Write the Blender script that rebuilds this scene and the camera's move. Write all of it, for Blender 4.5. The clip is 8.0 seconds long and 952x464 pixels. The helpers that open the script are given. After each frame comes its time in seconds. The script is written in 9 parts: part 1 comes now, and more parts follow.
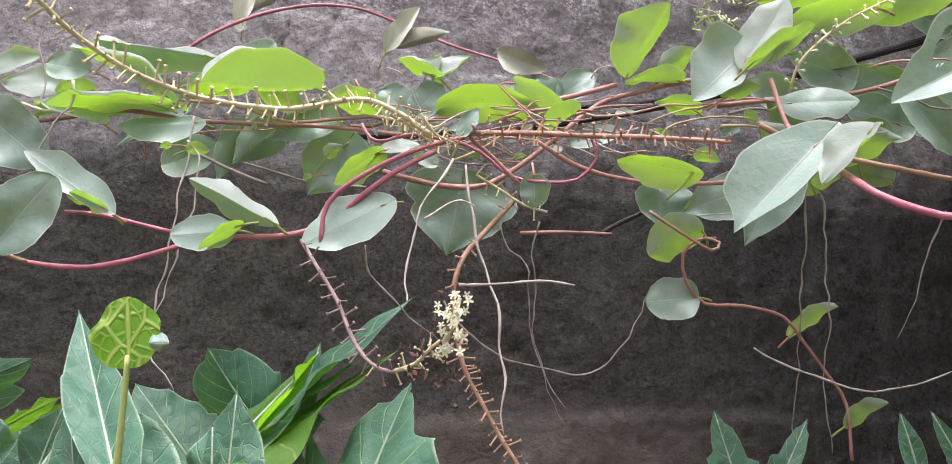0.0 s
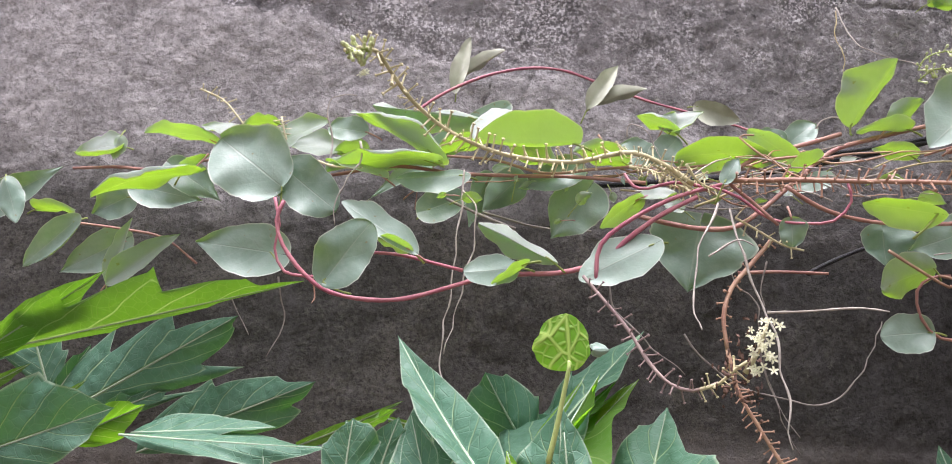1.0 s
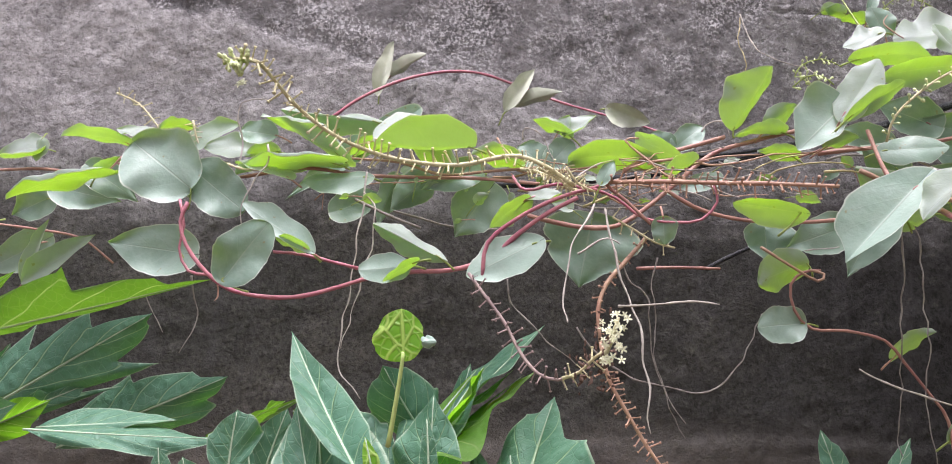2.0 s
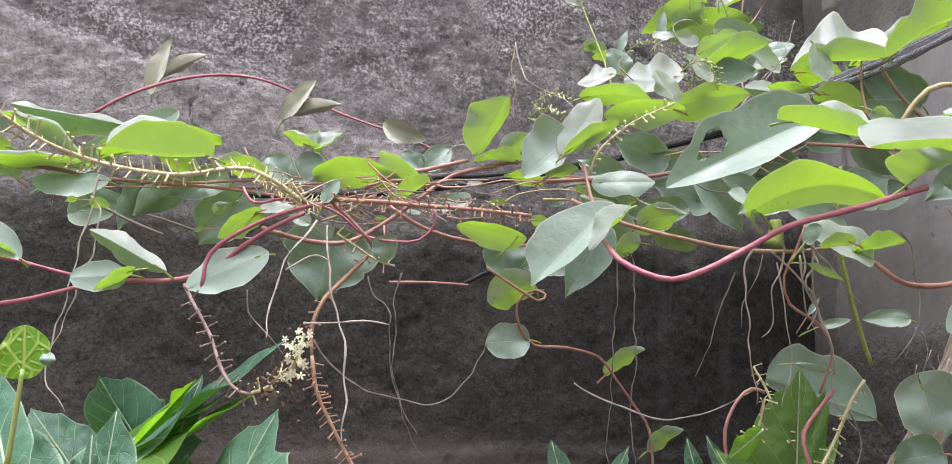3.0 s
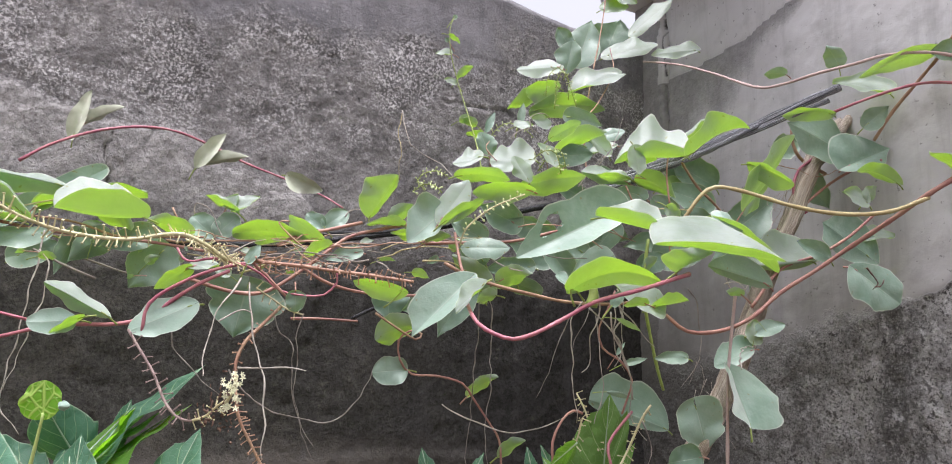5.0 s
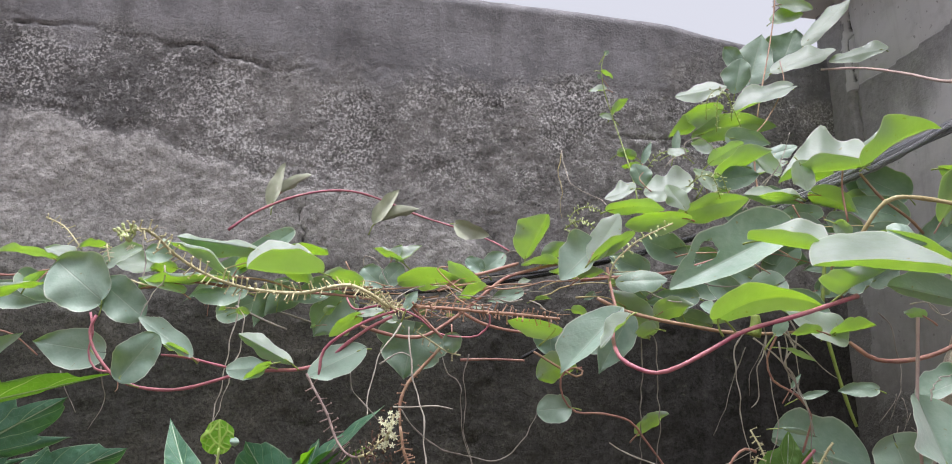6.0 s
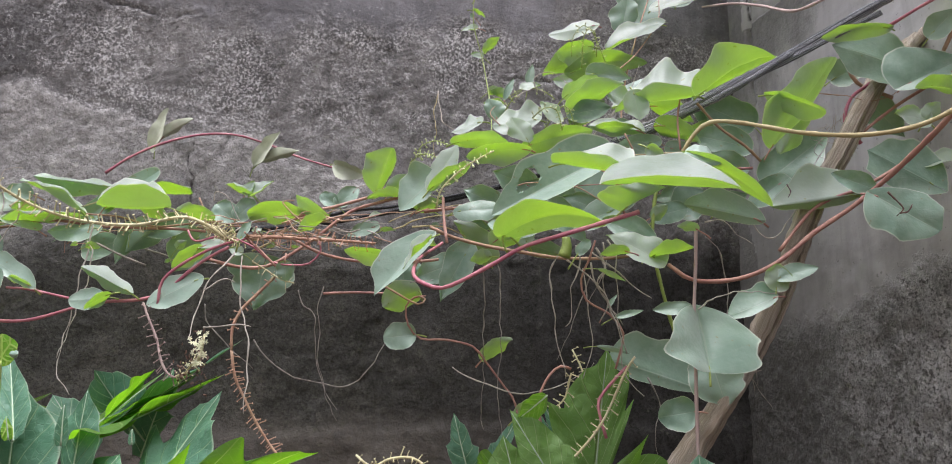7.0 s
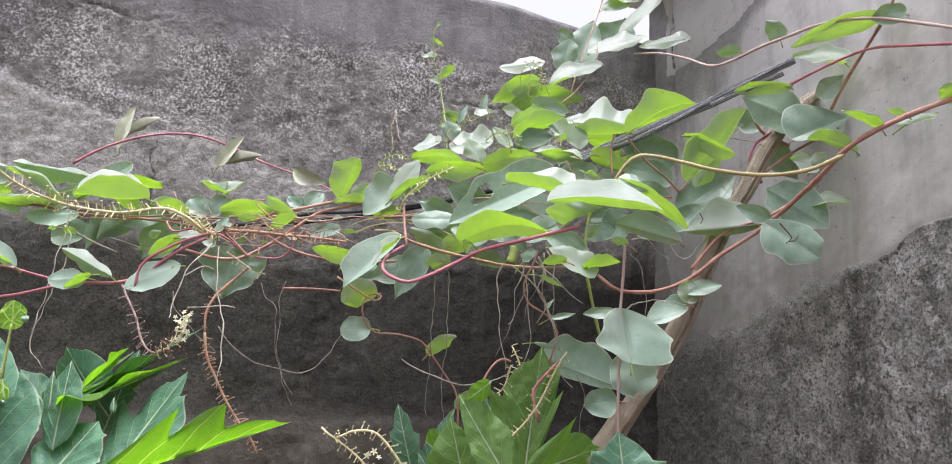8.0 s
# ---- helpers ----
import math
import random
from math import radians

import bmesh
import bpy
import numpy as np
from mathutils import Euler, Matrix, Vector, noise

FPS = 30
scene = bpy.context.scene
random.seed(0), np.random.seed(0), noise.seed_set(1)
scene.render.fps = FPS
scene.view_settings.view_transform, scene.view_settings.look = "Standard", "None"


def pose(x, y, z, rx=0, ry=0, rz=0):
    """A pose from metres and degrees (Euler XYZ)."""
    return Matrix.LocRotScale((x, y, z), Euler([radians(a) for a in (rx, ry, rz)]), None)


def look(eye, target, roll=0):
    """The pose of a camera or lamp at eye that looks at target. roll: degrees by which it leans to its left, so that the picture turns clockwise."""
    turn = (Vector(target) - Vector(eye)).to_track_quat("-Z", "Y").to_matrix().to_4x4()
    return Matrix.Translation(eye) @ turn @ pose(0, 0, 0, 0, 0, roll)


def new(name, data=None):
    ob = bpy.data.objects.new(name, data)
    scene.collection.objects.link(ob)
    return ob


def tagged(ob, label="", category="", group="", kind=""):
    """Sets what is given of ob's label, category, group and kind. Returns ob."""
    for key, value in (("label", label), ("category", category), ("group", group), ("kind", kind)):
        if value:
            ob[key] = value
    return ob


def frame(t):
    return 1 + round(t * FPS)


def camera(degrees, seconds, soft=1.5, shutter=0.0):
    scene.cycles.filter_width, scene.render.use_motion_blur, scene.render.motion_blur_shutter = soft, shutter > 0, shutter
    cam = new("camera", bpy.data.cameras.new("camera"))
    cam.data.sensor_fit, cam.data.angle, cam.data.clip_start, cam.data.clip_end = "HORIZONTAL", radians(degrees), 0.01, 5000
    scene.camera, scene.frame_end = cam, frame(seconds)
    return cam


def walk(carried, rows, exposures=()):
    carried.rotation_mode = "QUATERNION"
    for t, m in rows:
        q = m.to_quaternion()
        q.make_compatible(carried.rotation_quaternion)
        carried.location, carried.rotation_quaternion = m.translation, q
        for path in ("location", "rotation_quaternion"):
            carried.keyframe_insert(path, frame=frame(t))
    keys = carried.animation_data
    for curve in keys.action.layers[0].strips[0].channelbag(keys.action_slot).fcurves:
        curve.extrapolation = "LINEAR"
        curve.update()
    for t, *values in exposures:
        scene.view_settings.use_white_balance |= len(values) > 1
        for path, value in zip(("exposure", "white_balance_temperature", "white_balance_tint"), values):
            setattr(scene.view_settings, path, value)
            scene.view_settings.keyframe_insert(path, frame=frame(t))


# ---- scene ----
cam = camera(64.8, 8.0, soft=1.0)
PATH = [
    (0, (0.006, 0.005, 1.503), (-0.015, 1.994, 1.714), 0.6),
    (0.5, (-0.059, 0.001, 1.491), (-0.131, 1.989, 1.698), -0.3),
    (0.8, (-0.078, -0.025, 1.491), (-0.232, 1.95, 1.768), 0.0),
    (1, (-0.087, -0.049, 1.49), (-0.341, 1.906, 1.826), 1.3),
    (1.2, (-0.087, -0.057, 1.489), (-0.364, 1.898, 1.807), 0.8),
    (2.3, (-0.008, -0.066, 1.49), (-0.109, 1.904, 1.819), 0.7),
    (2.5, (0.008, -0.065, 1.491), (-0.017, 1.907, 1.821), 0.8),
    (3, (0.048, -0.077, 1.497), (0.211, 1.887, 1.837), 1.4),
    (3.5, (0.072, -0.108, 1.506), (0.436, 1.826, 1.861), 1.8),
    (4, (0.043, -0.138, 1.501), (0.519, 1.774, 1.844), 2.3),
    (4.2, (0.026, -0.155, 1.498), (0.531, 1.752, 1.825), 2.0),
    (5.3, (0.019, -0.215, 1.526), (0.493, 1.694, 1.89), 1.2),
    (5.5, (0.024, -0.211, 1.518), (0.392, 1.708, 1.943), 1.9),
    (5.7, (0.044, -0.198, 1.523), (0.301, 1.742, 1.934), 2.0),
    (5.8, (0.052, -0.195, 1.524), (0.270, 1.748, 1.946), 1.7),
    (5.9, (0.061, -0.204, 1.523), (0.178, 1.746, 1.950), 1.5),
    (6, (0.069, -0.224, 1.519), (0.0, 1.727, 1.953), 0.7),
    (6.5, (0.147, -0.243, 1.503), (-0.087, 1.703, 1.904), -0.4),
    (7, (0.205, -0.23, 1.489), (0.138, 1.74, 1.829), -0.2),
    (7.2, (0.208, -0.229, 1.488), (0.194, 1.745, 1.807), 1.1),
    (7.5, (0.214, -0.23, 1.48), (0.294, 1.741, 1.812), 1.4),
    (7.7, (0.205, -0.255, 1.47), (0.318, 1.71, 1.825), 1.1),
    (8, (0.173, -0.306, 1.463), (0.32, 1.648, 1.859), 2.0),
]
walk(cam, [(t, look(eye, target, roll)) for t, eye, target, roll in PATH], exposures=[(0, 1.07, 6300, 24), (1, 1.04, 6300, 24), (2.5, 1.03, 6300, 23), (3.5, 1.04, 6300, 22), (4.2, 1.03, 6300, 20), (5.3, 0.91, 6300, 18), (6, 0.69, 6300, 16), (6.5, 0.66, 6300, 16), (7, 0.74, 6300, 17), (7.5, 1.06, 6300, 18), (8, 1.08, 6300, 18)])

# ---- daylight ----
world = bpy.data.worlds.new("sky")
scene.world = world
world.use_nodes = True
wn = world.node_tree.nodes
sky = wn.new("ShaderNodeTexSky")
sky.sky_type = "NISHITA"
sky.sun_disc = False
SUN_UP, SUN_ROUND = 82.0, 170.0
sky.sun_elevation, sky.sun_rotation = radians(SUN_UP), radians(SUN_ROUND)
sky.air_density, sky.dust_density, sky.ozone_density = 1.0, 6.0, 0.6
wn["Background"].inputs["Strength"].default_value = 0.15
pale = wn.new("ShaderNodeHueSaturation")
pale.inputs["Saturation"].default_value = 0.2
world.node_tree.links.new(sky.outputs[0], pale.inputs["Color"])
world.node_tree.links.new(pale.outputs[0], wn["Background"].inputs["Color"])

sun_data = bpy.data.lights.new("sun", "SUN")
sun_data.energy, sun_data.angle, sun_data.color = 2.0, radians(40), (0.98, 0.985, 1.0)
sun = new("sun", sun_data)
sun_from = Vector((math.sin(radians(SUN_ROUND)) * math.cos(radians(SUN_UP)), math.cos(radians(SUN_ROUND)) * math.cos(radians(SUN_UP)), math.sin(radians(SUN_UP))))
sun.matrix_world = look(sun_from * 30, (0, 0, 0))


# ---- materials ----
class Mat:
    """A small node builder for one material."""

    def __init__(self, name):
        self.m = bpy.data.materials.new(name)
        self.m.use_nodes = True
        self.t = self.m.node_tree
        self.bsdf = self.t.nodes["Principled BSDF"]
        self.out = self.t.nodes["Material Output"]
        self.co = self.t.nodes.new("ShaderNodeTexCoord")

    def link(self, a, b):
        self.t.links.new(a, b)

    def put(self, socket, v):
        if isinstance(v, bpy.types.NodeSocket):
            self.link(v, socket)
        elif isinstance(v, (tuple, list)) and len(v) == 3 and socket.type == "RGBA":
            socket.default_value = (*v, 1)
        else:
            socket.default_value = v

    def noise(self, scale, detail=4.0, rough=0.6, at=None, stretch=None, kind="Object"):
        n = self.t.nodes.new("ShaderNodeTexNoise")
        n.inputs["Scale"].default_value, n.inputs["Detail"].default_value, n.inputs["Roughness"].default_value = scale, detail, rough
        src = at or self.co.outputs[kind]
        if stretch:
            mp = self.t.nodes.new("ShaderNodeMapping")
            mp.inputs["Scale"].default_value = stretch
            self.link(src, mp.inputs["Vector"])
            src = mp.outputs[0]
        self.link(src, n.inputs["Vector"])
        return n.outputs["Fac"]

    def cells(self, scale, feature="F1", out="Distance"):
        n = self.t.nodes.new("ShaderNodeTexVoronoi")
        n.feature = feature
        n.inputs["Scale"].default_value = scale
        self.link(self.co.outputs["Object"], n.inputs["Vector"])
        return n.outputs[out]

    def ramp(self, fac, *stops):
        n = self.t.nodes.new("ShaderNodeValToRGB")
        el = n.color_ramp.elements
        while len(el) < len(stops):
            el.new(0.5)
        for e, (p, c) in zip(el, stops):
            e.position, e.color = p, (*(c if isinstance(c, tuple) else (c, c, c)), 1)
        self.put(n.inputs[0], fac)
        return n.outputs[0]

    def mix(self, fac, a, b, kind="MIX"):
        n = self.t.nodes.new("ShaderNodeMix")
        n.data_type, n.blend_type = "RGBA", kind
        self.put(n.inputs[0], fac), self.put(n.inputs[6], a), self.put(n.inputs[7], b)
        return n.outputs[2]

    def math(self, op, a, b=0.0, c=0.0):
        n = self.t.nodes.new("ShaderNodeMath")
        n.operation = op
        for s, v in zip(n.inputs, (a, b, c)):
            self.put(s, v)
        return n.outputs[0]

    def xyz(self, kind="Object"):
        n = self.t.nodes.new("ShaderNodeSeparateXYZ")
        self.link(self.co.outputs[kind], n.inputs[0])
        return n.outputs

    def bump(self, height, strength, distance):
        n = self.t.nodes.new("ShaderNodeBump")
        n.inputs["Strength"].default_value, n.inputs["Distance"].default_value = strength, distance
        self.put(n.inputs["Height"], height)
        self.link(n.outputs[0], self.bsdf.inputs["Normal"])
        return n.outputs[0]

    def set(self, color=None, rough=None, spec=None, metal=None):
        for key, v in (("Base Color", color), ("Roughness", rough), ("Specular IOR Level", spec), ("Metallic", metal)):
            if v is not None:
                self.put(self.bsdf.inputs[key], v)
        return self

    def attr(self, name):
        n = self.t.nodes.new("ShaderNodeAttribute")
        n.attribute_name = name
        return n.outputs["Fac"]

    def random(self):
        return self.t.nodes.new("ShaderNodeObjectInfo").outputs["Random"]

    def thin(self, color, share, normal=None):
        """Lets light through: a sheet that glows from behind."""
        tr = self.t.nodes.new("ShaderNodeBsdfTranslucent")
        self.put(tr.inputs["Color"], color)
        if normal:
            self.link(normal, tr.inputs["Normal"])
        mx = self.t.nodes.new("ShaderNodeMixShader")
        self.put(mx.inputs[0], share)
        self.link(self.bsdf.outputs[0], mx.inputs[1])
        self.link(tr.outputs[0], mx.inputs[2])
        self.link(mx.outputs[0], self.out.inputs["Surface"])
        return self


def vine_leaf_material(name, low, high, share):
    k = Mat(name)
    big, fine = k.noise(30, 3), k.noise(420, 2)
    r = k.random()
    green = k.mix(r, low, high)
    green = k.mix(k.ramp(big, (0.35, 0.0), (0.7, 1.0)), green, tuple(v * 1.12 for v in high))
    uv = k.xyz("UV")
    side = k.math("ABSOLUTE", k.math("SUBTRACT", uv[0], 0.5))
    rib = k.ramp(side, (0.006, 1.0), (0.016, 0.0))
    vein = k.math("ABSOLUTE", k.math("SUBTRACT", k.math("FRACT", k.math("MULTIPLY_ADD", uv[1], 4.0, k.math("MULTIPLY", side, -3.2))), 0.5))
    vein = k.math("MULTIPLY", k.ramp(vein, (0.02, 1.0), (0.06, 0.0)), k.ramp(side, (0.30, 0.5), (0.46, 0.0)))
    lines = k.math("MAXIMUM", k.math("MULTIPLY", rib, 0.28), k.math("MULTIPLY", vein, 0.08))
    green = k.mix(lines, green, (0.42, 0.46, 0.36))
    rim = k.ramp(side, (0.475, 0.0), (0.497, 0.8))
    green = k.mix(rim, green, (0.58, 0.62, 0.50))
    dust = k.ramp(k.noise(95, 5, 0.7), (0.45, 0.0), (0.68, 0.20))
    green = k.mix(dust, green, (0.46, 0.50, 0.44))
    spots = k.ramp(k.noise(170, 2), (0.70, 0.0), (0.74, 0.75))
    green = k.mix(spots, green, (0.22, 0.16, 0.08))
    k.set(green, k.ramp(fine, (0.3, 0.38), (0.7, 0.52)), 0.6)
    k.bsdf.inputs["Sheen Weight"].default_value = 0.40
    k.bsdf.inputs["Sheen Roughness"].default_value = 0.45
    k.bump(k.math("ADD", k.math("MULTIPLY", big, 0.8), k.math("ADD", k.math("MULTIPLY", fine, 0.15), k.math("MULTIPLY", lines, -0.5))), 0.3, 0.004)
    glow = k.mix(big, (0.29, 0.56, 0.004), (0.37, 0.67, 0.010))
    glow = k.mix(k.math("MAXIMUM", lines, rim), glow, (0.55, 0.72, 0.18))
    return k.thin(glow, share).m


def papaya_leaf_material(name="papaya_leaf", lift=1.0, under=False):
    k = Mat(name)
    big, fine = k.noise(22, 3), k.noise(300, 3)
    uv = k.xyz("UV")
    side = k.math("ABSOLUTE", k.math("SUBTRACT", uv[0], 0.5))
    rib = k.ramp(side, (0.008, 1.0), (0.022, 0.0))
    vein = k.math("ABSOLUTE", k.math("SUBTRACT", k.math("FRACT", k.math("MULTIPLY_ADD", uv[1], 5.5, k.math("MULTIPLY_ADD", side, -1.9, k.math("MULTIPLY", k.noise(24, 2), 0.7)))), 0.5))
    vein = k.math("MULTIPLY", k.ramp(vein, (0.014, 1.0), (0.038, 0.0)), k.ramp(side, (0.3, 0.9), (0.5, 0.3)))
    net = k.ramp(k.cells(150, "DISTANCE_TO_EDGE"), (0.0, 0.10), (0.05, 0.0))
    lines = k.math("MAXIMUM", rib, k.math("MAXIMUM", k.math("MULTIPLY", vein, 0.8), net))
    green = k.mix(k.ramp(big, (0.3, 0.0), (0.7, 1.0)), (0.054 * lift, 0.152 * lift, 0.094 * lift), (0.104 * lift, 0.226 * lift, 0.150 * lift))
    green = k.mix(lines, green, (0.34, 0.50, 0.27))
    edge = k.ramp(side, (0.470, 0.0), (0.492, 0.8))
    green = k.mix(edge, green, (0.36, 0.46, 0.32))
    # lit copy: lighter, yellower base colour for lobes that catch the light
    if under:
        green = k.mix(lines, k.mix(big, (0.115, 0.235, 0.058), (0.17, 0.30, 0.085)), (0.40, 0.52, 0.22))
    k.set(green, k.ramp(fine, (0.3, 0.42), (0.7, 0.6)), 0.45)
    pucker = k.cells(130, "SMOOTH_F1")
    k.bump(k.math("ADD", k.math("MULTIPLY", lines, -0.9), k.math("ADD", k.math("MULTIPLY", pucker, -0.9), k.math("ADD", k.math("MULTIPLY", fine, 0.25), big))), 0.7, 0.003)
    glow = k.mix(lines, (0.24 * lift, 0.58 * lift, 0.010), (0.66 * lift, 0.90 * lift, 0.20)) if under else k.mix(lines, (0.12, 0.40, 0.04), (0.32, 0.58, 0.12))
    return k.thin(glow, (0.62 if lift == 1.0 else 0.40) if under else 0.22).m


def young_leaf_material():
    k = Mat("young_papaya_leaf")
    uv = k.xyz("UV")
    side = k.math("ABSOLUTE", k.math("SUBTRACT", uv[0], 0.5))
    rib = k.ramp(side, (0.02, 1.0), (0.05, 0.0))
    net = k.ramp(k.cells(210, "DISTANCE_TO_EDGE"), (0.02, 0.9), (0.09, 0.0))
    wide = k.ramp(k.cells(90, "DISTANCE_TO_EDGE"), (0.02, 1.0), (0.07, 0.0))
    lines = k.math("MAXIMUM", rib, k.math("MAXIMUM", k.math("MULTIPLY", net, 0.5), wide))
    n = k.noise(60, 3)
    c = k.mix(n, (0.14, 0.33, 0.03), (0.22, 0.44, 0.06))
    k.set(k.mix(lines, c, (0.48, 0.66, 0.16)), 0.45, 0.4)
    k.bump(lines, 0.7, 0.002)
    return k.thin(k.mix(lines, (0.30, 0.72, 0.02), (0.62, 0.90, 0.16)), 0.5).m


def stem_material(name, a, b, rough=0.5, grain=260.0, bump=0.4):
    k = Mat(name)
    n, f = k.noise(45, 3), k.noise(grain, 4, 0.7)
    c = k.mix(k.ramp(n, (0.35, 0.0), (0.65, 1.0)), a, b)
    c = k.mix(k.ramp(f, (0.62, 0.0), (0.8, 0.55)), c, tuple(v * 0.45 for v in a))
    k.set(c, rough, 0.4)
    k.bump(f, bump, 0.002)
    return k.m


def bark_material():
    k = Mat("vine_bark")
    uv_lines = k.noise(13, 5, 0.75, at=k.co.outputs["UV"], stretch=(2.2, 0.035, 1.0))
    n, f = k.noise(30, 3), k.noise(300, 4, 0.7)
    c = k.mix(k.ramp(uv_lines, (0.35, 0.0), (0.65, 1.0)), (0.27, 0.215, 0.165), (0.74, 0.66, 0.56))
    c = k.mix(k.ramp(n, (0.4, 0.0), (0.7, 0.6)), c, (0.34, 0.26, 0.18))
    k.set(c, 0.8, 0.25)
    k.bump(k.math("ADD", uv_lines, k.math("MULTIPLY", f, 0.4)), 0.9, 0.004)
    return k.m


def back_wall_material():
    """Old render in layers: smooth dark coat on top, speckled lichen below it, a pale bared patch, algal black with
    painted shade at the foot.
    """
    k = Mat("stained_concrete_render")
    pos = k.xyz()
    broad, mid, fine, dots, grit = k.noise(4.0, 4, 0.6), k.noise(20, 6, 0.7), k.noise(90, 5, 0.7), k.noise(280, 3, 0.65), k.noise(750, 2, 0.6)
    z = k.math("ADD", pos[2], k.math("MULTIPLY", k.math("SUBTRACT", mid, 0.5), 0.10))

    def above(value, at, soft):
        return k.ramp(k.math("MULTIPLY_ADD", k.math("SUBTRACT", value, at), 0.5 / soft, 0.5), (0.0, 0.0), (1.0, 1.0))

    def layer(name, lo=0.42, hi=0.56):
        return k.ramp(k.math("ADD", k.attr(name), k.math("MULTIPLY", k.math("SUBTRACT", fine, 0.5), 0.7)), (lo, 0.0), (hi, 1.0))

    scale = k.ramp(k.noise(120, 6, 0.72), (0.45, 0.0), (0.55, 1.0))
    pit = k.ramp(dots, (0.40, 0.0), (0.50, 1.0))
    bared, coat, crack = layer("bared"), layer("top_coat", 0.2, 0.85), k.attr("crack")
    c = k.mix(k.ramp(mid, (0.35, 0.0), (0.65, 1.0)), (0.188, 0.180, 0.176), (0.355, 0.340, 0.332))
    # thin dark flecks, thick in places
    crowd = k.ramp(k.noise(9.0, 4, 0.65), (0.42, 0.12), (0.58, 1.0))
    worn = k.attr("weathered")
    c = k.mix(k.math("MULTIPLY", worn, 0.65), c, (0.115, 0.112, 0.114))
    crowd = k.math("MAXIMUM", crowd, worn)
    scales = k.noise(300, 6, 0.70)
    flecks = k.math("MULTIPLY", k.ramp(scales, (0.455, 1.0), (0.50, 0.0)), crowd)
    high = above(z, 1.79, 0.06)
    flecks = k.math("MULTIPLY", flecks, k.math("MULTIPLY_ADD", high, 0.55, 0.35))
    holes = k.ramp(k.noise(105, 4, 0.6), (0.62, 0.0), (0.645, 0.9))
    c = k.mix(k.math("MULTIPLY", k.math("MAXIMUM", flecks, holes), 0.72), c, (0.058, 0.056, 0.057))
    # pale crusts of lichen in the band under the coat
    band = k.math("MULTIPLY", above(z, 1.77, 0.03), k.math("SUBTRACT", 1.0, above(z, 1.95, 0.02)))
    clump = k.ramp(k.noise(7.0, 4, 0.65), (0.47, 0.0), (0.56, 1.0))
    crust = k.math("MULTIPLY", k.ramp(scales, (0.51, 0.0), (0.56, 1.0)), k.math("MAXIMUM", clump, k.ramp(k.noise(40, 5, 0.7), (0.50, 0.0), (0.56, 0.7))))
    crust = k.math("MAXIMUM", crust, k.ramp(k.noise(30, 6, 0.75), (0.635, 0.0), (0.66, 0.8)))
    crust = k.math("MULTIPLY", crust, k.math("MAXIMUM", band, 0.22))
    c = k.mix(k.math("MULTIPLY", crust, 0.85), c, (0.60, 0.59, 0.585))
    # the pale lower coat that has lost its skin
    pale = k.mix(k.ramp(mid, (0.35, 0.0), (0.65, 1.0)), (0.285, 0.275, 0.268), (0.47, 0.455, 0.442))
    pale = k.mix(k.ramp(scales, (0.40, 0.6), (0.45, 0.0)), pale, (0.15, 0.142, 0.138))
    pale = k.mix(k.ramp(scales, (0.56, 0.0), (0.60, 0.6)), pale, (0.50, 0.485, 0.475))
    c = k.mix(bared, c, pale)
    skin = k.mix(k.ramp(broad, (0.35, 0.0), (0.68, 1.0)), (0.185, 0.181, 0.190), (0.325, 0.319, 0.332))
    skin = k.mix(k.ramp(mid, (0.42, 0.0), (0.62, 0.55)), skin, (0.095, 0.093, 0.10))
    skin = k.mix(k.ramp(dots, (0.60, 0.0), (0.66, 0.5)), skin, (0.09, 0.088, 0.09))
    skin = k.mix(k.math("MULTIPLY", k.ramp(k.noise(150, 6, 0.75), (0.60, 0.0), (0.63, 0.7)), clump), skin, (0.42, 0.415, 0.42))
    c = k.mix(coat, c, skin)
    # low part: algal black, with shade painted into the same colour
    algal_shade = k.math("SUBTRACT", 1.0, above(k.math("ADD", z, k.math("MULTIPLY", k.math("SUBTRACT", broad, 0.5), 0.08)), 1.650, 0.05))
    # blacker towards the corner, standing in for the shade there
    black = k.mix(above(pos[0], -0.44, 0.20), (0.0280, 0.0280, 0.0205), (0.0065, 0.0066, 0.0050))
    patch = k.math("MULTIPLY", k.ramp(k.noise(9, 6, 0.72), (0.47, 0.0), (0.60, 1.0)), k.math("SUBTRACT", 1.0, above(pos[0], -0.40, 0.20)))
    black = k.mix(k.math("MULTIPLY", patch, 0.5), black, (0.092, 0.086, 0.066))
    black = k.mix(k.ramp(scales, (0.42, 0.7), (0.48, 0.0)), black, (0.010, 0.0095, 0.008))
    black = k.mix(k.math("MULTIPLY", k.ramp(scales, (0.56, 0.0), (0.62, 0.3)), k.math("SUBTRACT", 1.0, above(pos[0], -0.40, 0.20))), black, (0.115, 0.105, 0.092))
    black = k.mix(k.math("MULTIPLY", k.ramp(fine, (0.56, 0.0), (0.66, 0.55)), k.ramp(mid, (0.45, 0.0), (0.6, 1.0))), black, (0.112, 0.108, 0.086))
    c = k.mix(k.math("MULTIPLY", algal_shade, k.ramp(dots, (0.3, 0.985), (0.68, 0.88))), c, black)
    # brown base band, faded out where the corner shade is painted
    foot = k.math("MULTIPLY", k.math("SUBTRACT", 1.0, above(z, 1.416, 0.02)), k.math("SUBTRACT", 1.0, above(pos[0], -0.34, 0.16)))
    c = k.mix(foot, c, k.mix(k.ramp(mid, (0.35, 0.0), (0.65, 1.0)), (0.060, 0.053, 0.046), (0.150, 0.134, 0.115)))
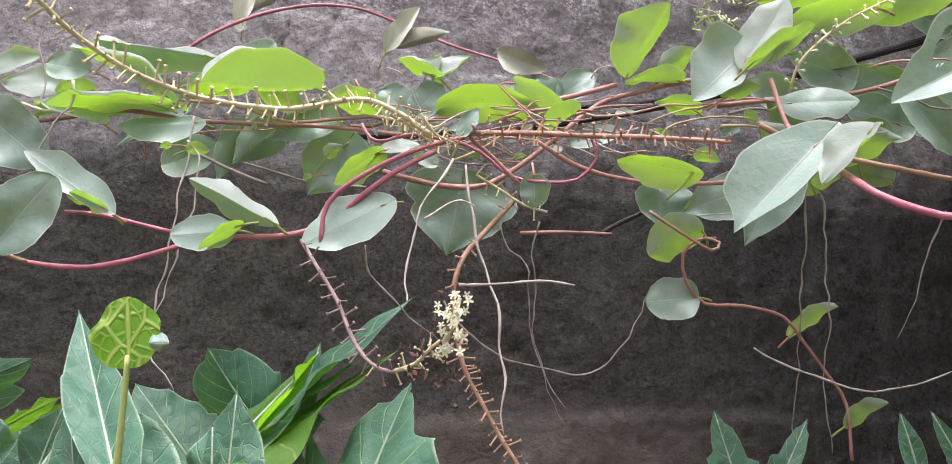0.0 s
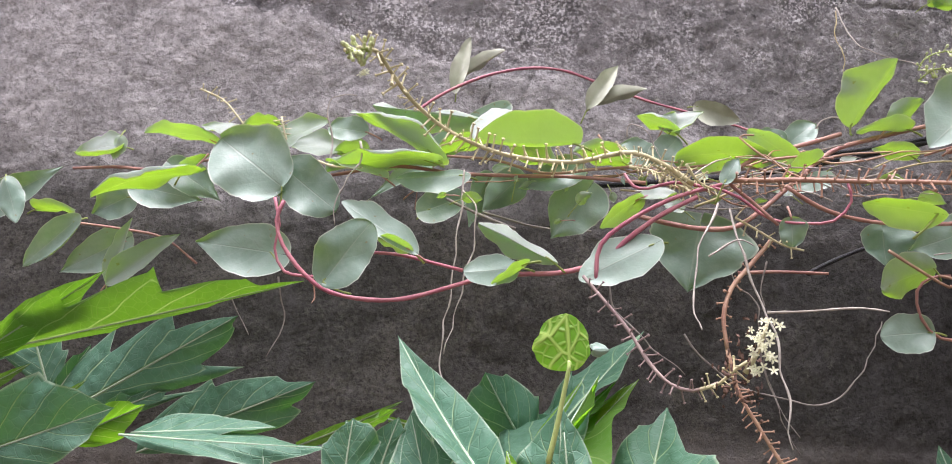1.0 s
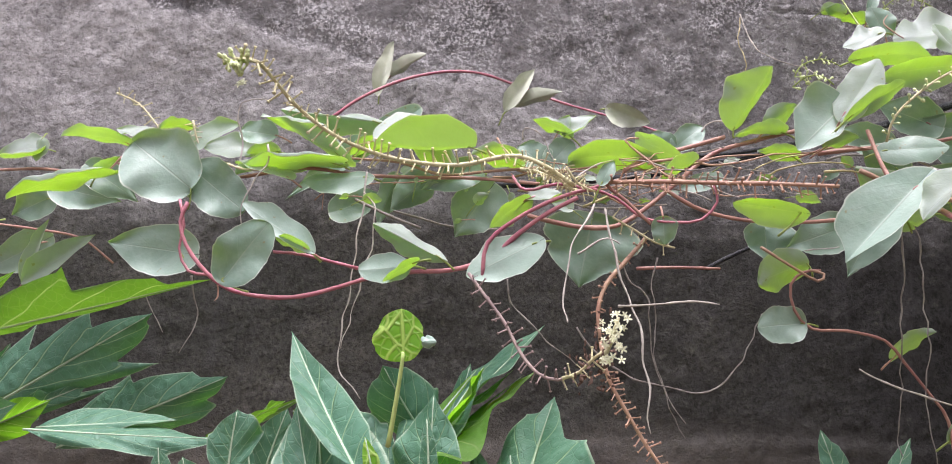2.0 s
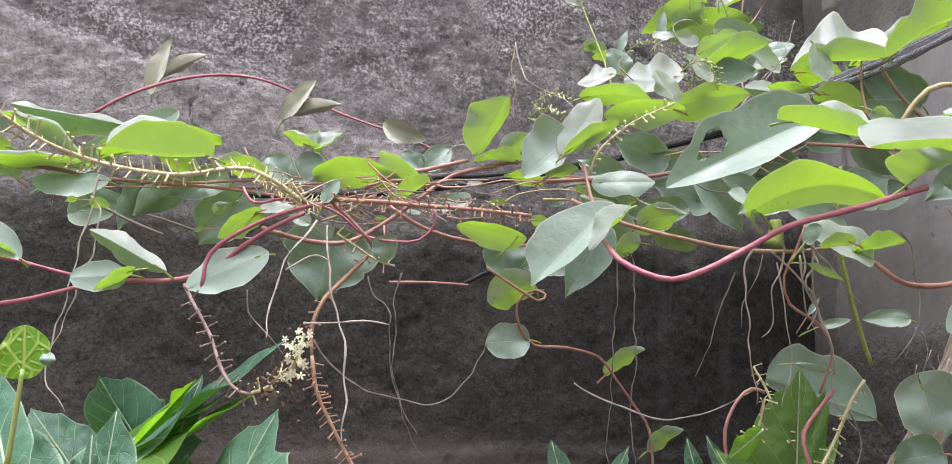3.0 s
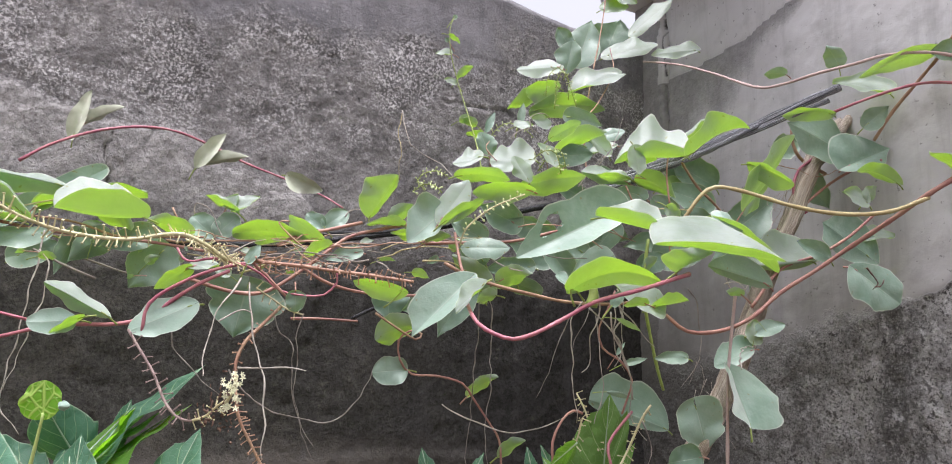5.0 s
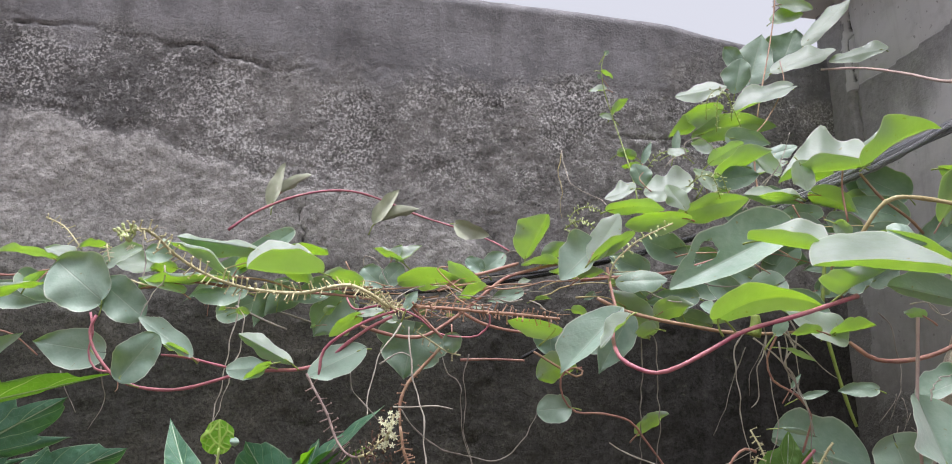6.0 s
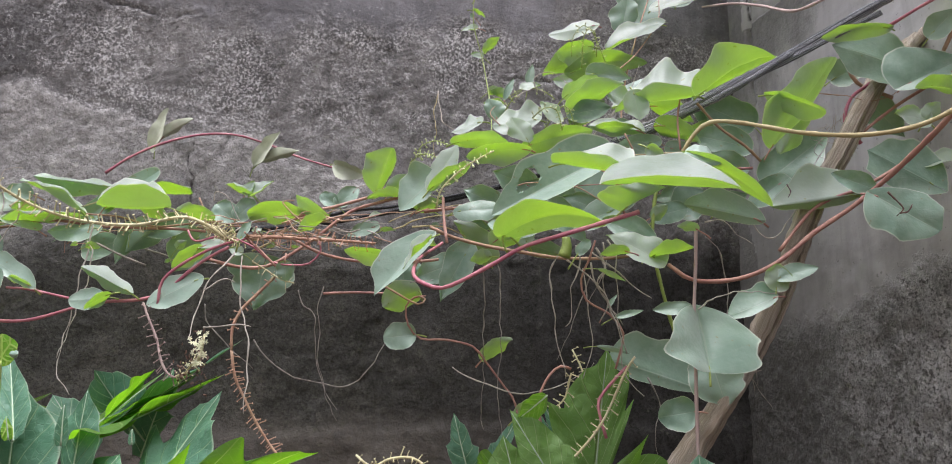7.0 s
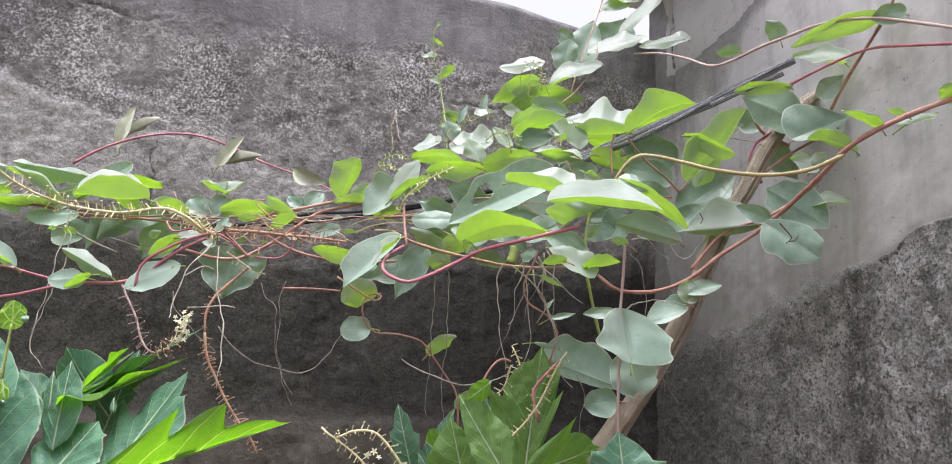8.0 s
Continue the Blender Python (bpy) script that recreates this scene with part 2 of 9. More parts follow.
    runs = k.ramp(k.noise(26, 5, 0.65, stretch=(1.0, 1.0, 0.06)), (0.55, 0.0), (0.68, 0.4))
    c = k.mix(k.math("MULTIPLY", k.math("SUBTRACT", 1.0, scale), k.math("MULTIPLY", k.math("MULTIPLY_ADD", coat, -0.2, 0.28), k.math("MULTIPLY_ADD", crust, -0.85, 1.0))), c, (0.07, 0.067, 0.066))
    c = k.mix(runs, c, (0.085, 0.081, 0.082))
    c = k.mix(k.ramp(crack, (0.36, 0.0), (0.85, 0.72)), c, (0.028, 0.025, 0.025))
    k.set(c, k.ramp(mid, (0.3, 0.80), (0.7, 0.95)), 0.22)
    rough = k.math("ADD", k.math("MULTIPLY", scale, 0.34), k.math("ADD", k.math("MULTIPLY", pit, 0.26), k.math("MULTIPLY", grit, 0.12)))
    rough = k.math("MULTIPLY", rough, k.math("MULTIPLY_ADD", k.math("MAXIMUM", k.math("MAXIMUM", coat, k.math("MULTIPLY", bared, 0.7)), algal_shade), -0.65, 1.0))
    k.bump(k.math("ADD", k.math("MULTIPLY", mid, 0.45), rough), 0.8, 0.0036)
    return k.m


def side_wall_material():
    """Smooth grey plaster over rough bared concrete, darker at the foot and below the upper edge, shade painted in by
    the inner corner.
    """
    k = Mat("grey_concrete_plaster")
    pos = k.xyz()
    broad, mid, fine, dots = k.noise(3.0, 4, 0.6), k.noise(16, 6, 0.68), k.noise(95, 5, 0.7), k.noise(230, 3, 0.6)

    def above(value, at, soft):
        return k.ramp(k.math("MULTIPLY_ADD", k.math("SUBTRACT", value, at), 0.5 / soft, 0.5), (0.0, 0.0), (1.0, 1.0))

    plaster = k.mix(k.ramp(broad, (0.35, 0.0), (0.65, 1.0)), (0.44, 0.435, 0.435), (0.58, 0.575, 0.572))
    plaster = k.mix(k.ramp(k.noise(34, 5, 0.65, stretch=(1.0, 1.0, 0.10)), (0.50, 0.0), (0.72, 0.5)), plaster, (0.24, 0.235, 0.23))
    plaster = k.mix(k.ramp(mid, (0.52, 0.0), (0.66, 0.45)), plaster, (0.30, 0.295, 0.285))
    plaster = k.mix(k.ramp(k.noise(140, 3, 0.6), (0.66, 0.0), (0.70, 0.6)), plaster, (0.16, 0.155, 0.15))
    bare = k.ramp(k.math("ADD", k.attr("bared"), k.math("MULTIPLY", k.math("SUBTRACT", fine, 0.5), 0.7)), (0.35, 0.0), (0.65, 1.0))
    rough = k.mix(k.ramp(mid, (0.35, 0.0), (0.62, 1.0)), (0.20, 0.198, 0.193), (0.41, 0.404, 0.396))
    rough = k.mix(k.ramp(k.noise(11, 8, 0.75, stretch=(1.0, 1.0, 0.35)), (0.46, 0.0), (0.60, 0.85)), rough, (0.095, 0.093, 0.088))
    rough = k.mix(k.ramp(k.noise(70, 6, 0.75, stretch=(1.0, 1.0, 0.75)), (0.53, 0.0), (0.59, 0.6)), rough, (0.50, 0.495, 0.485))
    rough = k.mix(k.math("MULTIPLY", k.ramp(k.noise(150, 4, 0.65), (0.57, 0.0), (0.60, 0.95)), k.ramp(mid, (0.4, 0.35), (0.6, 1.0))), rough, (0.045, 0.042, 0.04))
    grains = k.noise(360, 5, 0.62)
    rough = k.mix(k.ramp(grains, (0.40, 0.8), (0.45, 0.0)), rough, (0.05, 0.048, 0.045))
    rough = k.mix(k.ramp(grains, (0.57, 0.0), (0.64, 0.45)), rough, (0.55, 0.545, 0.535))
    rough = k.mix(k.ramp(k.noise(420, 3, 0.7), (0.40, 0.35), (0.55, 0.0)), rough, (0.12, 0.118, 0.115))
    c = k.mix(bare, plaster, rough)
    # mottled darker zone below the upper edge and along the corner
    darkened = k.ramp(k.math("ADD", k.attr("darkened"), k.math("MULTIPLY_ADD", fine, 0.5, k.math("MULTIPLY_ADD", k.noise(14, 6, 0.7, stretch=(1.0, 1.0, 0.4)), 2.0, -1.25))), (0.30, 0.0), (0.80, 0.6))
    dark_tone = k.mix(k.ramp(fine, (0.40, 0.0), (0.60, 1.0)), (0.075, 0.073, 0.074), (0.165, 0.162, 0.16))
    c = k.mix(darkened, c, dark_tone)
    # soft darkening by the corner: shade painted over the plaster
    side_shade = k.math("MULTIPLY", k.attr("side_shade"), k.ramp(mid, (0.3, 0.95), (0.7, 0.65)))
    c = k.mix(side_shade, c, k.mix(fine, (0.10, 0.10, 0.092), (0.16, 0.158, 0.145)))
    low = k.math("SUBTRACT", 1.0, above(k.math("SUBTRACT", pos[2], k.math("MULTIPLY", k.math("ADD", broad, mid), 0.15)), 1.35, 0.07))
    low = k.math("MULTIPLY", low, k.math("SUBTRACT", 1.0, above(pos[0], 0.20, 0.10)))
    c = k.mix(k.math("MULTIPLY", low, k.ramp(dots, (0.35, 0.85), (0.65, 0.35))), c, (0.035, 0.033, 0.031))
    c = k.mix(k.ramp(k.attr("crack"), (0.25, 0.0), (0.6, 0.9)), c, (0.03, 0.028, 0.027))
    k.set(c, 0.88, 0.25)
    worn = k.math("MAXIMUM", bare, darkened)
    grain = k.math("MULTIPLY", k.math("ADD", k.math("MULTIPLY", fine, 0.8), k.math("MULTIPLY", dots, 0.6)), k.math("MULTIPLY_ADD", worn, 0.9, 0.10))
    k.bump(k.math("ADD", k.math("MULTIPLY", mid, 0.25), grain), 0.75, 0.0036)
    return k.m


def plain_material(name, a, b, rough, scale=60.0, spec=0.4, bump=0.2):
    k = Mat(name)
    n = k.noise(scale, 4, 0.65)
    k.set(k.mix(k.ramp(n, (0.3, 0.0), (0.7, 1.0)), a, b), rough, spec)
    k.bump(n, bump, 0.002)
    return k.m


def petal_material():
    k = Mat("white_petal")
    n = k.noise(300, 2)
    k.set(k.mix(n, (0.80, 0.80, 0.50), (0.90, 0.89, 0.70)), 0.5, 0.3)
    return k.thin((0.85, 0.88, 0.7), 0.35).m


def cable_material(name, dark, light):
    k = Mat(name)
    along = k.noise(15, 5, 0.75, at=k.co.outputs["UV"], stretch=(1.6, 0.05, 1.0))
    k.set(k.mix(k.ramp(along, (0.47, 0.0), (0.63, 1.0)), dark, light), 0.75, 0.3)
    k.bump(along, 0.6, 0.002)
    return k.m


LEAF = vine_leaf_material("vine_leaf", (0.23, 0.295, 0.25), (0.36, 0.42, 0.38), 0.38)
# darker, less see-through copy of the vine leaf: shade put into the colour
SHADED = vine_leaf_material("shaded_vine_leaf", (0.105, 0.195, 0.140), (0.23, 0.325, 0.262), 0.12)
PAPAYA = papaya_leaf_material()
# two lit copies of the papaya leaf, light painted into their colour
LIT_UNDER = papaya_leaf_material("lit_papaya_underside", 0.7, True)
LIT_PAPAYA = papaya_leaf_material("lit_papaya_leaf", 1.0, True)
YOUNG = young_leaf_material()
DRY = plain_material("withered_leaf", (0.40, 0.44, 0.31), (0.58, 0.60, 0.50), 0.7, 45)
PINK = stem_material("pink_stem", (0.36, 0.10, 0.145), (0.50, 0.20, 0.22), 0.35)
PALE = stem_material("pale_pinkish_stem", (0.42, 0.30, 0.27), (0.56, 0.44, 0.40), 0.5)
RED = stem_material("reddish_brown_stem", (0.31, 0.14, 0.12), (0.44, 0.25, 0.19), 0.5)
BROWN = stem_material("brown_stem", (0.30, 0.18, 0.12), (0.42, 0.27, 0.18), 0.65)
OLIVE = stem_material("olive_stem", (0.38, 0.30, 0.14), (0.48, 0.42, 0.22), 0.5)
GREEN = stem_material("green_stem", (0.20, 0.26, 0.06), (0.30, 0.38, 0.10), 0.45)
YELLOW = stem_material("yellowish_flower_stalk", (0.50, 0.45, 0.25), (0.62, 0.58, 0.36), 0.5)
ROSY = stem_material("rosy_flower_stalk", (0.34, 0.185, 0.125), (0.47, 0.305, 0.20), 0.5)
MAUVE = stem_material("mauve_flower_stalk", (0.19, 0.125, 0.12), (0.32, 0.24, 0.21), 0.7)
ROOT = stem_material("pale_root", (0.30, 0.265, 0.22), (0.48, 0.44, 0.385), 0.8)
GREYROOT = stem_material("grey_root", (0.20, 0.17, 0.15), (0.33, 0.30, 0.27), 0.85)
RIB = stem_material("leaf_rib", (0.30, 0.40, 0.26), (0.42, 0.52, 0.36), 0.5)
PETIOLE = stem_material("papaya_petiole", (0.44, 0.60, 0.16), (0.58, 0.74, 0.26), 0.45)
BARK = bark_material()
PETAL = petal_material()
BUD = plain_material("pale_bud", (0.48, 0.55, 0.24), (0.62, 0.68, 0.38), 0.5, 200)
WILTED = plain_material("wilted_flower", (0.06, 0.035, 0.03), (0.16, 0.09, 0.06), 0.8, 200)
CABLE = cable_material("black_cable_sheath", (0.012, 0.012, 0.014), (0.14, 0.14, 0.15))
STRIP = cable_material("frayed_grey_strip", (0.06, 0.062, 0.07), (0.52, 0.53, 0.56))
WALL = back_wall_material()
SIDE = side_wall_material()
SOIL = plain_material("garden_soil", (0.07, 0.05, 0.035), (0.16, 0.12, 0.08), 0.95, 6, 0.2, 0.8)


# ---- building helpers ----
def thing(name, at, label, category, group="", kind=""):
    """A thing's Empty at its base."""
    ob = new(name)
    ob.empty_display_size = 0.05
    ob.matrix_basis = Matrix.Translation(at)
    return tagged(ob, label, category, group, kind)


def part(name, mesh, material, parent=None, label="", m=None):
    """One mesh object, under a thing or a part where a parent is given, at the world pose m."""
    if material:
        mesh.materials.append(material)
    ob = new(name, mesh)
    if parent:
        ob.parent = parent
        ob.matrix_parent_inverse = parent.matrix_basis.inverted()
    ob.matrix_basis = m or Matrix.Identity(4)
    return tagged(ob, label) if label else ob


def mesh_of(name, verts, faces, uvs=None, smooth=True):
    me = bpy.data.meshes.new(name)
    me.from_pydata(verts, [], faces)
    if smooth:
        me.polygons.foreach_set("use_smooth", [True] * len(me.polygons))
    if uvs is not None:
        layer = me.uv_layers.new(name="UVMap")
        idx = np.empty(len(me.loops), dtype=np.int32)
        me.loops.foreach_get("vertex_index", idx)
        layer.data.foreach_set("uv", np.asarray(uvs, dtype=np.float32)[idx].ravel())
    me.update()
    return me


def glide(points, step):
    """Points along a smooth curve through the given ones, about a step apart."""
    p = [Vector(q) for q in points]
    if len(p) == 2:
        p.insert(1, (p[0] + p[1]) / 2)
    ends = [2 * p[0] - p[1], *p, 2 * p[-1] - p[-2]]
    out = []
    for a, b, c, d in zip(ends, ends[1:], ends[2:], ends[3:]):
        n = max(2, int((c - b).length / step))
        for i in range(n):
            t = i / n
            out.append(0.5 * (2 * b + (c - a) * t + (2 * a - 5 * b + 4 * c - d) * t * t + (3 * b - a - 3 * c + d) * t**3))
    return out + [p[-1]]


def tube(name, points, r0, r1, sides=8, step=0.006, knobs=0.0, seed=0, flat=1.0, ridges=0.0):
    """A tapering tube along a curve, with uneven thickness."""
    rnd = random.Random(seed)
    line = glide(points, step)
    n = len(line)
    verts, faces, uvs = [], [], []
    side = None
    length = 0.0
    for i, c in enumerate(line):
        ahead = (line[min(i + 1, n - 1)] - line[max(i - 1, 0)]).normalized()
        if side is None:
            side = ahead.cross((0, 0, 1) if abs(ahead.z) < 0.9 else (1, 0, 0)).normalized()
        side = (side - ahead * side.dot(ahead)).normalized()
        up = ahead.cross(side)
        t = i / (n - 1)
        length += (c - line[i - 1]).length if i else 0.0
        r = (r0 + (r1 - r0) * t) * (1 + knobs * (rnd.random() - 0.5))
        for k in range(sides):
            a = 2 * math.pi * k / sides
            rr = r * (1 + ridges * math.sin(3 * a + 9 * t) + ridges * 0.6 * math.sin(5 * a - 14 * t))
            verts.append(c + side * (math.cos(a) * rr) + up * (math.sin(a) * rr * flat))
            uvs.append((k / sides, length * 10))
    for i in range(n - 1):
        for k in range(sides):
            a, b = i * sides + k, i * sides + (k + 1) % sides
            faces.append((a, b, b + sides, a + sides))
    faces.append(tuple(range(sides - 1, -1, -1)))
    faces.append(tuple((n - 1) * sides + k for k in range(sides)))
    return mesh_of(name, verts, faces, uvs)


SHAPES = {"heart": (0.36, 0.88, 0.26), "round": (0.44, 0.52, 0.05), "oval": (0.40, 0.64, 0.14), "lance": (0.75, 1.05, 0.0), "spoon": (0.60, 0.58, 0.03)}


def blade_mesh(name, length, width, shape, fold, bend, wave, seed, hole=None, nu=20, nv=14, bites=0, roll=0.0):
    """A leaf blade in its own frame: y along the midrib, z out of its face."""
    p, q, notch = SHAPES[shape]
    rnd = random.Random(seed)
    top = (p / (p + q)) ** p * (q / (p + q)) ** q
    cusp = {"heart": 0.5, "oval": 0.3, "spoon": 0.2}.get(shape, 0.0)
    curl = rnd.uniform(0.1, 0.55) * (1 if fold >= 0 else -1)
    ph, ph2, lop = rnd.uniform(0, 6.28), rnd.uniform(0, 6.28), rnd.uniform(-0.05, 0.05)
    if not bites and rnd.random() < 0.4:
        bites = rnd.randint(1, 3)
    nips = [(rnd.choice((-1, 1)), rnd.uniform(0.25, 0.85), rnd.uniform(0.025, 0.06), rnd.uniform(0.05, 0.16)) for _ in range(bites)]
    verts, uvs = [], []
    for i in range(nu + 1):
        u = 0.5 - 0.5 * math.cos(math.pi * i / nu)
        prof = max(u**p * (1 - u) ** q / top * (1 - cusp * max((u - 0.6) / 0.4, 0) ** 1.2), 0.012)
        for j in range(nv + 1):
            s = 2 * j / nv - 1
            pr = prof * (1 + lop * s) * (1 + 0.085 * math.sin(9 * u + ph + 1.5 * (s > 0)) * (1 - 0.7 * u)) * (1 + 0.016 * math.sin(31 * u + ph2 + 2 * s) + 0.012 * math.sin(53 * u + ph))
            for sg, at, wide, deep in nips:
                if s * sg > 0:
                    pr *= 1 - deep * math.exp(-(((u - at) / wide) ** 2))
            x = s * width / 2 * pr
            y = length * (u - notch * abs(s) ** 1.4 * (1 - u) ** 4)
            z = fold * (math.sqrt(x * x + (0.05 * width) ** 2) - 0.05 * width)
            z -= bend * length * (max(u - 0.15, 0)) ** 2
            z += 1.7 * wave * width * abs(s) ** 1.5 * (math.sin(9 * u + ph + (2.0 if s > 0 else 0.0)) + 0.5 * math.sin(17 * u + ph2)) * prof
            z += 0.045 * width * math.sin(5 * u + ph2) * math.cos(3 * s + ph)
            z += curl * width * max(abs(s) - 0.55, 0) ** 2 * (1 if (s > 0) == (seed % 2 > 0) else 0.3)
            over = abs(s) - (1 - abs(roll))
            if roll and s * roll > 0 and over > 0:
                bow = width / 2 * prof * abs(roll) / 2.3
                a = over * width / 2 * prof / bow
                x -= math.copysign(over * width / 2 * pr - bow * math.sin(a), s)
                z += bow * (1 - math.cos(a))
            verts.append((x, y, z))
            uvs.append((0.5 + s / 2, u))
    faces = []
    for i in range(nu):
        for j in range(nv):
            if hole:
                uc, sc = 0.5 - 0.5 * math.cos(math.pi * (i + 0.5) / nu), 2 * (j + 0.5) / nv - 1
                if ((uc - hole[0]) / hole[2]) ** 2 + ((sc - hole[1]) / hole[3]) ** 2 < 1 + 0.25 * math.sin(5 * i + 3 * j):
                    continue
            a = i * (nv + 1) + j
            faces.append((a, a + 1, a + nv + 2, a + nv + 1))
    return mesh_of(name, verts, faces, uvs)


SEED = [100]


def frame_of(base, tip, normal):
    """The pose of a blade: origin at the base, y to the tip, z near the normal."""
    b, t = Vector(base), Vector(tip)
    y = (t - b).normalized()
    z = Vector(normal)
    z = (z - y * z.dot(y)).normalized()
    x = y.cross(z)
    return Matrix(((x.x, y.x, z.x, b.x), (x.y, y.y, z.y, b.y), (x.z, y.z, z.z, b.z), (0, 0, 0, 1))), (t - b).length


def leaf(plant, base, tip, normal, width, shape="heart", fold=0.25, bend=0.12, wave=0.03, material=None, hole=None, bites=0, stalk=None, label="", stalk_r=0.0007, name="leaf", roll=0.0, stalk_mat=None):
    """A vine leaf under its plant, with the petiole as its part."""
    SEED[0] += 1
    m, length = frame_of(base, tip, normal)
    fine = (40, 32) if hole else (26, 14)
    ob = part(name, blade_mesh(name, length, width, shape, fold, bend, wave, SEED[0], hole, *fine, bites, roll), material or LEAF, plant, label, m)
    y = m.col[1].xyz
    end = Vector(stalk) if stalk else Vector(base) - y * 0.010 + Vector((0, 0.004, -0.003))
    back = m.inverted()
    pts = [back @ q for q in (Vector(base) + y * length * (0.8 if stalk_mat else 0.06), Vector(base), (Vector(base) * 0.45 + end * 0.55) - y * 0.001, end)]
    pts[0].z += 0.0010 if stalk_mat else -0.0012
    part("petiole", tube("petiole", pts, stalk_r * 0.6, stalk_r, 6, 0.004, seed=SEED[0]), stalk_mat or (RED if SEED[0] % 4 == 0 else GREEN), ob, m=m)
    return ob


def stem(plant, name, points, r0, r1, material, knobs=0.25, sides=8, label="", flat=1.0, step=0.006, ridges=0.0):
    SEED[0] += 1
    thin = 1.0 if material in (BARK, CABLE, STRIP) else 0.56
    return part(name, tube(name, points, r0 * thin, r1 * thin, sides, step, knobs, SEED[0], flat, ridges), material, plant, label)


def wisp(plant, points, r, material=None, shag=0.0016):
    """A hanging root: thin, crooked and tapering."""
    SEED[0] += 1
    rnd = random.Random(SEED[0])
    line = glide(points, 0.007)
    drift, bent = Vector((0, 0, 0)), []
    for i, q in enumerate(line):
        drift = drift * 0.8 + Vector((rnd.uniform(-shag, shag), rnd.uniform(-shag, shag), rnd.uniform(-shag, shag) * 0.4)) * 1.1
        bent.append(q + drift * min(1.0, i / 3))
    line = bent
    return part("aerial_root", tube("aerial_root", line, r * 0.70, r * 0.32, 5, 0.0035, 0.75, SEED[0]), material or ROOT, plant)


def pedicel_mesh(kind):
    """A short flower stalk with a bare or budded end, along z."""
    bm = bmesh.new()
    ln = {"long": 0.0066, "short": 0.0042, "bud": 0.0040}[kind]
    bmesh.ops.create_cone(bm, segments=5, radius1=0.00052, radius2=0.00034, depth=ln, cap_ends=True, matrix=Matrix.Translation((0, 0, ln / 2)))
    size = 0.0010 if kind == "bud" else 0.00085
    bmesh.ops.create_icosphere(bm, subdivisions=1, radius=size, matrix=Matrix.Translation((0, 0, ln)) @ Matrix.Diagonal((1, 1, 1.4 if kind == "bud" else 0.6, 1)))
    me = bpy.data.meshes.new("pedicel")
    bm.to_mesh(me)
    bm.free()
    return me


PEDICELS = {}


def raceme(plant, points, r0, r1, stalk_mat, count, kind="long", hook=0.2, start=0.05, stop=1.0, label="", size=1.0):
    """A flower spike: a curved stalk with a pedicel for each flower."""
    SEED[0] += 1
    rnd = random.Random(SEED[0])
    ob = part("flower_spike", tube("flower_spike", points, r0 * 0.72, r1 * 0.72, 8, 0.005, 0.25, SEED[0]), stalk_mat, plant, label)
    key = (kind, stalk_mat.name)
    if key not in PEDICELS:
        me = pedicel_mesh(kind)
        me.materials.append(BUD if kind == "bud" else stalk_mat)
        PEDICELS[key] = me
    line = glide(points, 0.002)
    for i in range(count):
        t = start + (stop - start) * (i + rnd.uniform(-0.3, 0.3)) / count
        at = min(max(int(t * (len(line) - 1)), 0), len(line) - 2)
        ahead = (line[at + 1] - line[at]).normalized()
        a = i * 2.4 + rnd.uniform(-0.4, 0.4)
        out = Vector((math.cos(a), 0.7 * math.sin(a * 1.7) - 0.15, math.sin(a)))
        out = (out - ahead * out.dot(ahead)).normalized() + ahead * (hook + rnd.uniform(-0.15, 0.25))
        part("pedicel", PEDICELS[key], None, ob, m=Matrix.Translation(line[at]) @ out.to_track_quat("Z", "Y").to_matrix().to_4x4() @ Matrix.Scale(size * rnd.uniform(0.45, 1.15), 4))
    return ob


def flower_mesh():
    """Five white petals round a small cup, with stamens."""
    verts, faces = [], []
    for k in range(5):
        a = 2 * math.pi * k / 5
        c, s = math.cos(a), math.sin(a)
        n = len(verts)
        for r, w, z in ((0.0005, 0.0005, 0.0), (0.0020, 0.0010, 0.0007), (0.0036, 0.0009, 0.0008), (0.0046, 0.0003, 0.0003)):
            for sg in (-1, 0, 1):
                verts.append((c * r - s * w * sg, s * r + c * w * sg, z + 0.0004 * abs(sg)))
        for i in range(3):
            for j in range(2):
                q = n + i * 3 + j
                faces.append((q, q + 1, q + 4, q + 3))
    for k in range(6):
        a = 2 * math.pi * (k + 0.5) / 6
        n = len(verts)
        for x, y in ((0.0002, 0), (-0.0001, 0.00017), (-0.0001, -0.00017)):
            verts.append((x, y, 0))
        verts.append((math.cos(a) * 0.0018, math.sin(a) * 0.0018, 0.0032))
        faces += [(n, n + 1, n + 3), (n + 1, n + 2, n + 3), (n + 2, n, n + 3)]
    return mesh_of("flower", verts, faces)


FLOWER = flower_mesh()
FLOWER.materials.append(PETAL)


def flowers(parent, centre, spread, count, facing=(0, -1, 0.3), size=1.0):
    SEED[0] += 1
    rnd = random.Random(SEED[0])
    for i in range(count):
        at = Vector(centre) + Vector([max(-1.4, min(1.4, rnd.gauss(0, 1))) * v for v in spread])
        way = Vector(facing) + Vector([rnd.uniform(-0.7, 0.7) for _ in range(3)])
        part("flower", FLOWER, None, parent, "open white flower" if i == 0 else "", Matrix.Translation(at) @ way.to_track_quat("Z", "Y").to_matrix().to_4x4() @ Matrix.Rotation(rnd.uniform(0, 6.28), 4, "Z") @ Matrix.Scale(size * 0.64 * rnd.uniform(0.8, 1.15), 4))


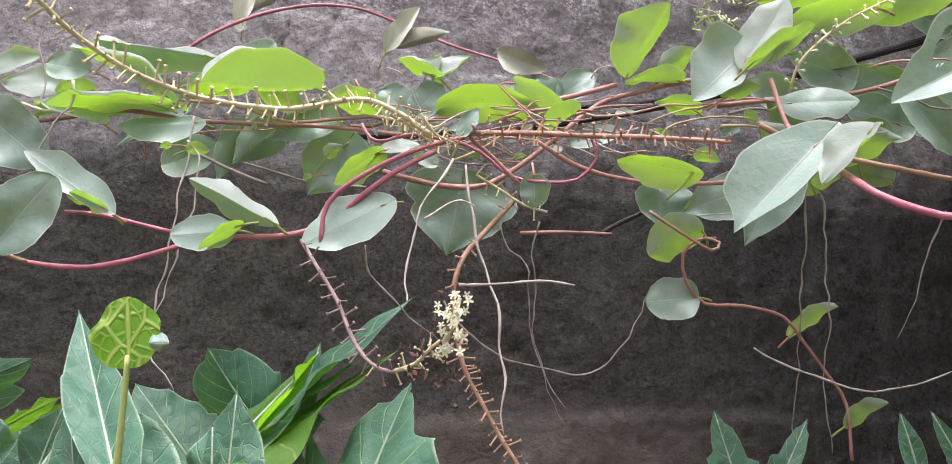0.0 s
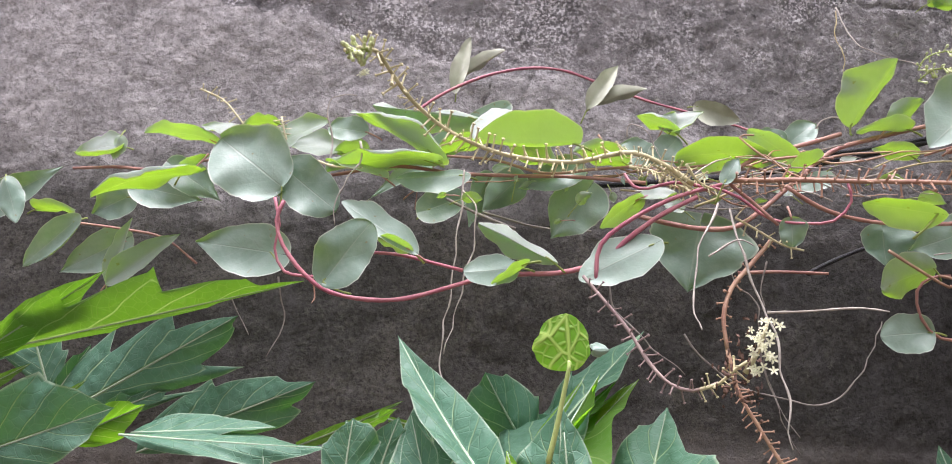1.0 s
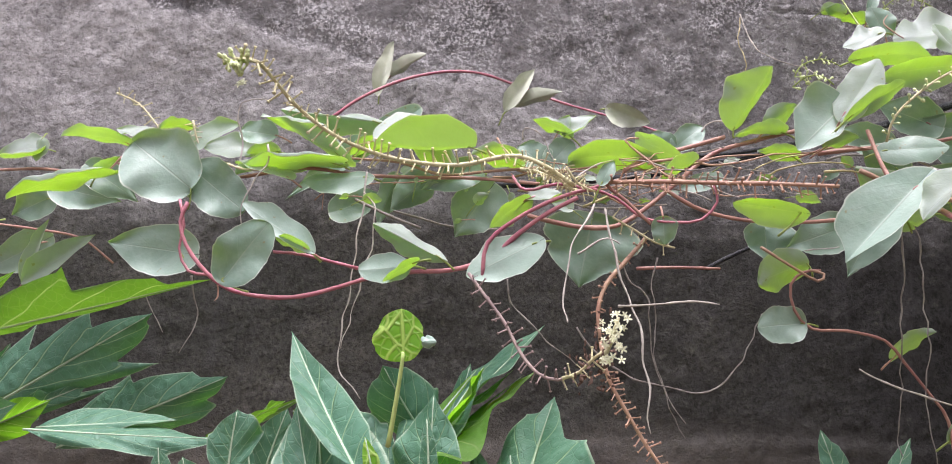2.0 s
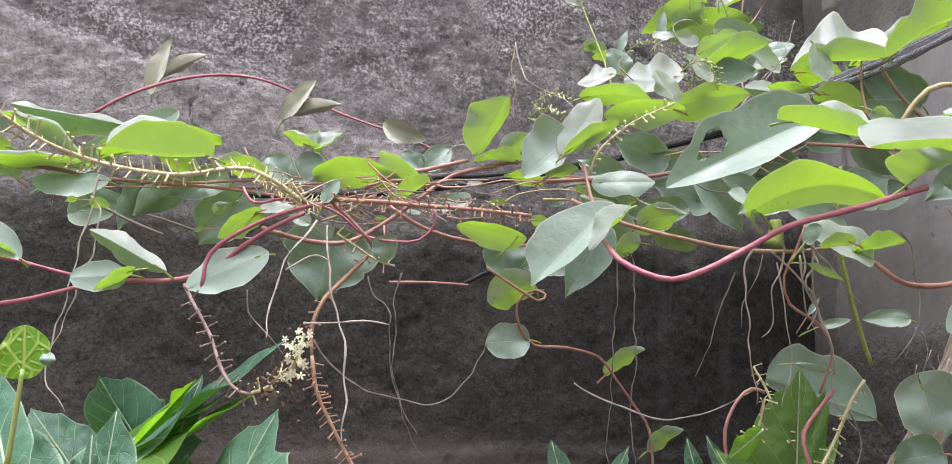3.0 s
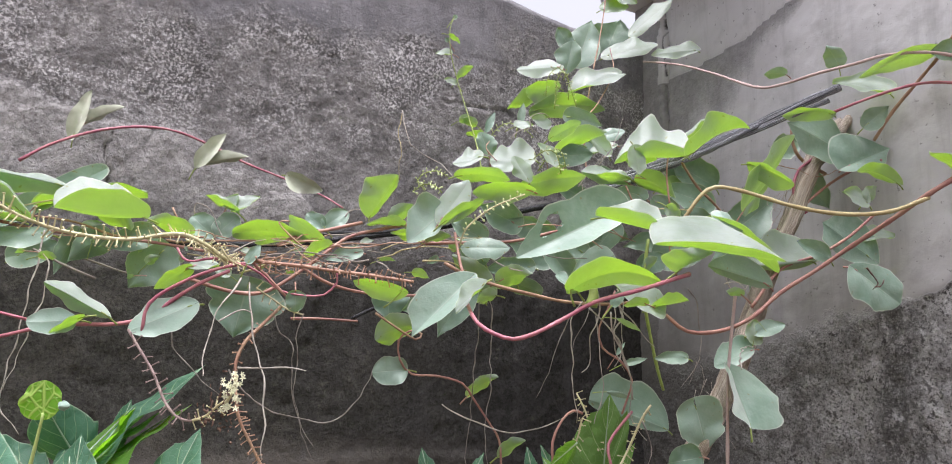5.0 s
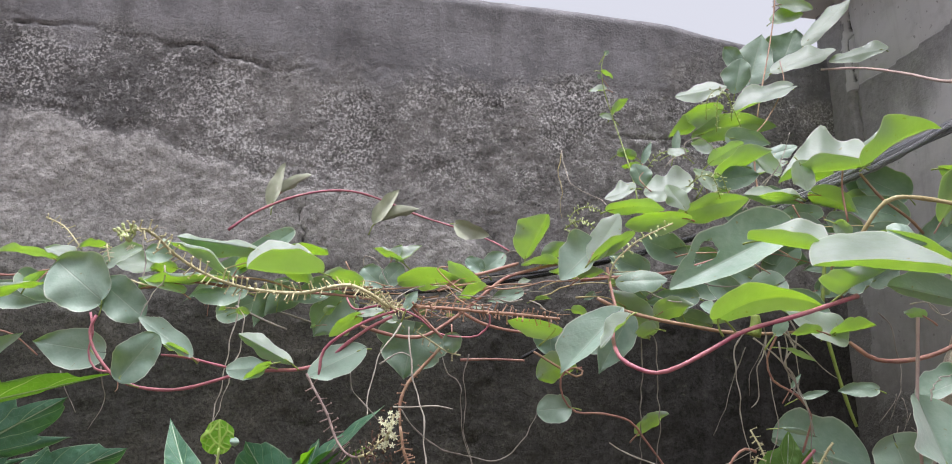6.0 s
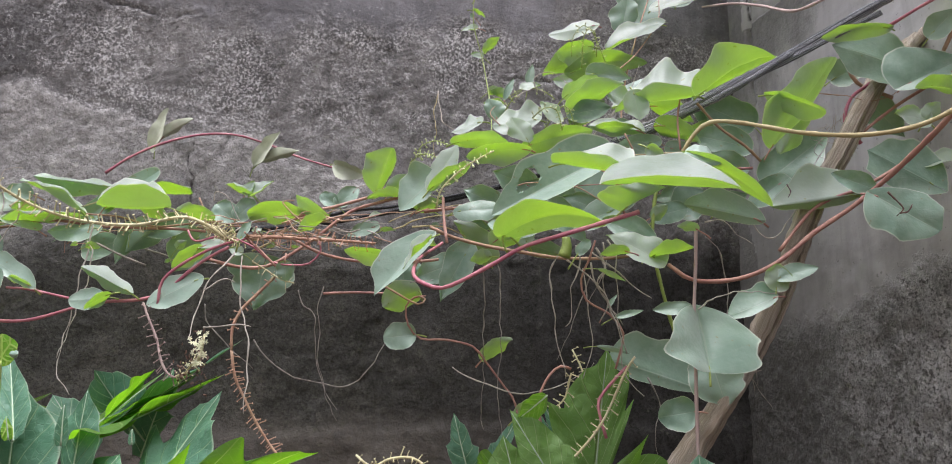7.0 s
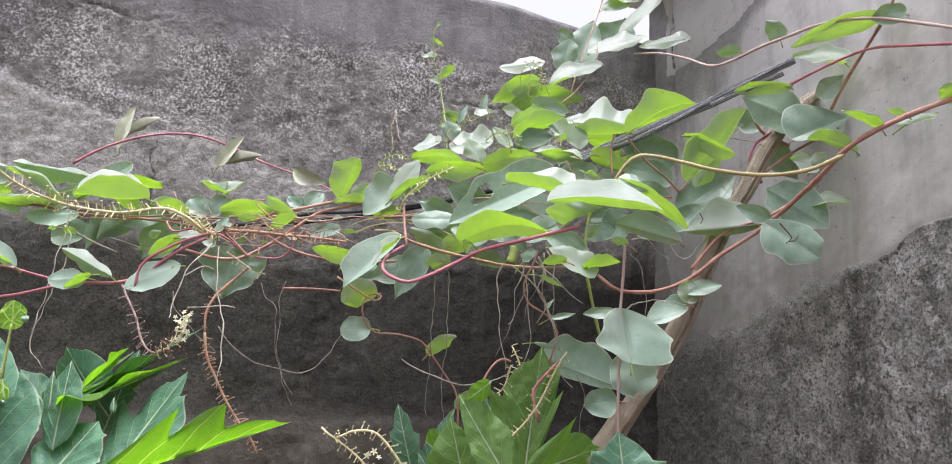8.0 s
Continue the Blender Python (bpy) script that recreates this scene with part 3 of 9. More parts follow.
def wilted(parent, centre, spread, count):
    """Shrivelled dark flower remains, crumpled together."""
    SEED[0] += 1
    rnd = random.Random(SEED[0])
    bm = bmesh.new()
    for _ in range(count):
        at = Vector(centre) + Vector([rnd.gauss(0, v) for v in spread])
        size = rnd.uniform(0.0007, 0.0016)
        got = bmesh.ops.create_icosphere(bm, subdivisions=1, radius=size, matrix=Matrix.Translation(at) @ Euler([rnd.uniform(0, 6) for _ in range(3)]).to_matrix().to_4x4() @ Matrix.Diagonal((1.5, 0.6, 0.35, 1)))
        for v in got["verts"]:
            v.co += Vector([rnd.uniform(-0.0005, 0.0005) for _ in range(3)])
    me = bpy.data.meshes.new("withered_tuft")
    bm.to_mesh(me)
    bm.free()
    return part("withered_tuft", me, WILTED, parent, "shrivelled dark brown flowers")


def lobe_mesh(name, length, width, teeth, depth, fold, bend, seed, full=0.95, at=None, slim=(1.0, 1.0)):
    """One lobe of a papaya leaf: pointed, with forward side lobes, quilted between the veins."""
    rnd = random.Random(seed)
    nu, nv = 60, 12
    ph = rnd.uniform(0, 6.28)
    shift = (rnd.uniform(0, 0.25), rnd.uniform(0.25, 0.5)) if at is None else [0.86 - v * teeth for v in at]
    verts, uvs = [], []
    for i in range(nu + 1):
        u = i / nu
        prof = max((u + 0.10) ** 0.5 * (1 - u) ** full * 1.45, 0.006)
        for j in range(nv + 1):
            s = 2 * j / nv - 1
            k = (u * teeth + shift[s > 0]) % 1.0
            saw = 1 - k**1.3 if k < 0.86 else (k - 0.86) / 0.14
            edge = 1 - depth * (saw if u < 0.9 else saw * (1 - u) * 10) * abs(s) ** 1.5
            x = s * width / 2 * prof * edge * slim[s > 0]
            y = length * u + depth * 0.35 * abs(x) * (1 - u) + 0.008 * length * math.sin(40 * u + ph) * abs(s)
            z = fold * abs(x) - bend * length * u * u + 0.07 * width * abs(math.sin(3.14 * (u * 7 - abs(s) * 1.2))) * (1 - abs(s)) * abs(s) * prof + 0.05 * width * math.sin(6 * u + ph + (1.5 if s > 0 else 0)) * abs(s) * prof
            verts.append((x, y, z))
            uvs.append((0.5 + s / 2, u))
    faces = [(i * (nv + 1) + j, i * (nv + 1) + j + 1, (i + 1) * (nv + 1) + j + 1, (i + 1) * (nv + 1) + j) for i in range(nu) for j in range(nv)]
    return mesh_of(name, verts, faces, uvs)


def lobe(plant, base, tip, normal, width, teeth=3, depth=0.35, fold=0.3, bend=0.08, material=None, full=0.95, label="", at=None, slim=(1.0, 1.0)):
    SEED[0] += 1
    m, length = frame_of(base, tip, normal)
    ob = part("leaf_lobe", lobe_mesh("leaf_lobe", length, width, teeth, depth, fold, bend, SEED[0], full, at, slim), material or PAPAYA, plant, label, m)
    pts = [Vector((0, length * u, -bend * length * u * u + 0.0001)) for u in (0.0, 0.3, 0.6, 0.97)]
    part("midrib", tube("midrib", pts, 0.0008, 0.00025, 6, 0.01, seed=SEED[0]), RIB, ob, m=m)
    return ob


def blade_line(base, tip, arch, u):
    """A place on the midrib: straight from base to tip, lifted by arch halfway."""
    return base + (tip - base) * u + arch * (4 * u * (1 - u))


def half_blades(name, base, tip, left, right, arch, shape, wave, curl, cup, hole, bites, teeth, full, sweep, seed):
    """A blade whose two halves lie each in their own plane: left and right reach from the midrib to the rim at the widest place."""
    rnd = random.Random(seed)
    base, tip, arch = Vector(base), Vector(tip), Vector(arch)
    tip, arch = tip - base, arch
    length = tip.length
    nu, nv = (72, 48) if hole else ((64, 16) if teeth else (30, 16))
    if shape in SHAPES:
        p, q, notch = SHAPES[shape]
    else:
        p, q, notch = 0.55, full, 0.0
    at = p / (p + q)
    top = at**p * (1 - at) ** q
    cusp = {"heart": 0.5, "oval": 0.3, "spoon": 0.2}.get(shape, 0.0)
    halves = [(Vector(left), Vector(left).cross(tip).normalized()), (Vector(right), tip.cross(Vector(right)).normalized())]
    ph, ph2 = rnd.uniform(0, 6.28), rnd.uniform(0, 6.28)
    nips = [(rnd.randint(0, 1), rnd.uniform(0.25, 0.85), rnd.uniform(0.02, 0.05), rnd.uniform(0.06, 0.18)) for _ in range(bites)]
    shift = (rnd.uniform(0, 0.25), rnd.uniform(0.3, 0.55))
    way = tip.normalized()
    verts, uvs = [], []
    for i in range(nu + 1):
        u0 = 0.5 - 0.5 * math.cos(math.pi * i / nu) if not teeth else i / nu
        for j in range(nv + 1):
            u, s = u0, 2 * j / nv - 1
            if hole:
                du, ds = (u - hole[0]) / hole[2], (s - hole[1]) / hole[3]
                a = math.atan2(ds, du)
                rim = 1 + 0.10 * math.sin(3 * a + 1) + 0.06 * math.sin(7 * a)
                d = math.hypot(du, ds) / rim
                if 0.45 < d < 1.35:
                    d2 = 1.0 if d < 1.12 else d
                    u, s = hole[0] + du * d2 / d * hole[2], hole[1] + ds * d2 / d * hole[3]
            k = s > 0
            side, up = halves[k]
            w = abs(s)
            if teeth:
                prof = max((u + 0.06) ** p * (1 - u) ** q / top, 0.008)
                c = (u * teeth[0] + shift[k]) % 1.0
                saw = 1 - c**1.25 if c < 0.84 else (c - 0.84) / 0.16
                prof *= 1 - teeth[1] * (saw if u < 0.88 else saw * (1 - u) / 0.12) * w**1.4
            else:
                prof = max(u**p * (1 - u) ** q / top * (1 - cusp * max((u - 0.6) / 0.4, 0) ** 1.2), 0.010)
                prof *= 1 + (0.09 * math.sin(8 * u + ph + 2.5 * k) * (1 - 0.6 * u) + 0.055 * math.sin(15 * u + ph2 + 2 * k) + 0.014 * math.sin(37 * u + ph2 + 2 * s)) * w
                for on, where, wide, deep in nips:
                    if on == k:
                        prof *= 1 - deep * math.exp(-(((u - where) / wide) ** 2))
            v = tip * u + arch * (4 * u * (1 - u)) + side * (w * prof)
            v += way * (length * (-notch * w**1.4 * (1 - u) ** 4 + (sweep * w * prof * side.length / length * (1 - u))))
            big = side.length * prof
            z = cup * (w * w - w) + curl * max(w - 0.5, 0) ** 2 * 4
            z += 1.8 * wave * w**1.5 * (math.sin(9 * u + ph + 2.0 * k) + 0.5 * math.sin(17 * u + ph2))
            if teeth:
                z += 0.06 * abs(math.sin(3.14 * (u * 5.5 - w * 0.95))) * (1 - w) * w + 0.02 * math.sin(23 * u + ph) * w
            else:
                z += 0.03 * math.sin(5 * u + ph2) * math.cos(3 * s + ph)
            verts.append(v + up * (z * big))
            uvs.append((0.5 + s / 2, u))
    faces = []
    for i in range(nu):
        for j in range(nv):
            a = i * (nv + 1) + j
            if hole:
                uc, sc = sum(uvs[q2][1] for q2 in (a, a + 1, a + nv + 1, a + nv + 2)) / 4, sum(2 * uvs[q2][0] - 1 for q2 in (a, a + 1, a + nv + 1, a + nv + 2)) / 4
                if math.hypot((uc - hole[0]) / hole[2], (sc - hole[1]) / hole[3]) < 0.93:
                    continue
            faces.append((a, a + 1, a + nv + 2, a + nv + 1))
    return mesh_of(name, [v.to_tuple() for v in verts], faces, uvs)


def blade(plant, base, tip, left, right, arch=(0, 0, 0), shape="heart", wave=0.05, curl=0.0, cup=0.25, hole=None, bites=0, material=None, stalk=None, label="", stalk_r=0.0008, stalk_mat=None, name="leaf"):
    """A vine leaf with halves of its own tilt, and its petiole."""
    SEED[0] += 1
    m = Matrix.Translation(base)
    ob = part(name, half_blades(name, base, tip, left, right, arch, shape, wave, curl, cup, hole, bites, None, 1.0, 0.0, SEED[0]), material or LEAF, plant, label, m)
    y = (Vector(tip) - Vector(base)).normalized()
    end = Vector(stalk) - Vector(base) if stalk else -y * 0.010 + Vector((0, 0.004, -0.003))
    if stalk_r > 0.0004:
        part("petiole", tube("petiole", [y * 0.002, Vector((0, 0, 0)), end * 0.55 - y * 0.001, end], stalk_r * 0.6, stalk_r, 6, 0.004, seed=SEED[0]), stalk_mat or (RED if SEED[0] % 4 == 0 else GREEN), ob, m=m)
    return ob


def frond(plant, base, tip, left, right, arch=(0, 0, 0), teeth=(3, 0.4), full=1.2, wave=0.05, cup=0.2, curl=0.0, sweep=0.1, material=None, label=""):
    """One toothed lobe of a papaya leaf with its raised midrib."""
    SEED[0] += 1
    m = Matrix.Translation(base)
    ob = part("leaf_lobe", half_blades("leaf_lobe", base, tip, left, right, arch, "lobe", wave, curl, cup, None, 0, teeth, full, sweep, SEED[0]), material or PAPAYA, plant, label, m)
    zero = Vector((0, 0, 0))
    pts = [blade_line(zero, Vector(tip) - Vector(base), Vector(arch), u) for u in (0.0, 0.2, 0.4, 0.6, 0.8, 0.97)]
    part("midrib", tube("midrib", pts, 0.0008, 0.00025, 6, 0.006, seed=SEED[0]), RIB, ob, m=m)
    return ob


# ---- walls and ground ----
CORNER = Vector((0.53, 0.785, 0.0))
HEADING = 12.03  # the back wall runs this many degrees off the x axis


def lattice(x, y, seed):
    g = np.random.RandomState(seed).rand(64, 64)
    xi, yi = np.floor(x).astype(int), np.floor(y).astype(int)
    fx, fy = x - xi, y - yi
    fx, fy = fx * fx * (3 - 2 * fx), fy * fy * (3 - 2 * fy)
    a, b, c, d = g[yi % 64, xi % 64], g[yi % 64, (xi + 1) % 64], g[(yi + 1) % 64, xi % 64], g[(yi + 1) % 64, (xi + 1) % 64]
    return (a * (1 - fx) + b * fx) * (1 - fy) + (c * (1 - fx) + d * fx) * fy - 0.5


def roughness_of(x, y, seed, scale, octaves=5, gain=0.55):
    out = np.zeros_like(x)
    amp = 1.0
    for o in range(octaves):
        out += amp * lattice(x * scale * 2**o + 7.3 * o, y * scale * 2**o + 3.1 * o, seed + o)
        amp *= gain
    return out


def near_line(x, y, pts):
    """The distance of each place to a broken line."""
    best = np.full_like(x, 9.0)
    for (x0, y0), (x1, y1) in zip(pts, pts[1:]):
        dx, dy = x1 - x0, y1 - y0
        t = np.clip(((x - x0) * dx + (y - y0) * dy) / (dx * dx + dy * dy), 0, 1)
        best = np.minimum(best, np.hypot(x - x0 - t * dx, y - y0 - t * dy))
    return best


def wall_mesh(name, us, zs, proud, out, thick, layers, lift=0.0):
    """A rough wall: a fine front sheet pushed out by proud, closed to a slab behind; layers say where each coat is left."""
    nu, nz = len(us), len(zs)
    U, Z = np.meshgrid(us, zs)
    front = np.stack([U, out * proud, Z + lift], -1).reshape(-1, 3)
    idx = np.arange(nu * nz).reshape(nz, nu)
    quads = np.stack([idx[:-1, :-1], idx[:-1, 1:], idx[1:, 1:], idx[1:, :-1]], -1).reshape(-1, 4).tolist()
    rim = np.concatenate([idx[0, :-1], idx[:-1, -1], idx[-1, :0:-1], idx[:0:-1, 0]])
    edge, behind = front[rim], front[rim].copy()
    behind[:, 1] = -out * thick
    verts = np.concatenate([front, edge, behind])
    n, c, d = len(rim), len(front), len(front) + len(rim)
    sides = [(c + k, d + k, d + (k + 1) % n, c + (k + 1) % n) for k in range(n)]
    me = mesh_of(name, verts.tolist(), quads + sides + [tuple(range(d + n - 1, d - 1, -1))], smooth=False)
    me.polygons.foreach_set("use_smooth", [k < len(quads) for k in range(len(me.polygons))])
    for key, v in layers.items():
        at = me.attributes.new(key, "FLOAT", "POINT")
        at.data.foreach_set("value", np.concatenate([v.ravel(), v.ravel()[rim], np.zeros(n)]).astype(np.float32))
    return me


def crack_lines(lines, seed, U, Z, width):
    """How deep each place lies in a jagged crack, 0 to 1."""
    deep = np.zeros_like(U)
    wx, wz = 0.007 * roughness_of(U, Z, seed, 55.0, 3), 0.007 * roughness_of(U, Z, seed + 5, 55.0, 3)
    for n, line in enumerate(lines):
        near = (np.abs(U - np.mean([p[0] for p in line])) < 0.3) & (np.abs(Z - np.mean([p[1] for p in line])) < 0.3)
        d = np.exp(-((near_line(U[near] + wx[near], Z[near] + wz[near], line) / width) ** 2))
        deep[near] = np.maximum(deep[near], d * np.clip(0.8 + 1.3 * roughness_of(U, Z, seed + 9 + n, 9.0, 2)[near], 0.15, 1))
    return deep


# the back wall: u runs from the corner (0) to the open end, against the lens's right
BACK_TOP = 2.03
us = np.concatenate([np.linspace(-2.6, -1.25, 20, endpoint=False), np.arange(-1.25, -0.002, 0.0026), [0.0]])
zs = np.concatenate([np.linspace(-0.1, 1.22, 16, endpoint=False), np.arange(1.22, 1.598, 0.0040), np.arange(1.60, BACK_TOP - 0.003, 0.0026), [BACK_TOP]])
U, Z = np.meshgrid(us, zs)
proud = 0.010 * roughness_of(U, Z, 3, 4.0, 3) + 0.0016 * roughness_of(U, Z, 11, 60.0, 4, 0.7) * (Z < 1.93) + 0.0006 * roughness_of(U, Z, 13, 40.0, 3)
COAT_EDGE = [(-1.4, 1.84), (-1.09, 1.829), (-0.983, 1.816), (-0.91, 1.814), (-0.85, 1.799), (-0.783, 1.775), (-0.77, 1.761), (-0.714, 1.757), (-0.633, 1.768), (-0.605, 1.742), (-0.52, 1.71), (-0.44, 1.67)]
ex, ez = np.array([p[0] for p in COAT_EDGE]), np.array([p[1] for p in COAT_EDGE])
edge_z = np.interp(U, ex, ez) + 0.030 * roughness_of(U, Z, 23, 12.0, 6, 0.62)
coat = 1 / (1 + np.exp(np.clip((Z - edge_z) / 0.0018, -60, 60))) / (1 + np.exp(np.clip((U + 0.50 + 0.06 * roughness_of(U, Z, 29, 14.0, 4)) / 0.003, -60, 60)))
proud = proud + 0.0022 * coat
proud = proud - 0.0014 * np.exp(-(((Z - edge_z - 0.009) / (0.007 + 0.006 * roughness_of(U, Z, 37, 9.0, 2))) ** 2)) * np.clip((roughness_of(U, Z, 38, 7.0, 3) + 0.25) * 3, 0, 1) * (U < -0.76) * (U > -1.02)
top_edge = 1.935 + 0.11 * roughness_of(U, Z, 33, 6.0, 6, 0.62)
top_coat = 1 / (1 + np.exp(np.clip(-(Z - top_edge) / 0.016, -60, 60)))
proud = proud + 0.0012 * top_coat
weathered = (1 / (1 + np.exp(np.clip(-(Z - edge_z - 0.004) / 0.004, -60, 60)))) / (1 + np.exp(np.clip((U + 0.80 + 0.22 * roughness_of(U, Z, 131, 6.0, 5)) / 0.02, -60, 60))) * (1 - top_coat)
CRACKS = [
    [(-1.061, 1.943), (-0.995, 1.946), (-0.889, 1.933), (-0.851, 1.932), (-0.839, 1.926), (-0.751, 1.910), (-0.712, 1.918)],
    [(-0.714, 1.748), (-0.716, 1.72), (-0.712, 1.696), (-0.715, 1.65)],
    [(-0.676, 1.758), (-0.682, 1.73), (-0.686, 1.697), (-0.684, 1.655)],
    [(-1.20, 1.99), (-1.13, 1.975), (-1.08, 1.957), (-1.04, 1.944)],
    [(-0.36, 1.865), (-0.29, 1.855), (-0.24, 1.86), (-0.17, 1.845)],
]
crack = crack_lines(CRACKS, 40, U, Z, 0.0015)
proud = proud - 0.0045 * crack
pits = roughness_of(U, Z, 51, 90.0, 2)
proud = proud - 0.0016 * np.clip(pits - 0.34, 0, 1) / 0.3 * (Z < 1.93)
step = 1 / (1 + np.exp(np.clip((Z - 1.408 - 0.012 * roughness_of(U, Z, 57, 6.0, 3)) / 0.002, -60, 60)))
proud = proud + 0.003 * step
proud = proud - 0.010 * np.clip((Z - BACK_TOP + 0.014) / 0.014, 0, 1) ** 2
sag = (np.interp(U, [-2.6, -0.45, -0.30, -0.12, 0.0], [0.020, 0.014, 0.004, -0.016, -0.028]) + 0.004 * roughness_of(U, 0 * U, 61, 9.0, 4)) * np.clip((Z - 1.90) / 0.13, 0, 1)
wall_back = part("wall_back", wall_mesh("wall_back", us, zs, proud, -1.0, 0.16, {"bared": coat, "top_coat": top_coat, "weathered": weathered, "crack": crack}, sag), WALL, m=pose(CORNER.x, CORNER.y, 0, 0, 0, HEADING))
tagged(wall_back, "old grey concrete wall, cracked, algal black and painted shade low down", "wall", kind="structure")

SIDE_CRACKS = [[(0.055, 2.06), (0.052, 1.98), (0.06, 1.90), (0.057, 1.80), (0.05, 1.72)]]
# the side wall: u runs from the corner towards the viewer's side
us = np.concatenate([np.arange(-0.012, 0.62, 0.0032), np.linspace(0.62, 2.4, 20)])
zs = np.concatenate([np.linspace(-0.1, 1.2, 12, endpoint=False), np.arange(1.2, 2.25, 0.0032), np.linspace(2.25, 2.9, 10)])
U, Z = np.meshgrid(us, zs)
proud = 0.012 * roughness_of(U, Z, 73, 3.0, 3) + 0.0010 * roughness_of(U, Z, 81, 34.0, 4, 0.65)
brk = np.interp(U, [0, 0.15, 0.23, 0.32, 0.41, 0.46, 0.5, 1.0], [1.51, 1.53, 1.554, 1.574, 1.599, 1.622, 1.63, 1.68]) + 0.018 * roughness_of(U, Z, 90, 9.0, 6, 0.6)
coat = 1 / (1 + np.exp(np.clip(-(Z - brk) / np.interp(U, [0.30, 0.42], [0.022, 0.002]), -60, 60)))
proud = proud + 0.002 * coat - 0.0012 * roughness_of(U, Z, 92, 60.0, 4, 0.7) * (1 - coat) * 2
high = np.interp(U, [0, 0.13, 0.25, 0.6], [1.925, 1.932, 1.953, 2.02]) + 0.02 * roughness_of(U, Z, 95, 10.0, 4)
proud = proud + 0.0012 / (1 + np.exp(np.clip(-(Z - high) / 0.0020, -60, 60)))
# how far the darker zone reaches below the line, shrinking away from the corner
reach = np.interp(U, [0, 0.06, 0.12, 0.2, 0.3, 0.6], [0.40, 0.30, 0.16, 0.07, 0.022, 0.012])
darkened = np.clip(1.05 - (high - Z) / reach, 0, 1) * (Z < high) + 0.9 * (U < 0.03 + 0.03 * roughness_of(U, Z, 103, 8.0, 4))
darkened = np.clip(darkened, 0, 1)
# painted shade: the plaster darkens low down towards the corner
corner_shade = np.clip(1.3 - U / 0.24, 0, 1) / (1 + np.exp(np.clip((Z - 1.73 + 0.25 * U + 0.10 * roughness_of(U, Z, 105, 5.0, 5)) / 0.035, -60, 60)))
crack = crack_lines(SIDE_CRACKS, 110, U, Z, 0.0017)
proud = proud - 0.006 * crack
proud = proud - 0.012 * np.exp(-(((U - 0.055 + 0.02 * roughness_of(U, Z, 99, 12.0, 3)) / 0.004) ** 2)) * (Z > 1.70)
wall_side = part("wall_side", wall_mesh("wall_side", us, zs, proud, -1.0, 0.2, {"bared": 1 - coat, "darkened": darkened, "side_shade": corner_shade, "crack": crack}), SIDE, m=pose(CORNER.x, CORNER.y, 0, 0, 0, HEADING - 90))
tagged(wall_side, "taller grey plastered concrete wall with flaking patches", "wall", kind="structure")

bm = bmesh.new()
bmesh.ops.create_cube(bm, size=1.0, matrix=Matrix.Translation((0.145, -0.02, 2.16)) @ Matrix.Diagonal((0.33, 0.09, 0.18, 1)))
bmesh.ops.bevel(bm, geom=bm.edges[:], offset=0.004, segments=2, affect="EDGES")
slab = bpy.data.meshes.new("slab")
bm.to_mesh(slab)
bm.free()
part("slab", slab, SIDE, wall_side, "projecting concrete slab end", pose(CORNER.x, CORNER.y, 0, 0, 0, HEADING - 90))

ring = [(160 * math.cos(2 * math.pi * k / 48), 160 * math.sin(2 * math.pi * k / 48), 0.0) for k in range(48)]
inner = [(x / 40, y / 40, 0.0) for x, y, _ in ring]
ground = part("ground", mesh_of("ground", ring + inner, [tuple(range(48, 96))] + [(k, (k + 1) % 48, 48 + (k + 1) % 48, 48 + k) for k in range(48)], smooth=False), SOIL)
tagged(ground, "bare brown garden soil", "ground", kind="structure")



# ---- the vine ----
vine = thing("climbing_vine", (0.50, 0.34, 0.0), "climbing vine with fleshy heart-shaped leaves and pink stems", "vine")
# woody trunk and stout stems
stem(vine, "trunk", [(0.332, 0.400, 1.385), (0.357, 0.400, 1.419), (0.383, 0.400, 1.453), (0.419, 0.405, 1.510), (0.443, 0.410, 1.555), (0.471, 0.415, 1.614), (0.510, 0.425, 1.675), (0.540, 0.436, 1.722), (0.551, 0.442, 1.738), (0.567, 0.448, 1.760), (0.594, 0.456, 1.782), (0.621, 0.462, 1.802), (0.640, 0.466, 1.824), (0.648, 0.468, 1.852), (0.654, 0.470, 1.884)], 0.0098, 0.0080, BARK, knobs=0.12, sides=18, ridges=0.11, label='twisted woody brown vine trunk')
stem(vine, "trunk_foot", [(0.300, 0.33, 0.0), (0.305, 0.36, 0.5), (0.33, 0.39, 1.0), (0.345, 0.40, 1.30), (0.352, 0.40, 1.335)], 0.014, 0.0098, BARK, 0.12, 14)
stem(vine, "stem", [(0.330, 0.272, 1.406), (0.330, 0.272, 1.444), (0.331, 0.272, 1.483), (0.331, 0.270, 1.515), (0.333, 0.266, 1.551), (0.333, 0.260, 1.578)], 0.0023, 0.0020, PALE)
stem(vine, "stem", [(0.432, 0.385, 1.577), (0.464, 0.385, 1.613), (0.500, 0.380, 1.628), (0.531, 0.375, 1.646), (0.560, 0.370, 1.671)], 0.0026, 0.0026, RED)
stem(vine, "stem", [(0.360, 0.400, 1.668), (0.360, 0.405, 1.697), (0.365, 0.410, 1.721)], 0.0016, 0.0014, RED)
stem(vine, "stem", [(0.379, 0.410, 1.713), (0.399, 0.417, 1.693), (0.423, 0.423, 1.677), (0.438, 0.430, 1.665)], 0.0020, 0.0022, BROWN)
stem(vine, "stem", [(0.338, 0.400, 1.635), (0.334, 0.400, 1.609), (0.333, 0.400, 1.582), (0.337, 0.400, 1.557), (0.345, 0.400, 1.521), (0.351, 0.400, 1.501)], 0.0028, 0.0026, GREEN)
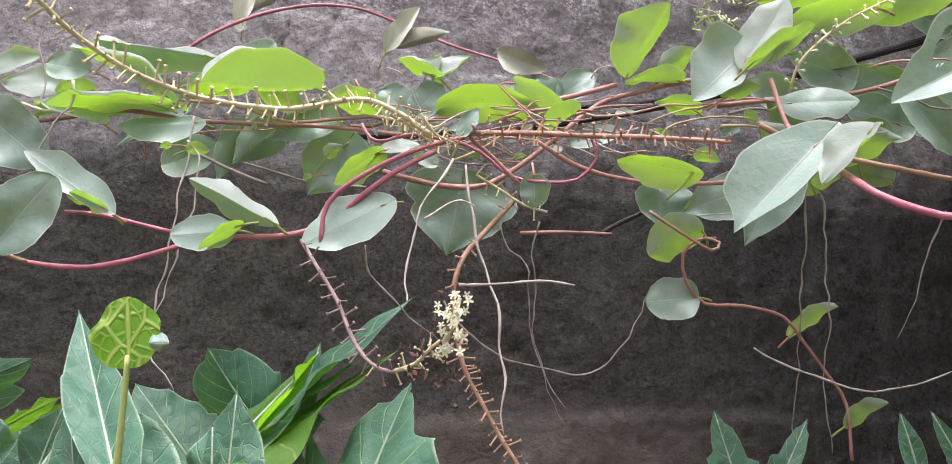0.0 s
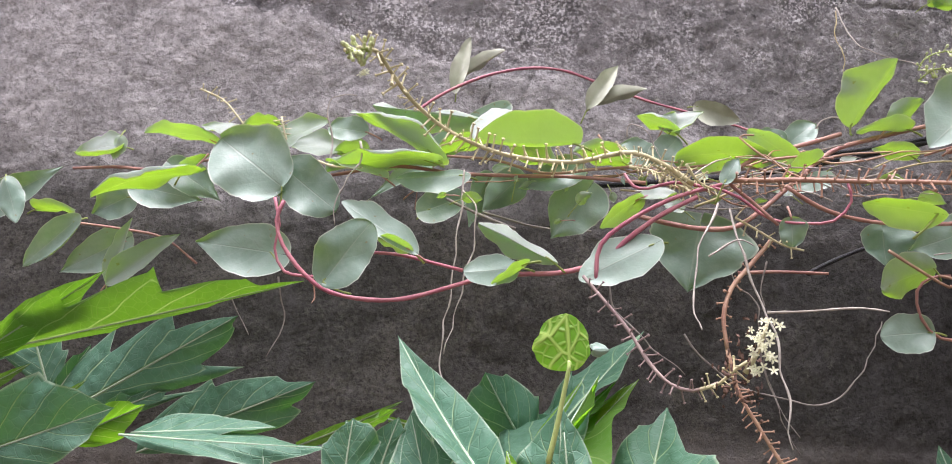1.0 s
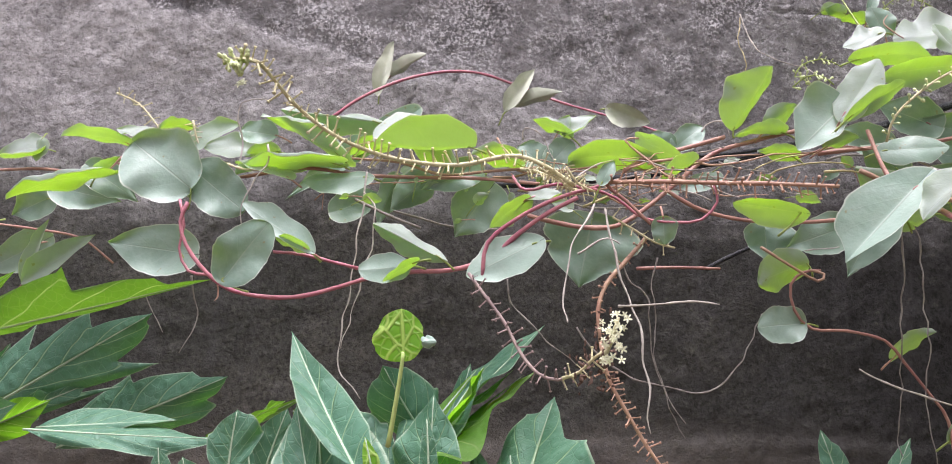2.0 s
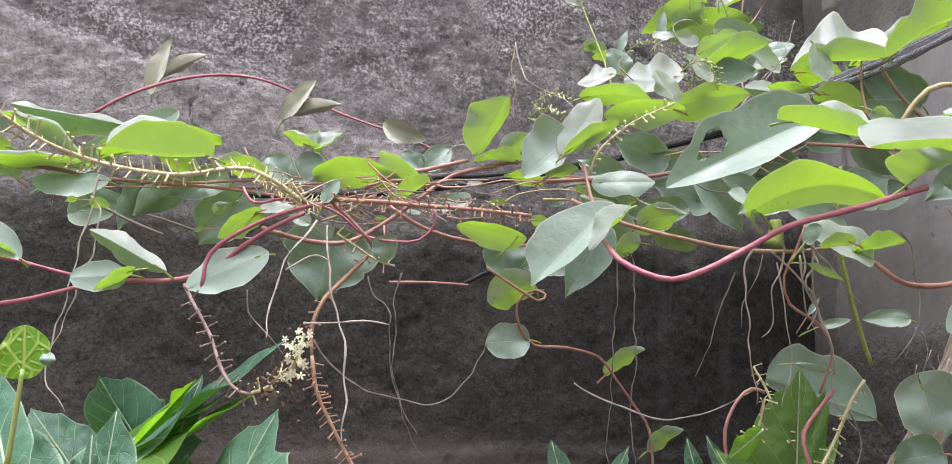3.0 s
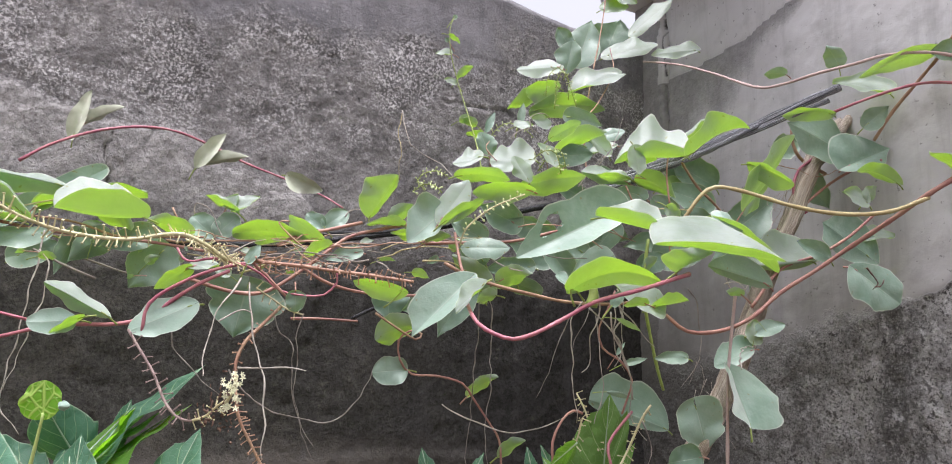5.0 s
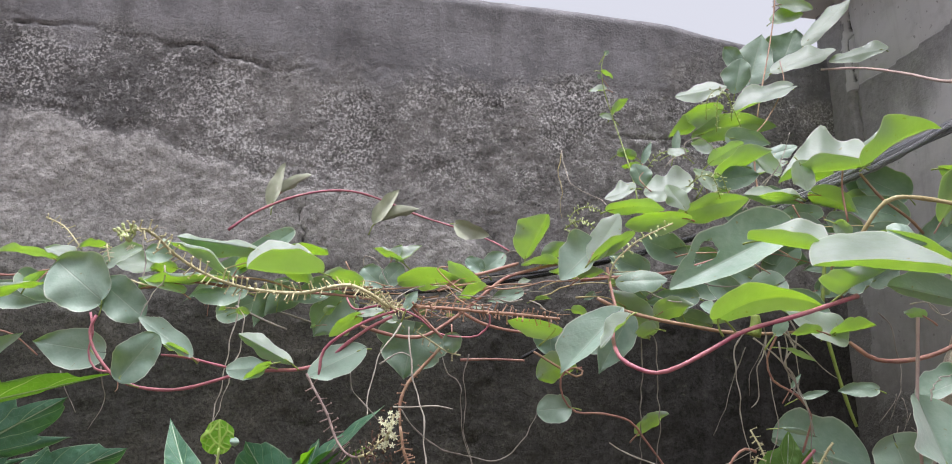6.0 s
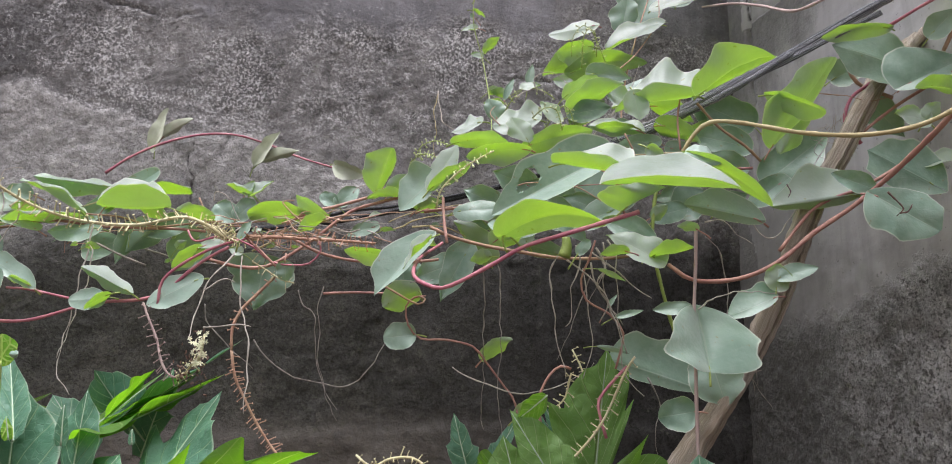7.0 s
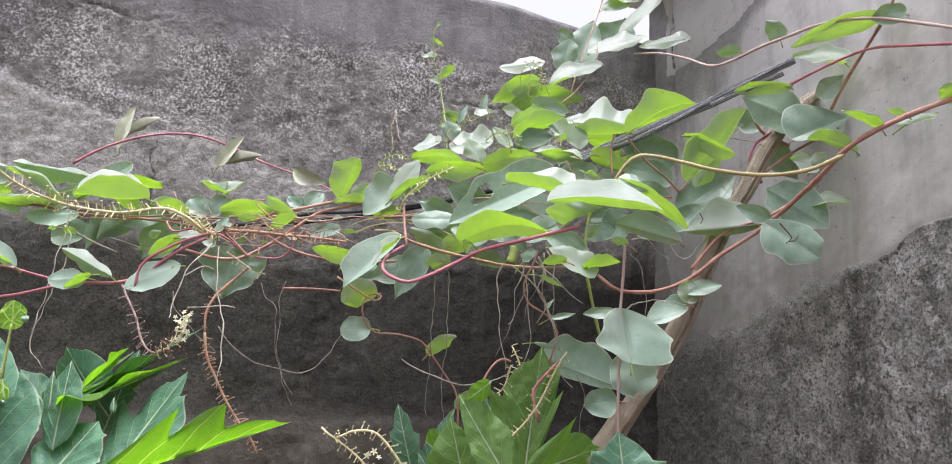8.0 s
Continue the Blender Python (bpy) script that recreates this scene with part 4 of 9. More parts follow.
stem(vine, "stem", [(0.548, 0.420, 1.781), (0.569, 0.390, 1.790), (0.589, 0.362, 1.796), (0.602, 0.338, 1.795), (0.614, 0.303, 1.782), (0.627, 0.245, 1.758)], 0.0028, 0.0026, PINK)
stem(vine, "stem", [(0.591, 0.400, 1.754), (0.598, 0.380, 1.780), (0.603, 0.354, 1.801), (0.609, 0.330, 1.822), (0.612, 0.315, 1.839)], 0.0032, 0.0028, BROWN)
stem(vine, "stem", [(0.487, 0.420, 1.656), (0.551, 0.427, 1.707), (0.589, 0.421, 1.731), (0.595, 0.396, 1.733)], 0.0026, 0.0026, RED)
stem(vine, "stem", [(0.523, 0.420, 1.677), (0.513, 0.425, 1.698), (0.523, 0.430, 1.723), (0.546, 0.435, 1.740), (0.567, 0.440, 1.760)], 0.0030, 0.0030, PINK)
stem(vine, "stem", [(0.566, 0.450, 1.785), (0.544, 0.447, 1.790), (0.529, 0.445, 1.770), (0.536, 0.443, 1.742), (0.565, 0.440, 1.726)], 0.0030, 0.0030, BROWN)
stem(vine, "stem", [(0.338, 0.370, 1.565), (0.358, 0.370, 1.552), (0.396, 0.380, 1.554), (0.428, 0.380, 1.567), (0.459, 0.380, 1.591), (0.488, 0.370, 1.611), (0.509, 0.350, 1.631), (0.523, 0.310, 1.653), (0.532, 0.275, 1.671), (0.559, 0.265, 1.688), (0.589, 0.260, 1.702), (0.626, 0.250, 1.716)], 0.0030, 0.0046, RED)
stem(vine, "stem", [(0.344, 0.360, 1.637), (0.348, 0.350, 1.649), (0.358, 0.345, 1.665), (0.370, 0.340, 1.673), (0.394, 0.335, 1.670), (0.433, 0.320, 1.657), (0.473, 0.310, 1.652), (0.504, 0.295, 1.654), (0.530, 0.280, 1.665)], 0.0030, 0.0032, OLIVE)
stem(vine, "stem", [(0.449, 0.620, 1.907), (0.466, 0.560, 1.881), (0.475, 0.500, 1.848), (0.474, 0.426, 1.806), (0.486, 0.400, 1.801), (0.502, 0.370, 1.803), (0.521, 0.345, 1.805), (0.544, 0.330, 1.811), (0.580, 0.320, 1.815), (0.610, 0.310, 1.810), (0.627, 0.244, 1.769)], 0.0022, 0.0030, PALE)
leaf(vine, (0.5009, 0.4150, 1.8194), (0.4755, 0.4150, 1.8176), (0.0547, -0.6464, -0.7611), 0.0143, "oval", fold=-0.22, bend=-0.14, stalk_r=0.0006, material=SHADED)
leaf(vine, (0.5176, 0.3600, 1.8121), (0.5059, 0.3600, 1.8282), (-0.6695, -0.5590, -0.4892), 0.0206, fold=-0.22, bend=-0.14, stalk_r=0.0006, material=SHADED)
leaf(vine, (0.6122, 0.3129, 1.8196), (0.5929, 0.3300, 1.8207), (-0.6478, -0.7162, -0.2598), 0.0215, fold=0.22, material=SHADED)
leaf(vine, (0.5967, 0.3858, 1.8021), (0.5633, 0.4200, 1.8234), (-0.2230, -0.6638, 0.7139), 0.0414, "oval", fold=0.22)
leaf(vine, (0.5548, 0.2700, 1.6889), (0.5246, 0.2700, 1.7033), (-0.4285, 0.0780, -0.9002), 0.0262, "oval", fold=-0.22, bend=-0.14, roll=0.30)
leaf(vine, (0.5751, 0.2650, 1.6885), (0.6068, 0.2650, 1.7046), (-0.4059, -0.4451, 0.7982), 0.0248, "oval", fold=0.22)
leaf(vine, (0.5770, 0.2650, 1.6983), (0.5591, 0.2650, 1.7026), (-0.1991, -0.5083, -0.8379), 0.0071, "lance", fold=-0.22, bend=-0.14)
leaf(vine, (0.6200, 0.2500, 1.7105), (0.5985, 0.2500, 1.7198), (-0.3650, -0.3950, -0.8431), 0.0236, "oval", fold=-0.22, bend=-0.14)
stem(vine, "strand", [(0.340, 0.392, 1.391), (0.360, 0.390, 1.427), (0.385, 0.388, 1.463), (0.415, 0.392, 1.515), (0.436, 0.398, 1.556), (0.463, 0.403, 1.614), (0.499, 0.412, 1.668), (0.534, 0.425, 1.721), (0.598, 0.446, 1.786), (0.644, 0.456, 1.828)], 0.0085, 0.0052, BARK, knobs=0.3, sides=10, ridges=0.1)
stem(vine, "strand", [(0.356, 0.395, 1.405), (0.385, 0.390, 1.451), (0.421, 0.398, 1.503), (0.446, 0.402, 1.549), (0.473, 0.408, 1.607), (0.507, 0.418, 1.663)], 0.0038, 0.0028, BARK, knobs=0.3)
# stems of the middle
stem(vine, "stem", [(0.158, 0.360, 1.582), (0.146, 0.300, 1.561), (0.146, 0.270, 1.546), (0.155, 0.260, 1.539), (0.166, 0.255, 1.536), (0.179, 0.250, 1.540), (0.200, 0.250, 1.551), (0.220, 0.250, 1.562), (0.250, 0.250, 1.571), (0.278, 0.255, 1.580), (0.296, 0.260, 1.586)], 0.0022, 0.0029, PINK, label='arching glossy pink stem')
stem(vine, "stem", [(0.146, 0.380, 1.599), (0.164, 0.383, 1.591), (0.191, 0.387, 1.584), (0.220, 0.390, 1.579), (0.254, 0.393, 1.574), (0.297, 0.397, 1.574), (0.333, 0.400, 1.579)], 0.0028, 0.0022, BROWN)
stem(vine, "stem", [(0.137, 0.420, 1.620), (0.162, 0.417, 1.622), (0.196, 0.415, 1.624), (0.221, 0.412, 1.628), (0.254, 0.410, 1.638)], 0.0028, 0.0024, RED)
stem(vine, "stem", [(0.315, 0.400, 1.650), (0.346, 0.400, 1.650), (0.381, 0.400, 1.649), (0.420, 0.400, 1.651)], 0.0022, 0.0022, RED)
stem(vine, "stem", [(0.311, 0.390, 1.680), (0.317, 0.390, 1.667), (0.319, 0.390, 1.657)], 0.0014, 0.0014, BROWN)
stem(vine, "stem", [(0.156, 0.390, 1.626), (0.158, 0.380, 1.603), (0.161, 0.370, 1.584)], 0.0022, 0.0022, RED)
stem(vine, "stem", [(-0.048, 0.400, 1.577), (-0.032, 0.396, 1.572), (-0.013, 0.393, 1.568), (0.006, 0.394, 1.569), (0.024, 0.405, 1.581), (0.046, 0.416, 1.600), (0.071, 0.422, 1.621), (0.096, 0.426, 1.630), (0.130, 0.430, 1.639)], 0.0026, 0.0024, RED)
stem(vine, "stem", [(0.014, 0.420, 1.610), (0.033, 0.427, 1.622), (0.054, 0.433, 1.628), (0.084, 0.440, 1.638)], 0.0026, 0.0024, RED)
stem(vine, "stem", [(0.032, 0.380, 1.590), (0.051, 0.388, 1.580), (0.071, 0.396, 1.575), (0.095, 0.404, 1.573), (0.124, 0.412, 1.574), (0.150, 0.420, 1.577)], 0.0022, 0.0022, RED)
stem(vine, "stem", [(-0.011, 0.370, 1.588), (0.004, 0.368, 1.581), (0.019, 0.367, 1.569), (0.037, 0.365, 1.566), (0.051, 0.363, 1.567), (0.060, 0.362, 1.577), (0.058, 0.360, 1.587)], 0.0015, 0.0013, PINK)
stem(vine, "stem", [(0.001, 0.365, 1.601), (-0.004, 0.365, 1.591), (0.009, 0.365, 1.579), (0.023, 0.365, 1.565)], 0.0018, 0.0018, RED)
stem(vine, "stem", [(-0.057, 0.380, 1.598), (-0.052, 0.378, 1.590), (-0.044, 0.375, 1.588), (-0.030, 0.373, 1.591), (-0.011, 0.370, 1.587)], 0.0016, 0.0016, PINK)
stem(vine, "stem", [(0.023, 0.410, 1.629), (0.014, 0.407, 1.627), (0.030, 0.403, 1.611), (0.050, 0.400, 1.599)], 0.0012, 0.0012, BROWN)
stem(vine, "stem", [(-0.074, 0.370, 1.534), (-0.071, 0.370, 1.555), (-0.053, 0.370, 1.570), (-0.029, 0.370, 1.582), (-0.004, 0.370, 1.589)], 0.0022, 0.0020, PINK)
stem(vine, "stem", [(-0.070, 0.430, 1.637), (-0.056, 0.427, 1.613), (-0.039, 0.423, 1.611), (-0.003, 0.420, 1.613)], 0.0013, 0.0013, BROWN)
stem(vine, "stem", [(-0.168, 0.420, 1.621), (-0.137, 0.420, 1.618), (-0.105, 0.420, 1.609), (-0.074, 0.420, 1.611), (-0.043, 0.420, 1.613)], 0.0016, 0.0018, BROWN)
stem(vine, "stem", [(-0.181, 0.430, 1.629), (-0.151, 0.430, 1.637), (-0.127, 0.430, 1.634), (-0.098, 0.430, 1.622)], 0.0012, 0.0012, YELLOW)
# stems of the far end
stem(vine, "stem", [(-0.257, 0.370, 1.581), (-0.261, 0.370, 1.569), (-0.256, 0.370, 1.554), (-0.242, 0.371, 1.537), (-0.227, 0.374, 1.527), (-0.204, 0.376, 1.523), (-0.184, 0.378, 1.524), (-0.165, 0.380, 1.529), (-0.141, 0.380, 1.536), (-0.118, 0.380, 1.539), (-0.094, 0.379, 1.540), (-0.072, 0.376, 1.546), (-0.052, 0.374, 1.562), (-0.036, 0.372, 1.573), (-0.018, 0.370, 1.582)], 0.0022, 0.0026, PINK, label='drooping glossy pink stem')
stem(vine, "stem", [(-0.201, 0.370, 1.550), (-0.185, 0.373, 1.549), (-0.167, 0.377, 1.545), (-0.150, 0.380, 1.541)], 0.0017, 0.0019, PINK)
stem(vine, "stem", [(-0.265, 0.375, 1.584), (-0.261, 0.375, 1.567), (-0.263, 0.375, 1.553), (-0.256, 0.375, 1.539), (-0.238, 0.375, 1.536)], 0.0016, 0.0016, PINK)
stem(vine, "stem", [(-0.460, 0.460, 1.585), (-0.436, 0.458, 1.582), (-0.416, 0.455, 1.579), (-0.380, 0.453, 1.572), (-0.351, 0.450, 1.553)], 0.0016, 0.0015, RED)
stem(vine, "stem", [(-0.491, 0.500, 1.637), (-0.448, 0.494, 1.636), (-0.415, 0.488, 1.632), (-0.380, 0.482, 1.635), (-0.345, 0.476, 1.639), (-0.311, 0.470, 1.641)], 0.0022, 0.0020, RED)
stem(vine, "stem", [(-0.275, 0.440, 1.611), (-0.246, 0.437, 1.614), (-0.205, 0.433, 1.618), (-0.165, 0.430, 1.612), (-0.122, 0.427, 1.609), (-0.085, 0.423, 1.607), (-0.041, 0.420, 1.602)], 0.0022, 0.0022, RED)
stem(vine, "stem", [(-0.173, 0.450, 1.599), (-0.148, 0.450, 1.587), (-0.125, 0.450, 1.578)], 0.0020, 0.0018, GREYROOT)
# the long withered shoot against the wall
stem(vine, "stem", [(-0.220, 0.540, 1.690), (-0.201, 0.548, 1.708), (-0.177, 0.555, 1.723), (-0.153, 0.565, 1.735), (-0.125, 0.575, 1.743), (-0.096, 0.587, 1.745), (-0.065, 0.600, 1.738), (-0.025, 0.600, 1.721), (0.015, 0.600, 1.708), (0.055, 0.590, 1.691), (0.077, 0.580, 1.677)], 0.0026, 0.0018, PINK)
leaf(vine, (-0.1894, 0.5850, 1.7311), (-0.1790, 0.5850, 1.7796), (-0.0336, -0.9994, 0.0072), 0.0157, "oval", fold=1.00, material=DRY, label='withered folded grey leaf', wave=0.08)
leaf(vine, (-0.1810, 0.5850, 1.7430), (-0.1484, 0.5850, 1.7663), (0.4863, -0.5489, -0.6799), 0.0139, "oval", fold=-1.00, bend=-0.14, material=DRY, label='withered folded grey leaf', wave=0.08)
leaf(vine, (-0.0741, 0.5850, 1.7072), (-0.0469, 0.5850, 1.7490), (-0.0270, -0.9995, 0.0176), 0.0176, "lance", fold=1.00, material=DRY, label='withered folded grey leaf', wave=0.08)
leaf(vine, (-0.0664, 0.5850, 1.7122), (-0.0238, 0.5850, 1.7271), (0.2339, -0.7075, -0.6669), 0.0158, "lance", fold=-1.00, bend=-0.14, material=DRY, label='withered folded grey leaf', wave=0.08)
leaf(vine, (0.0210, 0.5850, 1.7081), (0.0546, 0.5850, 1.6943), (-0.1640, -0.9021, -0.3991), 0.0191, "oval", fold=1.00, material=DRY, label='withered folded grey leaf', wave=0.08)
# thin tangled runners
stem(vine, "runner", [(0.035, 0.400, 1.605), (0.047, 0.398, 1.606), (0.064, 0.396, 1.611), (0.072, 0.394, 1.612), (0.082, 0.392, 1.612), (0.094, 0.390, 1.612)], 0.0019, 0.0008, BROWN, sides=6)
stem(vine, "runner", [(-0.205, 0.457, 1.600), (-0.196, 0.457, 1.607), (-0.177, 0.456, 1.610), (-0.156, 0.455, 1.612), (-0.136, 0.455, 1.612), (-0.124, 0.454, 1.613)], 0.0010, 0.0008, ROSY, sides=6)
stem(vine, "runner", [(0.001, 0.397, 1.597), (0.012, 0.392, 1.599), (0.026, 0.386, 1.600), (0.035, 0.381, 1.601), (0.049, 0.376, 1.599), (0.059, 0.370, 1.599)], 0.0011, 0.0008, GREYROOT, sides=6)
stem(vine, "runner", [(0.128, 0.429, 1.620), (0.142, 0.424, 1.624), (0.156, 0.418, 1.624), (0.170, 0.413, 1.620)], 0.0013, 0.0008, RED, sides=6)
stem(vine, "runner", [(0.018, 0.422, 1.603), (0.035, 0.421, 1.602), (0.045, 0.420, 1.598), (0.059, 0.418, 1.594), (0.069, 0.417, 1.589)], 0.0011, 0.0008, ROOT, sides=6)
stem(vine, "runner", [(0.029, 0.405, 1.612), (0.050, 0.406, 1.614), (0.066, 0.407, 1.610), (0.087, 0.407, 1.612), (0.106, 0.408, 1.617), (0.117, 0.409, 1.617), (0.130, 0.409, 1.618)], 0.0016, 0.0008, ROSY, sides=6)
stem(vine, "runner", [(0.102, 0.443, 1.615), (0.111, 0.446, 1.620), (0.127, 0.450, 1.626), (0.147, 0.453, 1.629), (0.162, 0.456, 1.633), (0.182, 0.459, 1.634), (0.200, 0.463, 1.636)], 0.0010, 0.0008, OLIVE, sides=6)
stem(vine, "runner", [(-0.048, 0.414, 1.595), (-0.038, 0.418, 1.597), (-0.018, 0.421, 1.600), (-0.003, 0.424, 1.602), (0.015, 0.428, 1.599), (0.036, 0.431, 1.603), (0.048, 0.434, 1.608)], 0.0013, 0.0008, ROOT, sides=6)
stem(vine, "runner", [(-0.013, 0.413, 1.585), (0.004, 0.407, 1.591), (0.019, 0.401, 1.600), (0.027, 0.395, 1.604), (0.036, 0.390, 1.607)], 0.0017, 0.0008, OLIVE, sides=6)
stem(vine, "runner", [(-0.044, 0.449, 1.603), (-0.027, 0.446, 1.598), (-0.012, 0.443, 1.591), (0.009, 0.440, 1.589), (0.029, 0.437, 1.590)], 0.0018, 0.0008, ROOT, sides=6)
stem(vine, "runner", [(-0.056, 0.431, 1.600), (-0.042, 0.432, 1.599), (-0.031, 0.433, 1.597), (-0.019, 0.434, 1.598), (-0.007, 0.435, 1.597), (0.004, 0.436, 1.591)], 0.0013, 0.0008, OLIVE, sides=6)
stem(vine, "runner", [(0.100, 0.453, 1.609), (0.114, 0.454, 1.613), (0.122, 0.455, 1.618), (0.144, 0.456, 1.623), (0.166, 0.457, 1.623), (0.177, 0.458, 1.619)], 0.0014, 0.0008, OLIVE, sides=6)
stem(vine, "runner", [(0.130, 0.391, 1.601), (0.147, 0.398, 1.603), (0.160, 0.405, 1.602), (0.174, 0.412, 1.596)], 0.0016, 0.0008, OLIVE, sides=6)
stem(vine, "runner", [(-0.030, 0.419, 1.601), (-0.018, 0.417, 1.597), (-0.005, 0.415, 1.596), (0.015, 0.412, 1.599), (0.034, 0.410, 1.597), (0.047, 0.407, 1.598)], 0.0018, 0.0008, BROWN, sides=6)
stem(vine, "runner", [(-0.073, 0.438, 1.611), (-0.059, 0.430, 1.609), (-0.048, 0.421, 1.610), (-0.037, 0.412, 1.610)], 0.0019, 0.0008, BROWN, sides=6)
stem(vine, "runner", [(0.001, 0.432, 1.611), (0.023, 0.432, 1.614), (0.042, 0.432, 1.611), (0.060, 0.432, 1.607), (0.074, 0.433, 1.601)], 0.0011, 0.0008, ROOT, sides=6)
stem(vine, "runner", [(-0.016, 0.421, 1.603), (-0.004, 0.421, 1.598), (0.011, 0.422, 1.589), (0.024, 0.422, 1.587), (0.034, 0.423, 1.588)], 0.0011, 0.0008, ROSY, sides=6)
stem(vine, "runner", [(0.005, 0.434, 1.602), (0.014, 0.433, 1.597), (0.029, 0.433, 1.590), (0.043, 0.432, 1.590)], 0.0017, 0.0008, ROOT, sides=6)
stem(vine, "runner", [(0.296, 0.452, 1.665), (0.310, 0.444, 1.656), (0.320, 0.435, 1.647), (0.327, 0.427, 1.638)], 0.0016, 0.0008, ROSY, sides=6)
stem(vine, "runner", [(0.211, 0.388, 1.621), (0.230, 0.389, 1.616), (0.239, 0.391, 1.612), (0.254, 0.392, 1.611), (0.262, 0.394, 1.612), (0.276, 0.395, 1.613)], 0.0009, 0.0008, GREYROOT, sides=6)
stem(vine, "runner", [(0.291, 0.386, 1.657), (0.312, 0.384, 1.658), (0.331, 0.383, 1.654), (0.345, 0.382, 1.654), (0.355, 0.381, 1.653)], 0.0019, 0.0008, ROOT, sides=6)
stem(vine, "runner", [(0.216, 0.406, 1.638), (0.227, 0.404, 1.641), (0.240, 0.402, 1.641), (0.254, 0.400, 1.641), (0.273, 0.397, 1.634), (0.282, 0.395, 1.628), (0.290, 0.393, 1.622)], 0.0010, 0.0008, ROSY, sides=6)
stem(vine, "runner", [(0.173, 0.407, 1.618), (0.183, 0.402, 1.613), (0.196, 0.398, 1.604), (0.208, 0.394, 1.599), (0.216, 0.390, 1.598)], 0.0015, 0.0008, ROOT, sides=6)
stem(vine, "runner", [(0.157, 0.459, 1.626), (0.170, 0.462, 1.630), (0.186, 0.464, 1.630), (0.205, 0.467, 1.626), (0.228, 0.469, 1.627)], 0.0019, 0.0008, GREYROOT, sides=6)
stem(vine, "runner", [(0.274, 0.442, 1.647), (0.296, 0.446, 1.649), (0.319, 0.449, 1.649), (0.342, 0.453, 1.644), (0.354, 0.457, 1.642)], 0.0009, 0.0008, RED, sides=6)
stem(vine, "runner", [(0.288, 0.389, 1.656), (0.300, 0.387, 1.656), (0.313, 0.384, 1.659), (0.327, 0.381, 1.659), (0.342, 0.378, 1.659), (0.360, 0.375, 1.659), (0.367, 0.372, 1.658)], 0.0011, 0.0008, OLIVE, sides=6)
stem(vine, "runner", [(0.305, 0.455, 1.683), (0.327, 0.455, 1.678), (0.340, 0.455, 1.674), (0.364, 0.455, 1.670), (0.377, 0.455, 1.670), (0.400, 0.455, 1.677), (0.427, 0.455, 1.679)], 0.0009, 0.0008, BROWN, sides=6)
leaf(vine, (0.1010, 0.4210, 1.6039), (0.1120, 0.4210, 1.6046), (0.0585, -0.3311, -0.9418), 0.0085, fold=-0.22, bend=-0.14, stalk_r=0.0004)
leaf(vine, (-0.1882, 0.4251, 1.6000), (-0.1867, 0.4251, 1.6070), (0.8238, -0.5387, -0.1764), 0.0058, "oval", fold=-0.22, bend=-0.14, stalk_r=0.0004)
leaf(vine, (0.1407, 0.4369, 1.6395), (0.1331, 0.4369, 1.6399), (0.0243, -0.9031, 0.4286), 0.0059, "oval", fold=0.22, stalk_r=0.0004)
leaf(vine, (-0.0612, 0.4373, 1.5993), (-0.0595, 0.4373, 1.5929), (-0.3597, -0.9282, -0.0949), 0.0055, "oval", fold=-0.22, bend=-0.14, stalk_r=0.0004)
leaf(vine, (-0.0423, 0.4405, 1.6097), (-0.0378, 0.4405, 1.6052), (-0.3803, -0.8459, -0.3738), 0.0058, fold=-0.22, bend=-0.14, stalk_r=0.0004)
leaf(vine, (0.0236, 0.4091, 1.5874), (0.0292, 0.4091, 1.5884), (0.1411, -0.6054, -0.7833), 0.0045, fold=-0.22, bend=-0.14, stalk_r=0.0004)
leaf(vine, (-0.0223, 0.4086, 1.5834), (-0.0334, 0.4086, 1.5875), (0.1431, -0.9125, 0.3832), 0.0095, fold=0.22, stalk_r=0.0004)
leaf(vine, (0.1344, 0.4471, 1.5977), (0.1471, 0.4471, 1.5940), (-0.2126, -0.6563, -0.7239), 0.0103, fold=-0.22, bend=-0.14, stalk_r=0.0004)
leaf(vine, (0.0321, 0.4456, 1.6143), (0.0302, 0.4456, 1.6073), (-0.4176, -0.9016, 0.1127), 0.0075, "oval", fold=0.22, stalk_r=0.0004)
leaf(vine, (-0.0943, 0.4318, 1.5801), (-0.0989, 0.4318, 1.5782), (0.2696, -0.7060, -0.6549), 0.0044, "oval", fold=-0.22, bend=-0.14, stalk_r=0.0004)
leaf(vine, (-0.1223, 0.4119, 1.6021), (-0.1213, 0.4119, 1.6056), (0.7592, -0.6125, -0.2200), 0.0040, "oval", fold=-0.22, bend=-0.14, stalk_r=0.0004)
leaf(vine, (-0.1391, 0.4599, 1.6210), (-0.1278, 0.4599, 1.6258), (-0.2312, -0.8029, 0.5494), 0.0100, fold=0.22, stalk_r=0.0004)
leaf(vine, (-0.0058, 0.4101, 1.6026), (-0.0139, 0.4101, 1.6029), (0.0314, -0.7465, 0.6647), 0.0064, "oval", fold=0.22, stalk_r=0.0004)
leaf(vine, (-0.1668, 0.4062, 1.5919), (-0.1723, 0.4062, 1.5902), (0.2351, -0.6449, -0.7272), 0.0047, fold=-0.22, bend=-0.14, stalk_r=0.0004)
leaf(vine, (0.0488, 0.4361, 1.5977), (0.0390, 0.4361, 1.6005), (0.1995, -0.7011, 0.6846), 0.0080, fold=0.22, stalk_r=0.0004)
leaf(vine, (0.0033, 0.4216, 1.5920), (-0.0038, 0.4216, 1.5895), (0.2303, -0.7374, -0.6350), 0.0059, fold=-0.22, bend=-0.14, stalk_r=0.0004)
